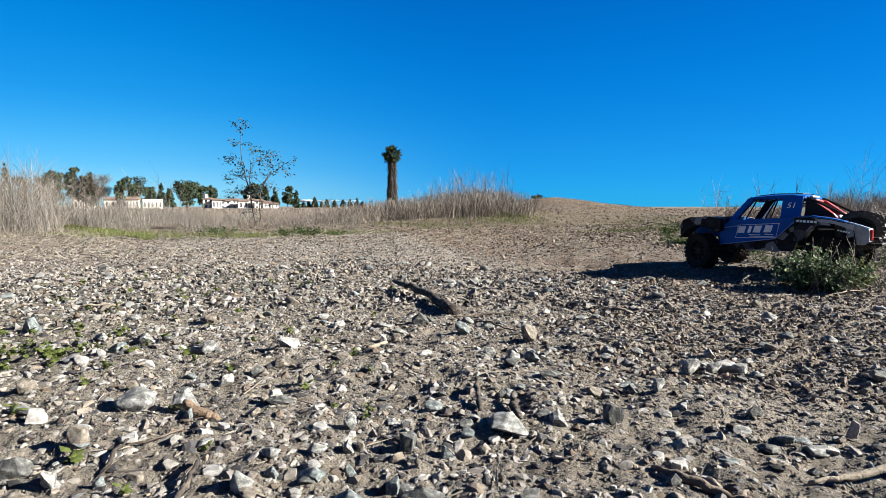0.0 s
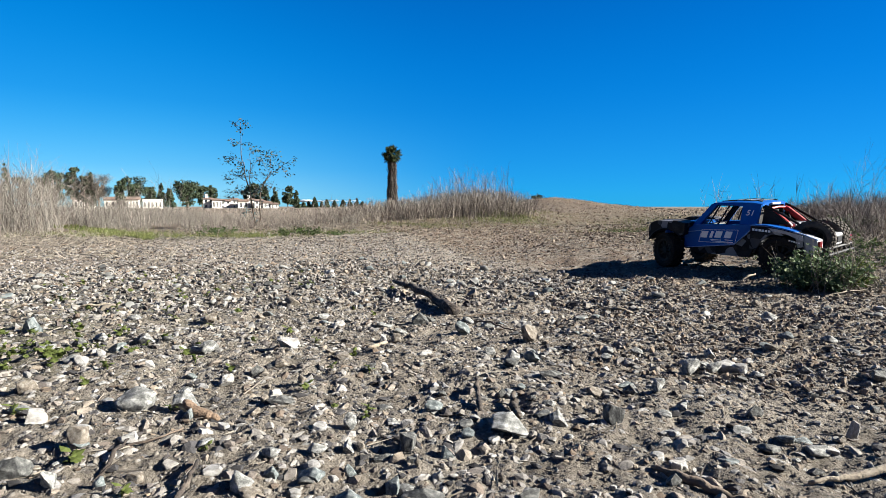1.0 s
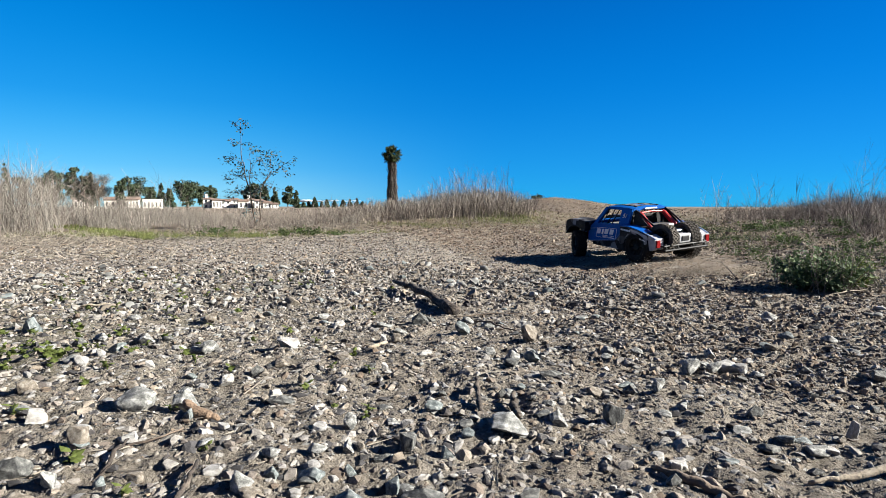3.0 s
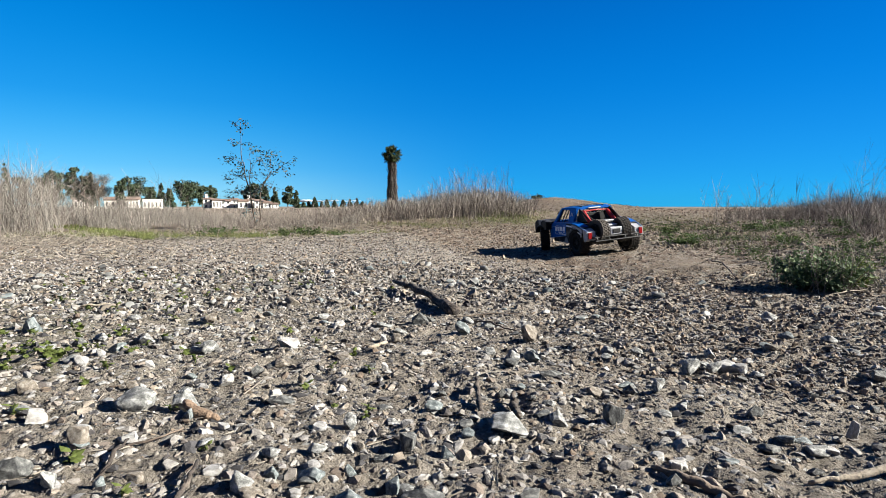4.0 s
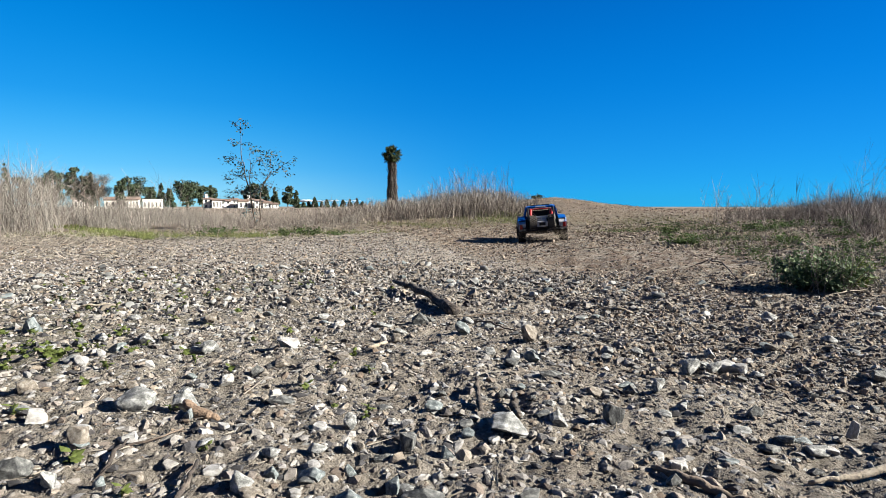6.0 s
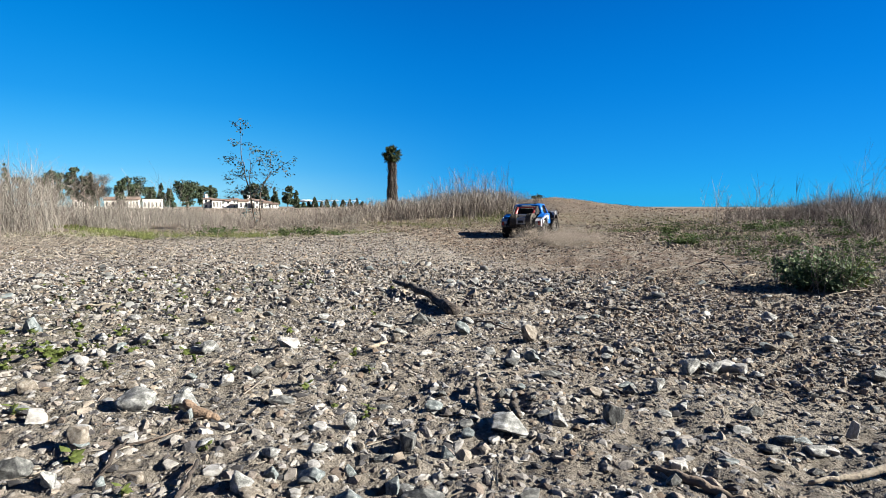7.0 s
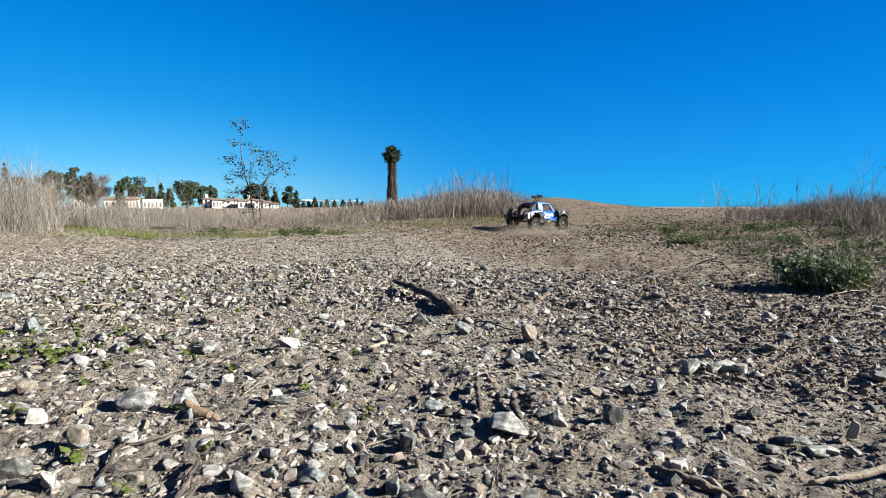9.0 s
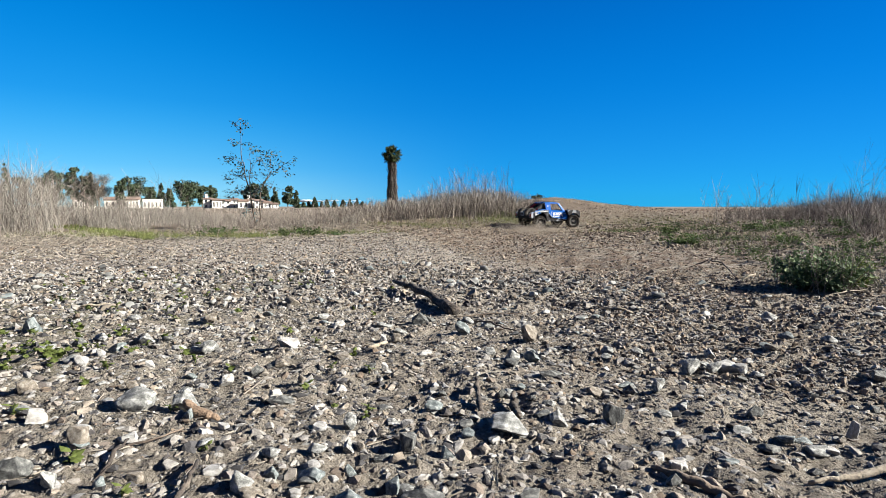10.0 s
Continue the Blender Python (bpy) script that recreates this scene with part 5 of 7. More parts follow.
def build_weeds():
    b = tuft("mallow_bush", 1.345, 1.82, 0.165, 0.13, 0.150, 1900, 0.0165, 51, "low leafy grey-green mallow bush beside the track", MALLOW, 0.35, 0.3, 16, True)
    tuft("weed_clump", 1.50, 1.85, 0.09, 0.08, 0.125, 380, 0.014, 54, "bright yellow-green weed beside a mallow bush", SEEDLEAF, thick=10, lobed=True)
    for k, (x, y, r, high, count) in enumerate(((3.1, 5.0, 0.26, 0.09, 240), (3.6, 5.3, 0.28, 0.10, 230), (2.62, 3.85, 0.22, 0.09, 340), (2.85, 3.5, 0.2, 0.10, 300), (2.35, 5.25, 0.15, 0.06, 180), (3.9, 4.9, 0.3, 0.12, 380), (3.3, 4.2, 0.22, 0.10, 300), (1.80, 2.30, 0.13, 0.08, 200))):
        tuft("weed_clump", x, y, r, r * 0.6, high, count, 0.022 if y > 4.5 else 0.017, 400 + k, "dark green leafy weeds under dry brush", WEED, 0.5, 0.1, 14, True)
    rng = np.random.default_rng(52)
    n = 75
    p = np.stack([rng.uniform(-0.12, 0.20, n), rng.uniform(-0.1, 0.1, n), np.zeros(n)], 1)
    e = np.stack([rng.normal(0, 0.4, n), rng.normal(0, 0.3, n), np.ones(n)], 1)
    e /= np.linalg.norm(e, axis=1, keepdims=True)
    V, F, _ = stalks(p, e, rng.uniform(0.10, 0.20, n), rng.uniform(0.0012, 0.0022, n), np.full(n, 0.35), rng, 5)
    s = raw_mesh("dry_tangle", V, F, STRAW)
    s.parent = b
    tagged(s, kind="stuff")
    tagged(s, "pale dry stems poking out")
    for k, (x, y, r, high, count) in enumerate(((-1.62, 5.05, 0.13, 0.10, 260), (-1.36, 5.15, 0.16, 0.09, 320), (-1.05, 5.2, 0.2, 0.06, 240))):
        tuft("weed_clump", x, y, r, r * 0.6, high, count, 0.014, 430 + k, "green leafy weed at the field's edge", WEED, 0.5, 0.1)
    tuft("weed_clump", -2.2, 4.95, 0.22, 0.14, 0.12, 420, 0.016, 55, "green leafy weed at the field's edge")
    tuft("weed_clump", -1.45, 5.3, 0.25, 0.12, 0.09, 360, 0.015, 56, "green leafy weed at the field's edge")
    tuft("weed_clump", 1.86, 3.95, 0.2, 0.13, 0.075, 620, 0.017, 53, "low dark green weed clump on dirt", WEED, 0.5, 0.1, 14, True)
    spots = [(1.75, 3.0, 0.2), (2.2, 3.5, 0.28), (2.6, 4.1, 0.4), (2.25, 4.7, 0.35), (2.9, 4.9, 0.45), (1.62, 2.3, 0.2), (2.4, 2.9, 0.3), (3.2, 3.6, 0.4), (2.0, 5.6, 0.3), (2.9, 6.3, 0.4), (1.7, 2.6, 0.2), (3.4, 5.2, 0.4), (2.3, 4.2, 0.35), (2.75, 5.5, 0.4), (1.95, 3.3, 0.2), (2.6, 3.3, 0.35), (2.1, 2.5, 0.25)]
    for i, (x, y, r) in enumerate(spots):
        tuft("weed_patch", x, y, r, r * 0.7, 0.04, int(300 * r / 0.3), 0.010, 60 + i, "flat patch of small green weeds on dirt")


def build_seedlings():
    rng = np.random.default_rng(91)
    V, F = leaves(np.zeros((7, 3)) + np.array([0, 0, 0.006]) + rng.normal(0, 0.0025, (7, 3)), rng.uniform(0.006, 0.0105, 7), rng, 0.6, 1.3)
    first = empty("seedling")
    lv = raw_mesh("leaves", V, F, SEEDLEAF)
    lv.parent = first
    bm = bmesh.new()
    tube(bm, [(0, 0, -0.004), (0, 0.001, 0.004), (0, 0, 0.008)], 0.0008, 5)
    part("stem", bm, SEEDLEAF, first)
    tagged(first, "tiny bright green seedling sprouting between stones", "seedling", "seedlings")
    spots = [(-0.77, 0.88), (-0.71, 0.9), (-0.75, 0.97), (-0.69, 1.0), (-0.59, 0.81), (-0.94, 1.15), (-0.85, 1.15), (-1.03, 1.4), (-1.47, 1.86), (-0.22, 0.8), (-0.16, 0.74), (-0.11, 0.73), (-0.11, 0.69), (-0.42, 0.55), (-0.33, 0.5), (-0.29, 0.6), (-0.6, 0.69), (-0.28, 1.1), (-0.18, 0.99), (-0.38, 0.69), (-0.13, 0.88), (-0.97, 1.68)]
    for _ in range(105):
        x = rng.normal(-1.0, 0.38)
        spots.append((x, rng.uniform(0.85, 2.3)))
    for _ in range(45):
        spots.append((rng.normal(-0.78, 0.09), rng.normal(0.95, 0.09)))
    for i, (x, y) in enumerate(spots):
        m = pose(x, y, top(x, y), rz=float(rng.uniform(0, 360)))
        if i == 0:
            first.matrix_world = m
        else:
            o = copy_thing(first, m)
            k = rng.uniform(0.6, 1.4)
            o.scale = (k, k, k)


# ---- trees ----
def limb(bm, a, b, r0, r1, rng, sides=6, wob=0.06):
    a, b = Vector(a), Vector(b)
    n = 4
    L = (b - a).length
    pts = [a.lerp(b, i / n) + Vector(rng.normal(0, wob * L, 3)) * (0 if i in (0, n) else 0.35) for i in range(n + 1)]
    tube(bm, pts, [r0 + (r1 - r0) * i / n for i in range(n + 1)], sides)
    return pts


def build_sapling():
    """A sparse sapling with two stems; each limb is given by x and z along it, each spray of leaves by x, z, reach and count."""
    rng = np.random.default_rng(120)
    bx, by = -2.42, 6.6
    lift = -float(land(bx, by)) - 0.06
    thing = empty("sapling", Matrix.Translation((bx, by, top(bx, by))))
    limbs = [([(0.0, 0.007), (-0.03, 0.18), (-0.059, 0.441), (-0.118, 0.735), (-0.162, 0.919)], 0.017, 0.009),
             ([(-0.162, 0.919), (-0.176, 1.14), (-0.184, 1.419)], 0.009, 0.003),
             ([(0.03, 0.007), (0.04, 0.2), (0.066, 0.441), (0.103, 0.625), (0.191, 0.809)], 0.015, 0.008),
             ([(0.191, 0.809), (0.235, 0.956), (0.25, 1.051)], 0.007, 0.002),
             ([(0.103, 0.625), (0.221, 0.757), (0.324, 0.846), (0.426, 0.897), (0.515, 0.912)], 0.007, 0.002),
             ([(0.324, 0.846), (0.397, 0.787), (0.441, 0.743)], 0.004, 0.0015),
             ([(-0.059, 0.441), (-0.176, 0.537), (-0.287, 0.522), (-0.382, 0.456)], 0.007, 0.002),
             ([(-0.103, 0.662), (-0.213, 0.735), (-0.338, 0.757), (-0.375, 0.684)], 0.006, 0.002),
             ([(-0.154, 0.882), (-0.25, 0.963), (-0.353, 0.941)], 0.005, 0.002),
             ([(-0.059, 0.441), (-0.059, 0.699), (-0.059, 0.919), (-0.051, 1.103)], 0.008, 0.002),
             ([(-0.059, 0.772), (0.015, 0.919), (0.059, 1.022)], 0.005, 0.002),
             ([(0.066, 0.441), (-0.015, 0.588), (-0.074, 0.735)], 0.006, 0.002),
             ([(0.103, 0.625), (0.206, 0.588), (0.316, 0.529)], 0.005, 0.0015),
             ([(-0.176, 1.14), (-0.235, 1.169), (-0.257, 1.11)], 0.003, 0.0015),
             ([(-0.184, 1.346), (-0.235, 1.404), (-0.257, 1.36)], 0.003, 0.001),
             ([(-0.184, 1.346), (-0.118, 1.397), (-0.074, 1.39)], 0.003, 0.001),
             ([(-0.037, 0.221), (-0.088, 0.243), (-0.125, 0.272)], 0.004, 0.002),
             ([(0.066, 0.441), (0.176, 0.551), (0.257, 0.684)], 0.006, 0.002),
             ([(0.191, 0.809), (0.132, 0.897), (0.088, 0.882)], 0.004, 0.0015)]
    bm = bmesh.new()
    for run, r0, r1 in limbs:
        pts = [Vector((x, rng.normal(0, 0.035), max(z, 0.0) + lift - (0.06 if z < 0.02 else 0))) for x, z in run]
        fine = []
        for p, q in zip(pts, pts[1:]):
            fine += [p, p.lerp(q, 0.5) + Vector(rng.normal(0, 0.008, 3))]
        fine.append(pts[-1])
        m = len(fine) - 1
        tube(bm, fine, [0.72 * (r0 + (r1 - r0) * k / m) for k in range(m + 1)], 6)
        for k in range(1, m):
            if r0 < 0.01 or k > m // 2:
                e = Vector((rng.normal(0, 0.06), rng.normal(0, 0.05), rng.uniform(0.0, 0.08)))
                tube(bm, [fine[k], fine[k] + e * 0.6 + Vector((0, 0, 0.01)), fine[k] + e], [0.0025, 0.002, 0.001], 4)
    part("trunk", bm, BARK, thing)
    sprays = [(-0.25, 1.382, 0.035, 7), (-0.103, 1.39, 0.05, 10), (-0.162, 1.301, 0.035, 6), (-0.243, 1.14, 0.045, 10), (-0.081, 1.125, 0.045, 9), (0.044, 1.044, 0.06, 15), (0.066, 0.919, 0.055, 13), (-0.029, 1.051, 0.04, 7), (0.243, 0.978, 0.07, 18), (0.191, 0.882, 0.06, 14), (0.162, 1.007, 0.04, 7), (0.316, 0.846, 0.05, 9), (0.434, 0.757, 0.045, 9), (0.493, 0.897, 0.055, 9), (0.39, 0.875, 0.04, 6), (-0.287, 0.956, 0.065, 16), (-0.346, 0.919, 0.05, 10), (-0.169, 0.853, 0.045, 9), (-0.353, 0.684, 0.055, 13), (-0.243, 0.728, 0.065, 15), (-0.169, 0.743, 0.055, 12), (-0.081, 0.75, 0.06, 13), (-0.015, 0.735, 0.045, 8), (-0.368, 0.463, 0.06, 14)]
    sprays += [(-0.279, 0.507, 0.06, 13), (-0.191, 0.551, 0.06, 13), (-0.103, 0.522, 0.055, 11), (0.007, 0.515, 0.055, 11), (0.074, 0.551, 0.05, 9), (-0.125, 0.272, 0.055, 12), (0.015, 0.257, 0.05, 9), (0.007, 0.147, 0.04, 6), (0.162, 0.61, 0.05, 8), (0.279, 0.551, 0.04, 6), (0.25, 0.772, 0.045, 8), (-0.059, 0.441, 0.045, 8), (0.103, 0.772, 0.045, 8)]
    pos, size = [], []
    for x, z, reach, n in sprays:
        for _ in range(int(n * 2.5)):
            pos.append((x + rng.normal(0, reach * 0.6), rng.normal(0, 0.06), z + lift + 0.02 + rng.normal(0, reach * 0.6)))
            size.append(rng.uniform(0.012, 0.024))
    V, F = leaves(np.array(pos), np.array(size), rng, -0.6, 2.1)
    c = raw_mesh("crown", V, F, SAPLEAF)
    c.parent = thing
    tagged(c, kind="stuff")
    tagged(thing, "thin sparse sapling with small grey-green leaves", "tree")


def build_palm():
    rng = np.random.default_rng(130)
    bx, by = -11.1, 112.0
    base_z = float(land(bx, by))
    crown_z = 11.4 - base_z
    thing = empty("fan_palm", Matrix.Translation((bx, by, base_z)))
    bm = bmesh.new()
    zs = np.linspace(-0.2, crown_z, 10)
    tube(bm, [(0.10 * math.sin(z), 0, z) for z in zs], [0.55 - 0.02 * i for i in range(10)], 12)
    part("trunk", bm, BARK, thing)
    # hanging dead skirt, ragged at its edges
    n = 3000
    z = rng.uniform(0.8, crown_z - 1.4, n)
    a = rng.uniform(0, 2 * np.pi, n)
    rad = 0.66 + 0.30 * (1 - step(0, 8, z)) + 0.16 * vnoise(z * 0.8, a * 1.5, 131) + rng.uniform(-0.14, 0.18, n)
    pos = np.stack([np.cos(a) * rad, np.sin(a) * rad, z], 1)
    e = np.stack([np.cos(a) * 0.16 + rng.normal(0, 0.16, n), np.sin(a) * 0.16 + rng.normal(0, 0.16, n), -np.ones(n)], 1)
    e /= np.linalg.norm(e, axis=1, keepdims=True)
    V, F, _ = stalks(pos, e, rng.uniform(0.5, 1.3, n), rng.uniform(0.035, 0.085, n), np.full(n, 0.12), rng, 2)
    s = raw_mesh("dead_skirt", V, F, DEADFROND)
    s.parent = thing
    tagged(s, kind="stuff")
    tagged(s, "hanging skirt of dead brown fronds")
    # fan leaves: a stem and a spread of folded blades, the lower ones drooping
    Vs, Fs, base = [], [], 0
    for k in range(92):
        a, up = k * 2.4 + rng.normal(0, 0.2), 1.45 - 2.75 * (k / 91) + rng.normal(0, 0.1)
        d = np.array([math.cos(a) * math.cos(up), math.sin(a) * math.cos(up), math.sin(up)])
        reach = rng.uniform(0.8, 1.5)
        root = np.array([0, 0, crown_z])
        hub = root + d * reach
        m = 15
        side = np.cross(d, np.array([0, 0, 1.0]) + rng.normal(0, 0.5, 3))
        side /= np.linalg.norm(side)
        ang = np.linspace(-1.5, 1.5, m)
        e = d[None] * np.cos(ang)[:, None] + side[None] * np.sin(ang)[:, None] + np.array([0, 0, -0.35])
        e /= np.linalg.norm(e, axis=1, keepdims=True)
        v, f, _ = stalks(np.repeat(hub[None], m, 0), e, rng.uniform(0.8, 1.15) * (0.65 + 0.35 * np.cos(ang)), np.full(m, 0.085), np.full(m, 0.15), rng, 2)
        Vs.append(v)
        Fs.append(f + base)
        base += len(v)
        v, f, _ = stalks(root[None], d[None], np.array([reach]), np.array([0.04]), np.array([0.0]), rng, 2)
        Vs.append(v)
        Fs.append(f + base)
        base += len(v)
    c = raw_mesh("crown", np.concatenate(Vs), np.concatenate(Fs), PALMLEAF)
    c.parent = thing
    tagged(thing, "tall fan palm with a dead skirt, beyond a mound", "palm tree")


def far_tree(px_x, base_d, high, wide, kind, seed):
    """A tree on the skyline: tapered trunk, limbs and a crown of leaf clumps."""
    rng = np.random.default_rng(seed)
    x = px_x * base_d
    thing = empty("tree", Matrix.Translation((x, base_d, float(land(x, base_d)))))
    bm = bmesh.new()
    limb(bm, (0, 0, -0.3), (rng.normal(0, 0.2), 0, high * 0.8), wide * 0.05, wide * 0.02, rng, 7, 0.03)
    cl = []
    if kind == "cone":
        for _ in range(34):
            t = rng.uniform(0.06, 0.98)
            r = wide * 0.5 * (1 - t) ** 0.7 + 0.2
            a = rng.uniform(0, 2 * np.pi)
            cl.append((math.cos(a) * r * 0.55, math.sin(a) * r * 0.55, high * t, r * 0.55))
    else:
        for _ in range(34):
            a, r = rng.uniform(0, 2 * np.pi), wide * 0.5 * math.sqrt(rng.uniform(0, 1)) * 0.8
            z = high * rng.uniform(0.22, 0.93)
            cl.append((math.cos(a) * r, math.sin(a) * r, z, wide * rng.uniform(0.14, 0.22)))
            limb(bm, (0, 0, high * 0.3), (math.cos(a) * r, math.sin(a) * r, z), wide * 0.02, wide * 0.008, rng, 5, 0.05)
    part("trunk", bm, BARK, thing)
    pos = []
    for cx, cy, cz, r in cl:
        p = rng.normal(size=(84, 3))
        p /= np.linalg.norm(p, axis=1, keepdims=True)
        pos.append(p * (r * rng.uniform(0.4, 1.08, (84, 1))) + np.array([cx, cy, cz]))
    pos = np.concatenate(pos)
    if kind == "bare":
        e = rng.normal(size=pos.shape) + np.array([0, 0, 0.6])
        e /= np.linalg.norm(e, axis=1, keepdims=True)
        V, F, _ = stalks(pos, e, rng.uniform(0.8, 1.8, len(pos)), np.full(len(pos), 0.05), np.full(len(pos), 0.15), rng, 2)
        c = raw_mesh("crown", V, F, GREYLEAF)
    else:
        V, F = leaf_flecks(pos, wide * 0.025 + rng.uniform(0.22, 0.55, len(pos)), rng)
        c = raw_mesh("crown", V, F, FARLEAF)
    c.parent = thing
    words = {"cone": "dark green narrow conifer on the skyline", "round": "dark green broad-crowned tree on the skyline", "bare": "grey leafless tree on the skyline"}[kind]
    tagged(thing, words, "tree", "skyline trees")


def build_skyline():
    f = 900.0
    rows = [(15, 291, 24, "cone", 260), (42, 316, 30, "round", 270), (75, 312, 34, "round", 275), (100, 302, 44, "round", 270), (132, 296, 30, "round", 265), (150, 312, 34, "round", 229), (178, 308, 46, "bare", 228), (165, 306, 22, "cone", 226),
            (217, 313, 24, "round", 230), (247, 315, 44, "round", 265), (270, 332, 26, "round", 300), (288, 326, 20, "cone", 270), (303, 331, 20, "cone", 272), (334, 323, 54, "round", 262), (378, 329, 22, "round", 285), (360, 329, 28, "round", 280)]
    more = [(452, 326, 34, "round", 300), (470, 323, 26, "cone", 295), (488, 332, 20, "cone", 298), (511, 329, 24, "round", 290), (526, 338, 18, "cone", 300), (437, 335, 24, "round", 300),
            (538, 360, 12, "cone", 410), (547, 358, 10, "cone", 420), (558, 350, 15, "cone", 420), (570, 358, 9, "cone", 430), (579, 354, 12, "cone", 420), (593, 356, 11, "cone", 425), (608, 355, 14, "cone", 430), (620, 354, 11, "cone", 430), (632, 353, 13, "cone", 425), (642, 358, 12, "cone", 430)]
    for i, (px, ty, w, kind, d) in enumerate(rows + more):
        base = float(land((px - 784) / f * d, d))
        high = EYE - base + (367 - ty) / f * d
        far_tree((px - 784) / f, d, high, w / f * d * (0.82 if kind == "round" else 0.9), kind, 200 + i)


def build_clouds():
    """Low white clouds that just clear the horizon."""
    rng = np.random.default_rng(150)
    V, F, base = [], [], 0
    for x, wide, low, high in ((-960, 60, 34, 20), (-880, 60, 34, 9), (-790, 90, 38, 10), (-650, 120, 36, 8)):
        for _ in range(30):
            v, f = cut_ball(rng, 2, 0, 0.5, 0.9, 0.05)
            t = rng.normal(0, 0.4)
            r = high * rng.uniform(0.25, 0.6) * math.exp(-2 * t * t)
            v = v * np.array([r * rng.uniform(2, 5), r * 2, r * 0.5]) + np.array([x + t * wide, 3600 + rng.normal(0, 20), low + high * rng.uniform(0.0, 0.6)])
            V.append(v)
            F.append(f + base)
            base += len(v)
    tagged(raw_mesh("backdrop", np.concatenate(V), np.concatenate(F), CLOUD, True), "low white clouds lying on the horizon", "clouds", kind="structure")


# ---- far houses ----
def house(x, d, wide, deep, high, roof_high, cols, rows, roof="hip"):
    """A house with openings, panes set back, and a roof with eaves, on the far edge of the field."""
    g = float(land(x, d))
    thing = empty("house", pose(x, d, g - 0.5, rz=25))
    bm = bmesh.new()
    xs, zs = [-wide / 2], [0.0]
    ww, wh = wide / cols * 0.42, high / rows * 0.5
    for c in range(cols):
        m = -wide / 2 + wide * (c + 0.5) / cols
        xs += [m - ww / 2, m + ww / 2]
    xs.append(wide / 2)
    for r in range(rows):
        m = high * (r + 0.52) / rows
        zs += [m - wh / 2, m + wh / 2]
    zs.append(high)
    V = {}

    def vert(i, j, y):
        if (i, j, y) not in V:
            V[i, j, y] = bm.verts.new((xs[i], y, zs[j]))
        return V[i, j, y]
    holes = []
    for i in range(len(xs) - 1):
        for j in range(len(zs) - 1):
            if i % 2 and j % 2:
                holes.append((xs[i], xs[i + 1], zs[j], zs[j + 1]))
                for a, b in (((i, j), (i + 1, j)), ((i + 1, j), (i + 1, j + 1)), ((i + 1, j + 1), (i, j + 1)), ((i, j + 1), (i, j))):
                    bm.faces.new((vert(*a, 0), vert(*b, 0), vert(*b, 0.3), vert(*a, 0.3)))
            else:
                bm.faces.new((vert(i, j, 0), vert(i + 1, j, 0), vert(i + 1, j + 1, 0), vert(i, j + 1, 0)))
    for sx in (-1, 1):
        box(bm, (sx * (wide / 2 - 0.1), deep / 2 + 0.02, high / 2), (0.2, deep, high))
    box(bm, (0, deep - 0.1, high / 2), (wide - 0.5, 0.2, high))
    part("wall", bm, STUCCO, thing)
    for a, b, c, e in holes:
        bm = bmesh.new()
        box(bm, ((a + b) / 2, 0.22, (c + e) / 2), (b - a - 0.02, 0.06, e - c - 0.02))
        w = part("window", bm, PANE, thing, "dark window")
        bm = bmesh.new()
        box(bm, ((a + b) / 2, 0.16, (c + e) / 2), (0.08, 0.05, e - c - 0.02))
        part("mullion", bm, STUCCO, w)
    bm = bmesh.new()
    o = 0.5
    if roof == "flat":
        box(bm, (0, deep / 2, high + roof_high / 2), (wide + 0.3, deep + 0.3, roof_high), 0.05)
        part("roof", bm, STUCCO, thing)
    else:
        e = [bm.verts.new(p) for p in ((-wide / 2 - o, -o, high), (wide / 2 + o, -o, high), (wide / 2 + o, deep + o, high), (-wide / 2 - o, deep + o, high))]
        low = [bm.verts.new((v.co.x, v.co.y, high - 0.2)) for v in e]
        k = min(deep * 0.5, wide * 0.3) if roof == "hip" else 0
        r0 = bm.verts.new((-wide / 2 - o + k, deep / 2, high + roof_high))
        r1 = bm.verts.new((wide / 2 + o - k, deep / 2, high + roof_high))
        bm.faces.new((e[0], e[1], r1, r0))
        bm.faces.new((e[2], e[3], r0, r1))
        bm.faces.new((e[1], e[2], r1))
        bm.faces.new((e[3], e[0], r0))
        bm.faces.new(low)
        for i in range(4):
            bm.faces.new((e[i], e[(i + 1) % 4], low[(i + 1) % 4], low[i]))
        part("roof", bm, TERRACOTTA, thing, "terracotta tiled roof")
    return thing


def chimney(thing, x, y, z):
    bm = bmesh.new()
    box(bm, (x, y, z), (1.1, 1.0, 2.2), 0.05)
    box(bm, (x, y, z + 1.2), (1.4, 1.3, 0.25), 0.04)
    part("chimney", bm, STUCCO, thing)


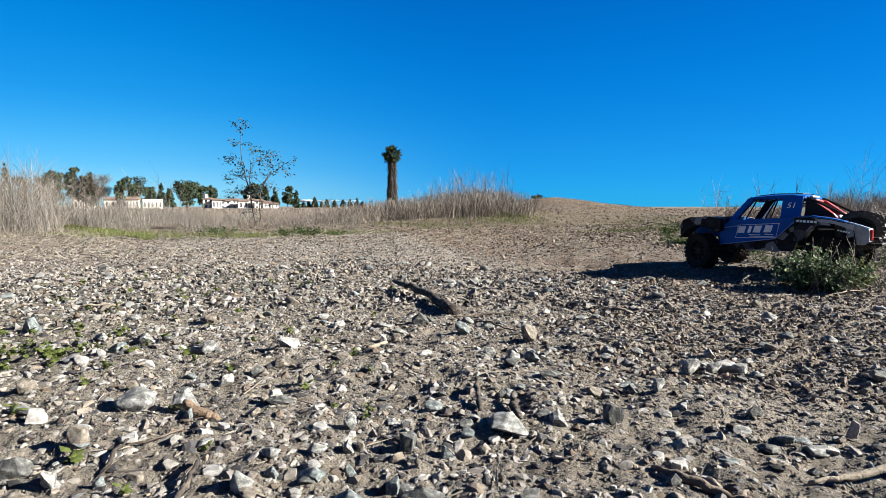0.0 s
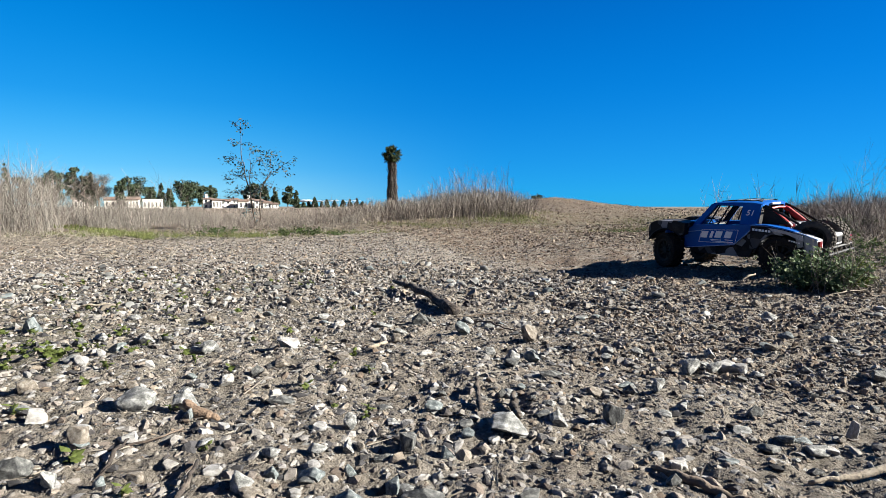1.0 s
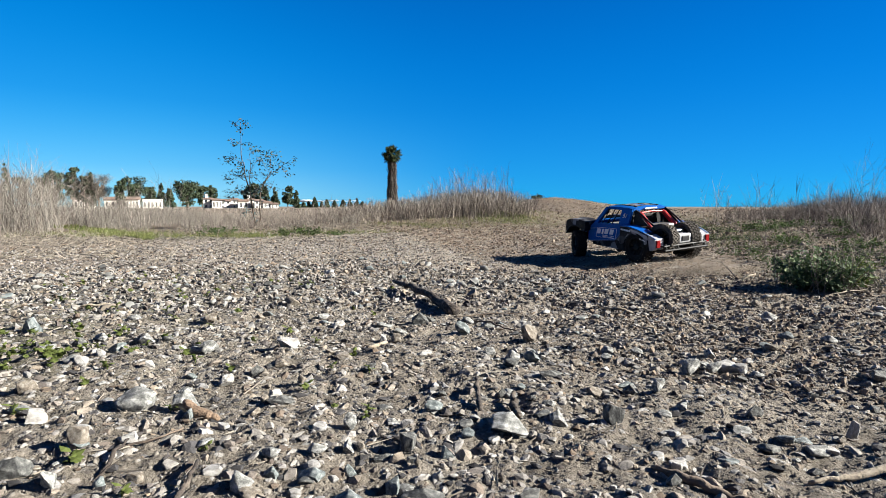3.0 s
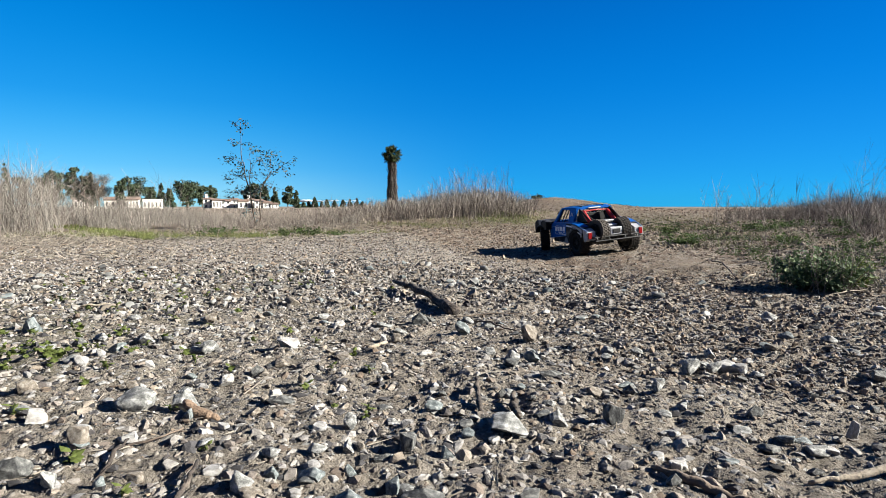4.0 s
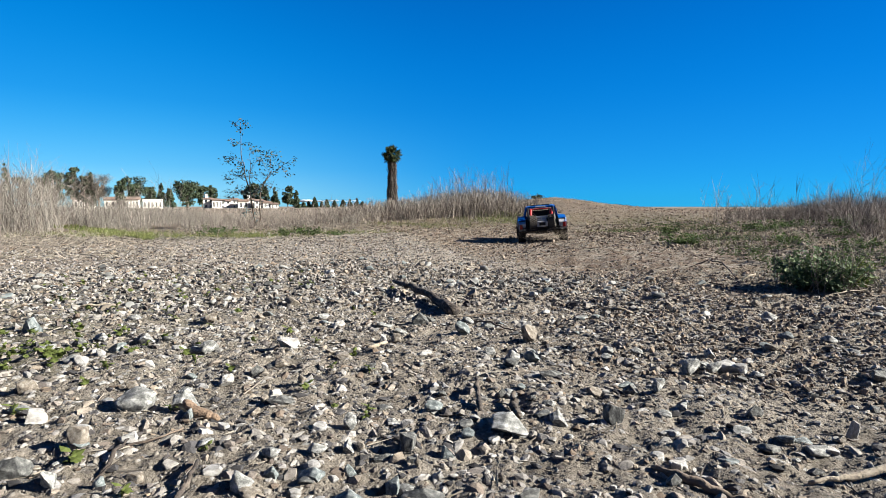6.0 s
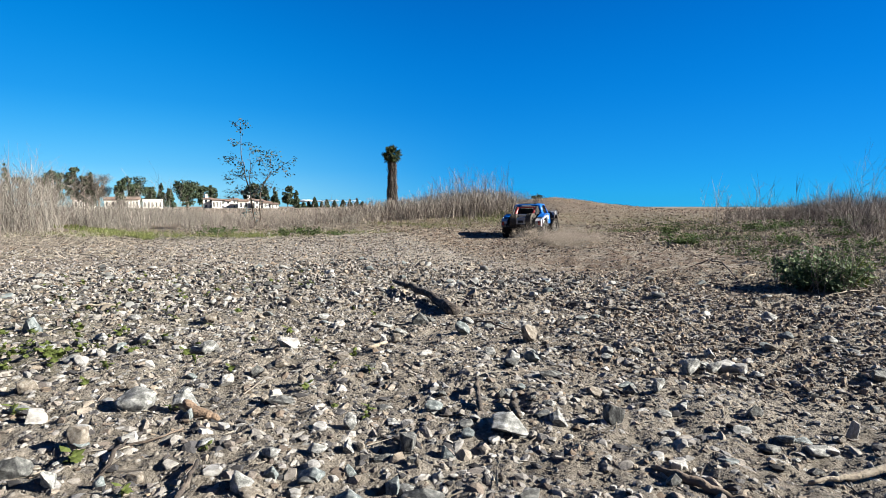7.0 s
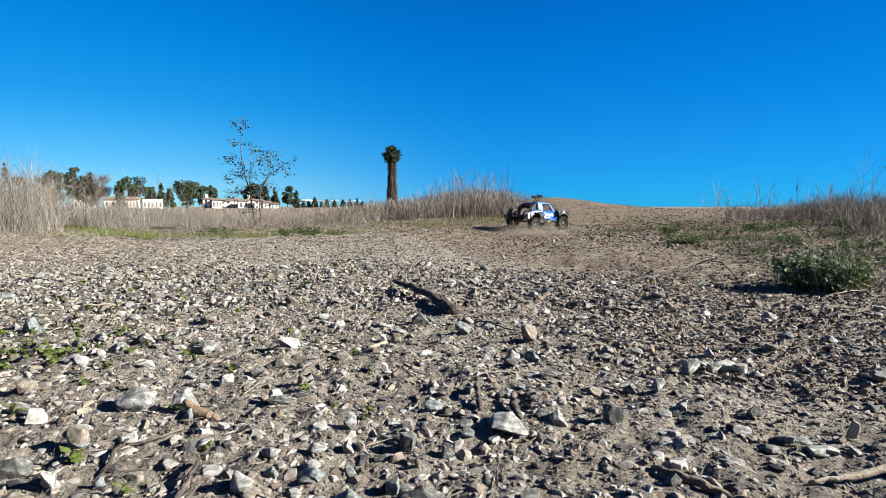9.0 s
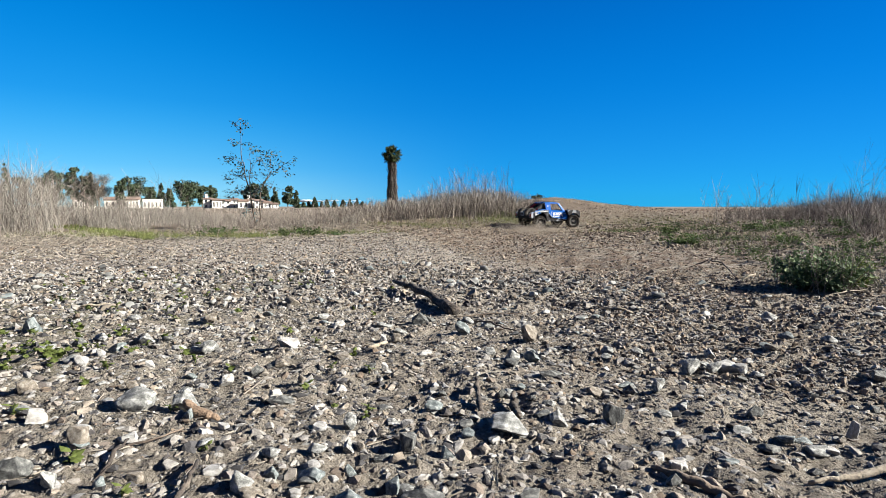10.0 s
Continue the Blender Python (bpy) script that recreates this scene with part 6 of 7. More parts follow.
def build_houses():
    f, d = 900.0, 250.0

    def at(px):
        return (px - 784) / f * d
    words = "white stucco house with terracotta roof at the field's edge"
    for px, w, h, rh, cols, rows, dd in ((371, 17, 5.2, 0.6, 2, 2, 250), (386, 16, 4.6, 0.7, 3, 1, 247), (401, 17, 4.2, 0.9, 2, 2, 249), (416, 18, 4.9, 0.7, 3, 2, 252), (432, 17, 4.0, 0.9, 2, 1, 248), (446, 17, 4.7, 0.7, 3, 2, 253), (461, 17, 4.3, 0.7, 2, 2, 249), (475, 15, 3.4, 0.8, 2, 1, 250), (487, 13, 2.7, 0.6, 2, 1, 251)):
        t = house((px - 784) / f * dd, dd, w / f * dd, 4.5, h, rh, cols, rows, "hip")
        tagged(t, words, "house", "houses beyond the field")
        if px in (371, 446):
            chimney(t, -w / f * dd * 0.2, 2, h + 1.0)
    t = house((272 - 784) / f * 230, 230, 30 / f * 230, 5, 4.3, 0.25, 5, 1, "flat")
    tagged(t, "long low white building at the field's edge", "building")
    for px, w, dd in ((207, 34, 240), (236, 20, 238), (150, 30, 244)):
        t = house((px - 784) / f * dd, dd, w / f * dd, 5, 4.7, 1.3, 4, 1, "gable")
        tagged(t, "low house with a red tiled roof", "house", "houses beyond the field")


# ---- the model truck ----
TYRE_R = 0.083


def tyre_mesh():
    bm = bmesh.new()
    lathe(bm, [(-0.020, 0.052), (-0.027, 0.055), (-0.032, 0.066), (-0.030, 0.074), (-0.026, 0.078), (0.026, 0.078), (0.030, 0.074), (0.032, 0.066), (0.027, 0.055), (0.020, 0.052)], 36)
    for k in range(26):
        a = 2 * math.pi * k / 26
        for row, (y, off) in enumerate(((-0.024, 0), (-0.008, 0.5), (0.008, 0), (0.024, 0.5))):
            b = a + off * 2 * math.pi / 26
            m = Matrix.Rotation(-b, 4, "Y")
            box(bm, m @ Vector((0.0795, y, 0)), (0.0075, 0.0125, 0.0125), 0, m @ Matrix.Rotation(0.25 if row % 2 else -0.25, 4, "X"))
    me = bpy.data.meshes.new("tyre")
    bmesh.ops.recalc_face_normals(bm, faces=bm.faces[:])
    bm.to_mesh(me)
    bm.free()
    me.materials.append(RUBBER)
    return me


def rim_mesh(out):
    """The rim; out is the side that shows, +1 or -1 in y."""
    bm = bmesh.new()
    lathe(bm, [(-0.024 * out, 0.050), (0.022 * out, 0.050), (0.027 * out, 0.0545), (0.029 * out, 0.053), (0.026 * out, 0.046), (0.018 * out, 0.043), (0.018 * out, 0.020), (0.022 * out, 0.015), (0.022 * out, 0.0004)], 30)
    # every other stretch of the dish is sunk, which leaves ten spokes
    for v in bm.verts:
        r = math.hypot(v.co.x, v.co.z)
        k = round(math.atan2(v.co.z, v.co.x) / (2 * math.pi) * 30) % 3
        if 0.018 < r < 0.044 and k == 0:
            v.co.y = -0.004 * out
    bmesh.ops.recalc_face_normals(bm, faces=bm.faces[:])
    me = bpy.data.meshes.new("wheel")
    bm.to_mesh(me)
    bm.free()
    # left rims take the tone darkened for shade, right rims the sunlit one
    me.materials.append(SHADERIM if out > 0 else SUNRIM)
    return me


def arc(cx, cz, r, a0, a1, n):
    return [(cx + r * math.cos(radians(a0 + (a1 - a0) * i / n)), cz + r * math.sin(radians(a0 + (a1 - a0) * i / n))) for i in range(n + 1)]


def build_truck():
    truck = empty("model_truck")
    tagged(truck, "radio-controlled blue and grey desert race truck, dusty", "toy truck")

    def both(name, build, material, label=""):
        for s in (1, -1):
            bm = bmesh.new()
            build(bm, s)
            part(name, bm, material, truck, label)
    # chassis
    bm = bmesh.new()
    box(bm, (0.0, 0, 0.058), (0.56, 0.13, 0.016), 0.004)
    box(bm, (0.30, 0, 0.075), (0.12, 0.10, 0.03), 0.008, Matrix.Rotation(-0.25, 4, "Y"))
    box(bm, (0.02, 0, 0.10), (0.26, 0.22, 0.07), 0.012)
    part("chassis", bm, BLACKP, truck, "black plastic chassis")
    # door and tub sides
    side = [(0.185, 0.068), (0.183, 0.158), (0.135, 0.19), (0.0, 0.198), (-0.135, 0.204), (-0.135, 0.192), (-0.055, 0.108)]
    both("side_panel", lambda b, s: prism(b, side, s * 0.13, s * 0.178), BLUE, "glossy blue door panel")
    low = [(0.15, 0.05), (0.15, 0.0745), (-0.055, 0.104), (-0.137, 0.19), (-0.137, 0.10), (-0.12, 0.05)]
    both("rocker_panel", lambda b, s: prism(b, low, s * 0.125, s * 0.170), DARKCAMO, "dark camouflage rocker panel")

    def stripe(b, s):
        for p, q in (((0.185, 0.070), (-0.055, 0.106)), ((-0.055, 0.106), (-0.135, 0.192)), ((0.183, 0.150), (0.10, 0.162))):
            tube(b, [(p[0], s * 0.178, p[1]), (q[0], s * 0.178, q[1])], 0.0022, 5)
    both("stripe", stripe, PALEBLUE, "pale edge stripe")
    # printed letters stand as plain slanted blocks
    def blocks(b, s):
        for i in range(4):
            x = (0.090, 0.055, 0.023, -0.022)[i]
            z = 0.1445 + 0.002 * i
            w = 0.013 if i == 1 else 0.030
            c = s * 0.1795
            prism(b, [(x + w / 2, z - 0.016), (x + w / 2 - 0.009, z + 0.016), (x - w / 2 - 0.009, z + 0.016), (x - w / 2, z - 0.016)], c - 0.0012, c + 0.0012)
        corners = [(0.112, 0.106), (0.100, 0.166), (-0.070, 0.176), (-0.058, 0.112)]
        for p, q in zip(corners, corners[1:] + corners[:1]):
            tube(b, [(p[0], s * 0.1782, p[1]), (q[0], s * 0.1782, q[1])], 0.0013, 4)
        for x, w, z in ((0.03, 0.05, 0.122), (-0.03, 0.035, 0.125), (0.0, 0.10, 0.115)):
            box(b, (x, s * 0.1795, z), (w, 0.002, 0.003))
    both("door_print", blocks, PRINT, "white printed blocks")
    # hood and nose
    bm = bmesh.new()
    sec = [(0.145, 0.15, 0.198, 0.12), (0.21, 0.135, 0.194, 0.11), (0.28, 0.115, 0.184, 0.10), (0.338, 0.095, 0.165, 0.10)]
    rings = [[bm.verts.new(p) for p in ((x, -w, zb), (x, -w, zt - 0.018), (x, -w * 0.8, zt), (x, 0, zt + 0.005), (x, w * 0.8, zt), (x, w, zt - 0.018), (x, w, zb))] for x, w, zt, zb in sec]
    for a, b in zip(rings, rings[1:]):
        for k in range(7):
            bm.faces.new((a[k], a[(k + 1) % 7], b[(k + 1) % 7], b[k]))
    bm.faces.new(rings[0])
    bm.faces.new(rings[-1][::-1])
    part("hood", bm, BLUE, truck, "blue hood")
    bm = bmesh.new()
    box(bm, (0.345, 0, 0.125), (0.02, 0.17, 0.05), 0.006)
    for z in (0.075, 0.105):
        tube(bm, [(0.345, -0.10, z), (0.368, -0.06, z), (0.368, 0.06, z), (0.345, 0.10, z)], 0.006, 7)
    for y in (-0.05, 0.05):
        tube(bm, [(0.368, y, 0.105), (0.36, y, 0.06), (0.31, y, 0.05)], 0.005, 6)
    part("front_bumper", bm, BLACKP, truck)
    # front fenders
    fend = [(0.356, 0.098), (0.361, 0.160), (0.348, 0.192), (0.315, 0.204), (0.22, 0.209), (0.16, 0.198), (0.165, 0.14)] + arc(0.262, 0.064, 0.098, 138, 22, 8)
    both("front_fender", lambda b, s: prism(b, fend, s * 0.118, s * 0.224, 0.03), DARKCAMO, "black and grey camouflage front fender")
    both("fender_flare", lambda b, s: tube(b, [(x, s * 0.220, z) for x, z in arc(0.262, 0.064, 0.10, 138, 22, 10)], 0.006, 6), BLACKP, "black fender edge")
    # rear bedsides
    bed = [(-0.137, 0.10), (-0.137, 0.205), (-0.20, 0.206), (-0.27, 0.196), (-0.345, 0.178), (-0.360, 0.092)] + arc(-0.262, 0.084, 0.094, 172, 8, 12)
    both("bedside", lambda b, s: prism(b, bed, s * 0.150, s * 0.222, 0.02), DARKCAMO, "black and grey camouflage bedside")
    tailc = [(-0.345, 0.178), (-0.396, 0.158), (-0.400, 0.105), (-0.374, 0.090), (-0.352, 0.092)]
    both("tail_corner", lambda b, s: prism(b, tailc, s * 0.150, s * 0.214, 0.05), PALEP, "pale grey tail corner")
    flank = [(-0.21, 0.200), (-0.27, 0.192), (-0.345, 0.174), (-0.352, 0.150), (-0.285, 0.176), (-0.23, 0.186)]
    both("flank_print", lambda b, s: prism(b, flank, s * 0.2185, s * 0.2245), PALEP, "pale grey flank panel")
    for patch in ([(-0.215, 0.196), (-0.25, 0.192), (-0.272, 0.168), (-0.24, 0.172)], [(-0.318, 0.172), (-0.345, 0.165), (-0.35, 0.128), (-0.33, 0.12)]):
        both("bedside_patch", lambda b, s: prism(b, patch, s * 0.2175, s * 0.2234), GREYP, "grey angular patch")
    crest = [(-0.137, 0.2055), (-0.20, 0.2065), (-0.27, 0.1965), (-0.315, 0.186), (-0.315, 0.1895), (-0.27, 0.2005), (-0.20, 0.2115), (-0.137, 0.2105)]
    both("bedside_top", lambda b, s: prism(b, crest, s * 0.152, s * 0.218), BLUE, "blue top of the bedside")
    both("bedside_rail", lambda b, s: tube(b, [(-0.137, s * 0.214, 0.205), (-0.20, s * 0.214, 0.206), (-0.27, s * 0.214, 0.196), (-0.345, s * 0.212, 0.178), (-0.395, s * 0.205, 0.158)], 0.004, 6), PALEBLUE, "pale blue bedside edge")
    both("bedside_print", lambda b, s: [box(b, (-0.152 - 0.013 * i, s * 0.2225, 0.188 - 0.0008 * i), (0.009, 0.003, 0.010)) for i in range(6)] + [box(b, (-0.298 - 0.009 * i, s * 0.2235, 0.150 - 0.002 * i), (0.006, 0.003, 0.006)) for i in range(5)], PRINT, "pale printed blocks")
    both("tail_light", lambda b, s: box(b, (-0.400, s * 0.192, 0.132), (0.010, 0.026, 0.042), 0.002), TAIL, "red tail light")
    # cab
    bm = bmesh.new()
    secs = [(0.085, 0.122, 0.292), (0.055, 0.134, 0.302), (-0.03, 0.139, 0.309), (-0.11, 0.138, 0.309), (-0.148, 0.126, 0.303)]
    rings = [[bm.verts.new(p) for p in ((x, -w, z - 0.014), (x, -w, z - 0.005), (x, -w * 0.85, z), (x, 0, z + 0.004), (x, w * 0.85, z), (x, w, z - 0.005), (x, w, z - 0.014))] for x, w, z in secs]
    for a, b in zip(rings, rings[1:]):
        for k in range(7):
            bm.faces.new((a[k], a[(k + 1) % 7], b[(k + 1) % 7], b[k]))
    bm.faces.new(rings[0])
    bm.faces.new(rings[-1][::-1])
    part("roof", bm, BLUE, truck, "blue roof")
    bm = bmesh.new()
    for y in (-0.085, 0.085):
        tube(bm, [(0.05, y, 0.3035), (-0.03, y, 0.311), (-0.13, y, 0.309)], 0.0042, 6)
    for x, z in ((0.03, 0.307), (-0.05, 0.313), (-0.11, 0.313)):
        box(bm, (x, 0, z), (0.012, 0.17, 0.004), 0.0015)
    part("roof_rib", bm, BLACKP, truck, "black raised ribs on the roof")
    bm = bmesh.new()
    for pts in ([(-0.06, -0.06), (-0.10, -0.07), (-0.105, -0.02), (-0.07, -0.015)], [(-0.005, 0.02), (-0.04, 0.03), (-0.042, 0.075), (-0.012, 0.07)], [(-0.06, 0.03), (-0.098, 0.02), (-0.10, 0.065), (-0.065, 0.07)]):
        low = [bm.verts.new((x, y, 0.3095)) for x, y in pts]
        up = [bm.verts.new((x, y, 0.3145 - abs(y) * 0.02)) for x, y in pts]
        bm.faces.new(up)
        bm.faces.new(low[::-1])
        for k in range(4):
            bm.faces.new((low[k], low[(k + 1) % 4], up[(k + 1) % 4], up[k]))
    part("roof_print", bm, GREYP, truck, "pale grey patches on the roof")
    both("windscreen_pillar", lambda b, s: panel(b, [(0.152, s * 0.165, 0.188), (0.118, s * 0.166, 0.190), (0.045, s * 0.141, 0.296), (0.078, s * 0.134, 0.293)], 0.012 * s), BLUE)
    both("window_rail", lambda b, s: panel(b, [(0.07, s * 0.142, 0.289), (-0.08, s * 0.144, 0.289), (-0.08, s * 0.138, 0.304), (0.07, s * 0.134, 0.298)], 0.010 * s), BLUE)
    both("cab_side", lambda b, s: panel(b, [(-0.068, s * 0.166, 0.195), (-0.142, s * 0.164, 0.200), (-0.147, s * 0.138, 0.299), (-0.070, s * 0.142, 0.299)], 0.014 * s), BLUE, "blue cab side")
    both("cab_liner", lambda b, s: panel(b, [(-0.070, s * 0.150, 0.195), (-0.140, s * 0.148, 0.200), (-0.145, s * 0.122, 0.295), (-0.072, s * 0.126, 0.295)], 0.003 * s), BLACKP, "black inner skin of the cab")
    both("pillar_liner", lambda b, s: panel(b, [(0.150, s * 0.150, 0.188), (0.116, s * 0.151, 0.190), (0.043, s * 0.126, 0.292), (0.076, s * 0.119, 0.289)], 0.003 * s), BLACKP, "black inner skin of the pillar")
    for s in (1, -1):
        cu = bpy.data.curves.new("race_number", "FONT")
        cu.body, cu.size, cu.extrude, cu.shear = "51", 0.036, 0.0008, 0.2
        cu.align_x = "CENTER"
        tmp = new("race_number", cu)
        me = bpy.data.meshes.new_from_object(tmp.evaluated_get(bpy.context.evaluated_depsgraph_get()))
        bpy.data.objects.remove(tmp)
        me.materials.append(PRINT)
        ob = new("race_number", me)
        ob.parent = truck
        tilt = math.degrees(math.atan2(0.029, 0.095))
        ob.matrix_basis = pose(-0.106, s * 0.1575, 0.246, 90 - tilt, 0, 180 if s > 0 else 0)
        tagged(ob, "white race number")
    # screens and seats
    bm = bmesh.new()
    for y in (-0.055, 0.055):
        box(bm, (-0.06, y, 0.175), (0.03, 0.065, 0.11), 0.012, Matrix.Rotation(-0.2, 4, "Y"))
        box(bm, (-0.01, y, 0.135), (0.09, 0.065, 0.02), 0.008)
    box(bm, (0.125, 0, 0.17), (0.03, 0.25, 0.035), 0.008)
    part("cab_interior", bm, BLACKP, truck, "black seats and dashboard")

    def net(b, s):
        for x in (0.055, 0.012, -0.025):
            tube(b, [(x + 0.02, s * 0.160, 0.196), (x - 0.018, s * 0.136, 0.288)], 0.0035, 5)
    both("window_bar", net, BLACKP)
    both("cab_net", lambda b, s: panel(b, [(-0.150, s * 0.128, 0.205), (-0.156, s * 0.122, 0.286), (-0.185, s * 0.121, 0.272), (-0.262, s * 0.124, 0.212)], 0.003 * s), BLACKP, "black side net behind the cab")
    # roll cage, shocks and the load behind the cab
    def cage(b, s):
        tube(b, [(-0.155, s * 0.118, 0.292), (-0.20, s * 0.118, 0.27), (-0.36, s * 0.115, 0.175)], 0.0055, 7)
        tube(b, [(-0.155, s * 0.12, 0.205), (-0.158, s * 0.12, 0.288)], 0.0055, 7)
        tube(b, [(-0.155, s * 0.118, 0.290), (-0.22, s * 0.03, 0.20)], 0.004, 6)
    both("roll_cage", cage, BLACKP)
    both("shock", lambda b, s: tube(b, [(-0.160, s * 0.092, 0.278), (-0.172, s * 0.093, 0.268), (-0.245, s * 0.098, 0.210), (-0.26, s * 0.098, 0.198)], [0.009, 0.0145, 0.0145, 0.009], 10), REDP, "red shock absorber")
    both("shock_rod", lambda b, s: tube(b, [(-0.255, s * 0.098, 0.203), (-0.275, s * 0.100, 0.11)], 0.005, 8), SILVER)
    bm = bmesh.new()
    tube(bm, [(-0.164, -0.092, 0.276), (-0.168, 0, 0.282), (-0.164, 0.092, 0.276)], 0.005, 8)
    part("cross_brace", bm, REDP, truck, "red cross brace behind the roof")
    bm = bmesh.new()
    box(bm, (-0.128, 0, 0.232), (0.006, 0.225, 0.060), 0.002)
    for y in (-0.075, -0.025, 0.025, 0.075):
        tube(bm, [(-0.128, y, 0.26), (-0.135, y, 0.298)], 0.004, 6)
    tube(bm, [(-0.129, -0.11, 0.272), (-0.129, 0.11, 0.272)], 0.004, 6)
    part("bulkhead", bm, BLACKP, truck, "black bulkhead behind the seats")
    bm = bmesh.new()
    box(bm, (-0.155, 0, 0.298), (0.010, 0.10, 0.009), 0.003)
    part("roof_bar", bm, WHITEP, truck, "white bar behind the roof")
    bm = bmesh.new()
    box(bm, (-0.20, 0, 0.185), (0.10, 0.20, 0.012), 0.004)
    box(bm, (-0.20, 0, 0.12), (0.12, 0.24, 0.06), 0.01)
    part("bed_floor", bm, BLACKP, truck)
    bm = bmesh.new()
    box(bm, (-0.235, 0, 0.203), (0.07, 0.15, 0.022), 0.006)
    box(bm, (-0.335, 0, 0.184), (0.06, 0.085, 0.020), 0.006)
    part("bed_cover", bm, SILVER, truck, "silver deck between the shock absorbers")
    bm = bmesh.new()
    box(bm, (-0.390, 0, 0.150), (0.045, 0.094, 0.052), 0.006)
    part("fuel_cell", bm, BOXWHITE, truck, "silver-white box between the spare wheels")
    bm = bmesh.new()
    box(bm, (-0.4135, 0, 0.150), (0.006, 0.056, 0.028), 0.0025)
    part("fuel_plate", bm, BLACKP, truck, "dark oval plate")
    # rear bumper and axle
    bm = bmesh.new()
    for z, x in ((0.118, -0.415), (0.095, -0.425)):
        tube(bm, [(-0.385, -0.185, z), (x, -0.165, z), (x, 0.165, z), (-0.385, 0.185, z)], 0.0055, 7)
    for y in (-0.15, -0.06, 0.06, 0.15):
        tube(bm, [(-0.41, y, 0.13), (-0.425, y, 0.09)], 0.0045, 6)
    for y in (-0.09, 0.09):
        tube(bm, [(-0.42, y, 0.10), (-0.32, y, 0.09)], 0.006, 6)
    part("rear_bumper", bm, BLACKP, truck, "black tube bumper")
    bm = bmesh.new()
    tube(bm, [(-0.262, -0.17, 0.084), (-0.262, -0.05, 0.084), (-0.262, -0.04, 0.084), (-0.262, 0.04, 0.084), (-0.262, 0.05, 0.084), (-0.262, 0.17, 0.084)], [0.013, 0.013, 0.032, 0.032, 0.013, 0.013], 10)
    part("rear_axle", bm, BLACKP, truck)
    both("rear_arm", lambda b, s: tube(b, [(-0.26, s * 0.12, 0.07), (-0.05, s * 0.09, 0.065)], 0.007, 6), BLACKP)
    both("front_arm", lambda b, s: [tube(b, [(0.30, s * 0.05, 0.07), (0.262, s * 0.165, 0.07)], 0.007, 6), tube(b, [(0.22, s * 0.05, 0.07), (0.262, s * 0.165, 0.07)], 0.007, 6), tube(b, [(0.262, s * 0.05, 0.12), (0.262, s * 0.16, 0.10)], 0.006, 6)], BLACKP)
    both("front_shock", lambda b, s: tube(b, [(0.25, s * 0.09, 0.18), (0.257, s * 0.13, 0.08)], [0.013, 0.010], 8), REDP, "red front shock absorber")
    # wheels
    tyre = tyre_mesh()
    rims = {s: rim_mesh(s) for s in (1, -1)}
    wheels = []
    for x, steer in ((0.262, True), (-0.262, False)):
        for s in (1, -1):
            w = new("wheel", rims[s])
            w.parent = truck
            w.matrix_basis = pose(x, s * 0.190, TYRE_R)
            w.scale = (1.07, 1.05, 1.07)
            tagged(w, "spoked wheel, rim coloured darker for the shaded side" if s > 0 else "dusty spoked wheel, rim coloured paler for the sunlit side")
            t = new("tyre", tyre)
            t.parent = w
            tagged(t, "knobbly black tyre")
            wheels.append((w, x, s * 0.190, steer))
    tyre = tyre.copy()
    tyre.materials[0] = DUSTRUBBER
    for s in (1, -1):
        w = new("spare_wheel", rims[s])
        w.parent = truck
        w.matrix_basis = pose(-0.342, s * 0.094, 0.147, s * 6, 0, s * 9)
        tagged(w, "upright spare wheel")
        t = new("tyre", tyre)
        t.parent = w
        tagged(t, "knobbly tyre grey with dust")
    truck.scale = (0.955, 0.955, 0.955)
    return truck, wheels


build_palm()
build_sapling()
build_skyline()
build_clouds()
build_houses()
build_dry_stands()
build_weeds()
bush = tuft("bush", 3.32, 18.0, 0.2, 0.2, 0.17, 420, 0.05, 140, "small dark bush on the hill's crest", FARLEAF, 0.8)
bush["category"] = "bush"
truck, wheels = build_truck()
build_sticks()
build_seedlings()
build_rocks()


# ---- dust ----
def dust(name, rx, ry, rz, n, size, seed):
    """A drifting cloud of fine grains, thick at its heart."""
    rng = np.random.default_rng(seed)
    p = rng.normal(0, 0.42, (n, 3)) * np.array([rx, ry, rz])
    p += np.stack([vnoise(p[:, 0] * 9, p[:, 2] * 9, seed) * rx * 0.2, np.zeros(n), vnoise(p[:, 0] * 7, p[:, 1] * 7, seed + 1) * rz * 0.35], 1)
    q = rng.normal(size=(n, 3, 3))
    q *= size * rng.uniform(0.5, 1.2, (n, 1, 1)) / np.linalg.norm(q, axis=2, keepdims=True)
    V = (p[:, None, :] + q).reshape(-1, 3)
    F = np.arange(3 * n).reshape(-1, 3)
    ob = raw_mesh(name, V, F, DUST)
    return tagged(ob, "pale brown dust thrown up by spinning wheels", "dust", kind="stuff")


dust_a = dust("dust_cloud", 0.36, 0.16, 0.05, 66000, 0.00115, 301)
dust_b = dust("dust_cloud", 0.24, 0.14, 0.05, 26000, 0.0010, 302)
dust_c = dust("dust_cloud", 0.44, 0.60, 0.11, 115000, 0.0024, 303)

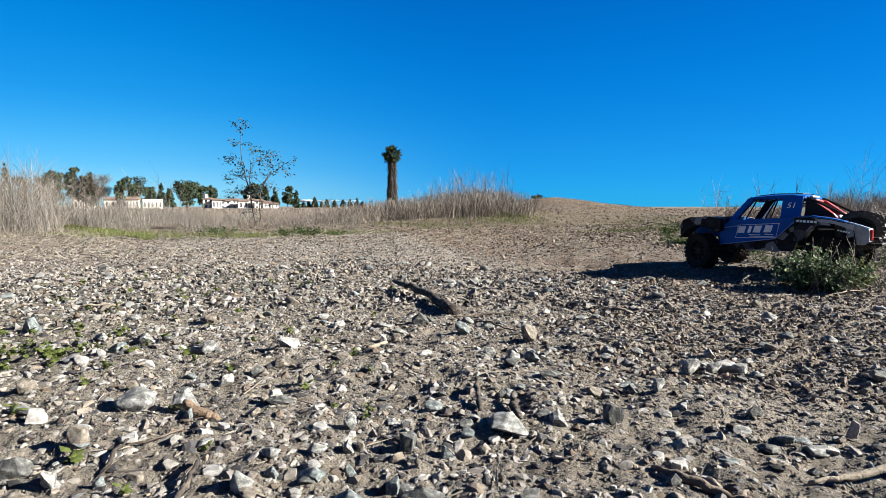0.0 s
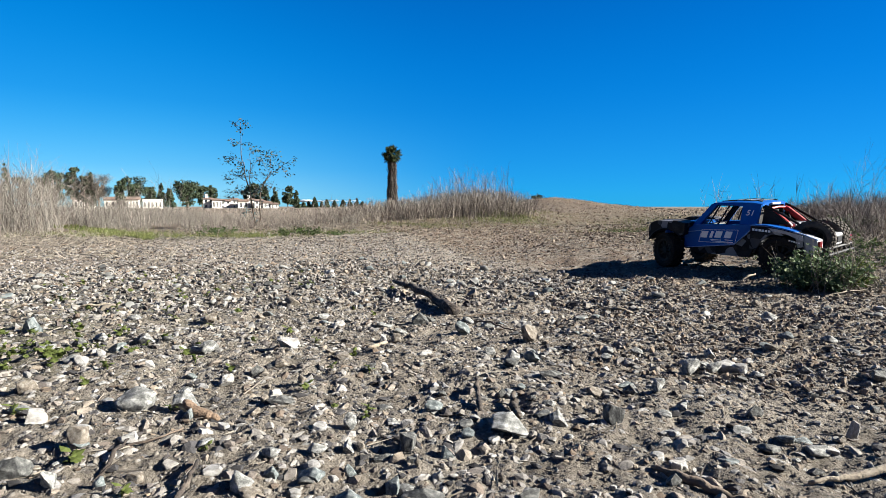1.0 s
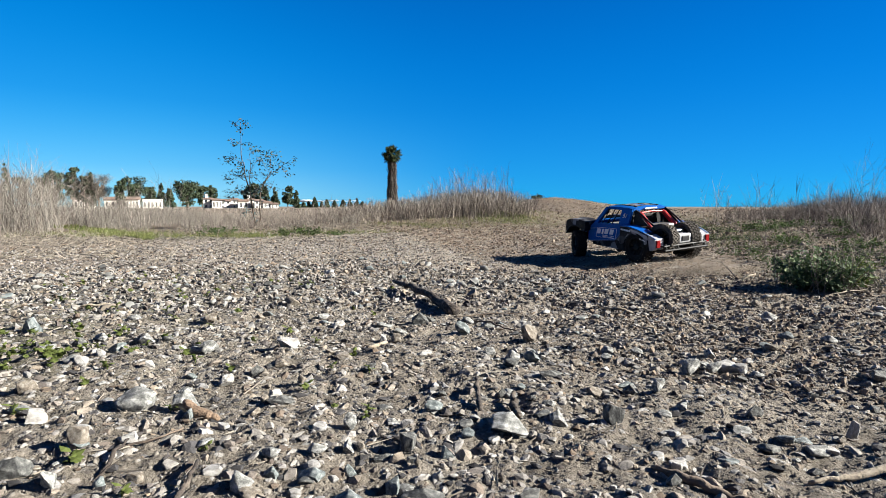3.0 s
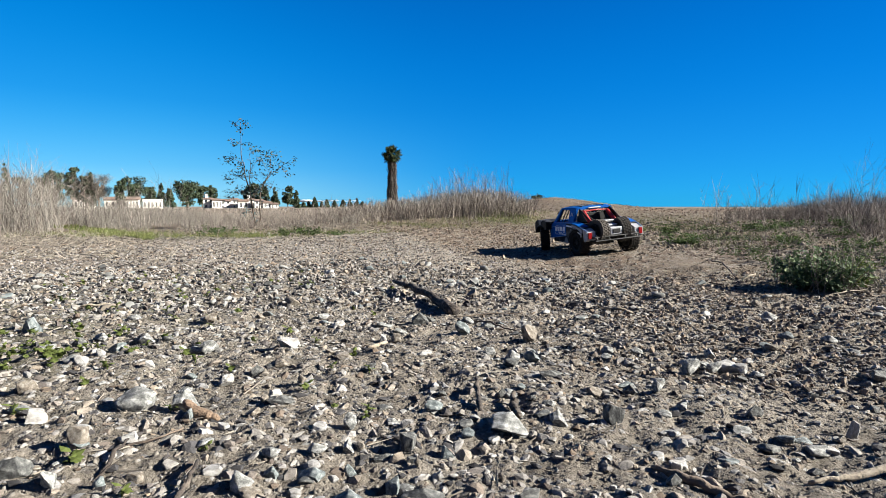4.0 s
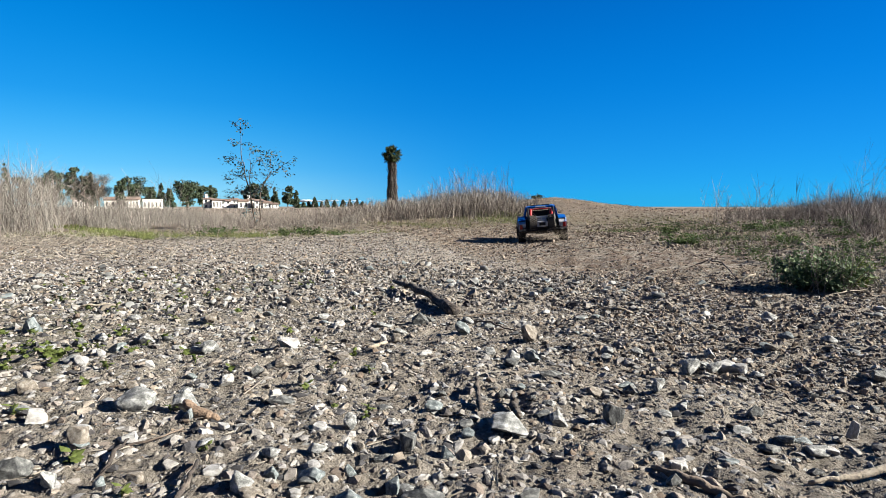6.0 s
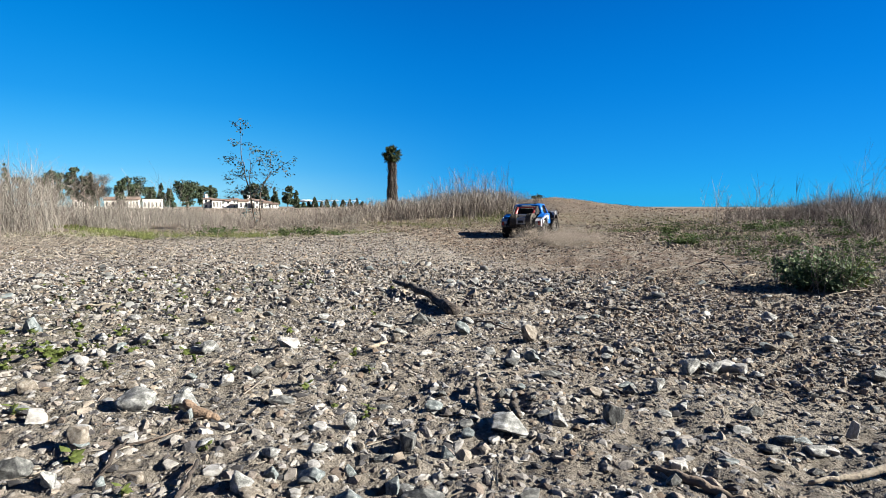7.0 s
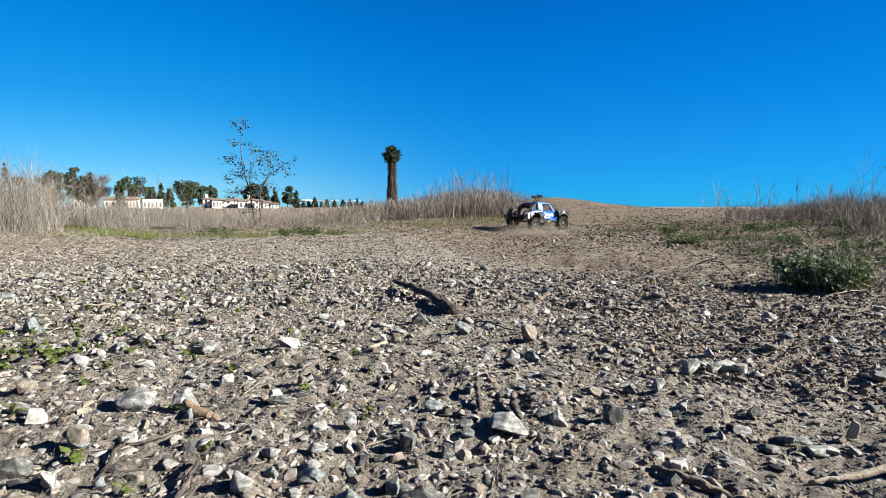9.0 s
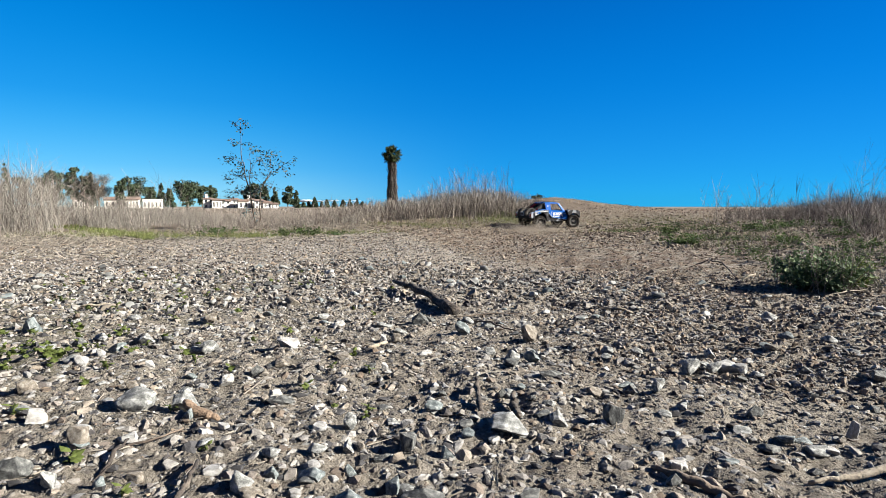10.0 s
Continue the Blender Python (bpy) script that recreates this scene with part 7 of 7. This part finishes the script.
# time, x, y, lift, heading, nose up, lean
PATH = [(0.0, 1.545, 2.36, 0.046, 129.5, -0.8, 0.6), (0.5, 1.488, 2.395, 0.03, 128.5, 2.6, -1.2), (1.0, 1.425, 2.45, 0.026, 127.2, 2.0, -2.6), (1.5, 1.355, 2.535, 0.023, 125.2, 1.8, -3.6), (2.0, 1.283, 2.671, 0.017, 122.4, 3.0, -4.4), (2.5, 1.215, 2.873, 0.015, 119.2, 4.5, -4.0), (2.7, 1.186, 2.96, 0.013, 117.5, 4.8, -3.9), (4.0, 1.01, 3.614, 0.005, 105.2, 1.5, -5.2), (4.5, 0.98, 3.901, 0.01, 100.3, -1.0, -6.4), (5.0, 0.952, 4.192, 0.009, 95.2, -1.6, -6.6), (5.5, 0.929, 4.486, 0.004, 89.2, -0.4, -6.4)]
PATH2 = [(7.0, 0.936, 5.409, 0.026, 65.7, 4.5, -1.1), (8.0, 1.015, 5.938, 0.036, 52.3, 0.6, -1.9), (8.5, 1.081, 6.172, 0.041, 44.9, -0.8, -1.8), (9.5, 1.29, 6.56, 0.048, 28.6, -0.8, 0.2), (10.0, 1.39, 6.72, 0.053, 20.8, -0.2, 0.6)]


def motions():
    rows = PATH + PATH2
    walk(truck, [(t, pose(x, y, z, lean, -nose, head)) for t, x, y, z, head, nose, lean in rows])
    ts = np.arange(0, 10.01, 0.1)
    tt = [r[0] for r in rows]
    xs, ys = np.interp(ts, tt, [r[1] for r in rows]), np.interp(ts, tt, [r[2] for r in rows])
    run = np.concatenate([[0], np.cumsum(np.hypot(np.diff(xs), np.diff(ys)))])
    spin = np.degrees(run / (TYRE_R * 0.955)) * 1.2
    steer = np.interp(ts, [0, 1.5, 2.7, 4, 5.5, 7, 10], [-26, -26, -26, -24, -14, -14, -8])
    # each wheel rises and falls on its arm to stay on the ground
    reach = TYRE_R * 1.08 * 0.955
    for w, x, y, turns in wheels:
        keys = []
        for t, a, turn in zip(ts, spin, steer):
            px, py, pz, head, nose, lean = (float(np.interp(t, tt, [r[k] for r in rows])) for k in range(1, 7))
            hub = pose(px, py, pz, lean, -nose, head) @ Vector((x * 0.955, y * 0.955, TYRE_R * 0.955))
            drop = min(max((hub.z - reach - float(land(hub.x, hub.y))) / 0.955, -0.03), 0.06)
            keys.append((float(t), pose(x, y, TYRE_R - drop, 0, float(a), float(turn) if turns else 0)))
        walk(w, keys)
    walk(dust_a, [(0.0, pose(1.40, 2.12, -0.04)), (0.7, pose(1.36, 2.14, -0.015)), (1.3, pose(1.42, 2.25, -0.03)), (2.0, pose(1.43, 2.27, -0.005)), (2.5, pose(1.25, 2.22, 0.0, rz=5)), (3.2, pose(1.17, 2.3, 0.01, rz=15)), (3.9, pose(1.17, 2.42, -0.005, rz=25)), (4.6, pose(1.15, 2.5, -0.10, rz=30)), (5.2, pose(1.15, 2.5, -0.25, rz=30)), (10.0, pose(1.15, 2.5, -0.25, rz=30))])
    walk(dust_b, [(0.0, pose(1.1, 3.2, -0.2)), (3.4, pose(1.12, 3.2, -0.2)), (4.0, pose(1.10, 3.45, 0.0)), (5.0, pose(1.05, 3.9, 0.02, rz=10)), (5.6, pose(0.95, 4.2, 0.03, rz=20)), (6.4, pose(0.95, 4.5, 0.04, rz=30)), (7.4, pose(0.95, 4.6, -0.15, rz=40)), (10.0, pose(0.95, 4.6, -0.2, rz=40))])
    walk(dust_c, [(0.0, pose(0.95, 4.6, -0.4)), (5.8, pose(0.9, 4.5, -0.4)), (6.8, pose(1.04, 4.25, 0.005)), (7.8, pose(0.98, 4.6, 0.01, rz=10)), (8.6, pose(0.98, 5.2, 0.0, rz=15)), (9.3, pose(1.0, 5.6, -0.03, rz=10)), (10.0, pose(1.05, 5.95, -0.02, rz=0))])


motions()
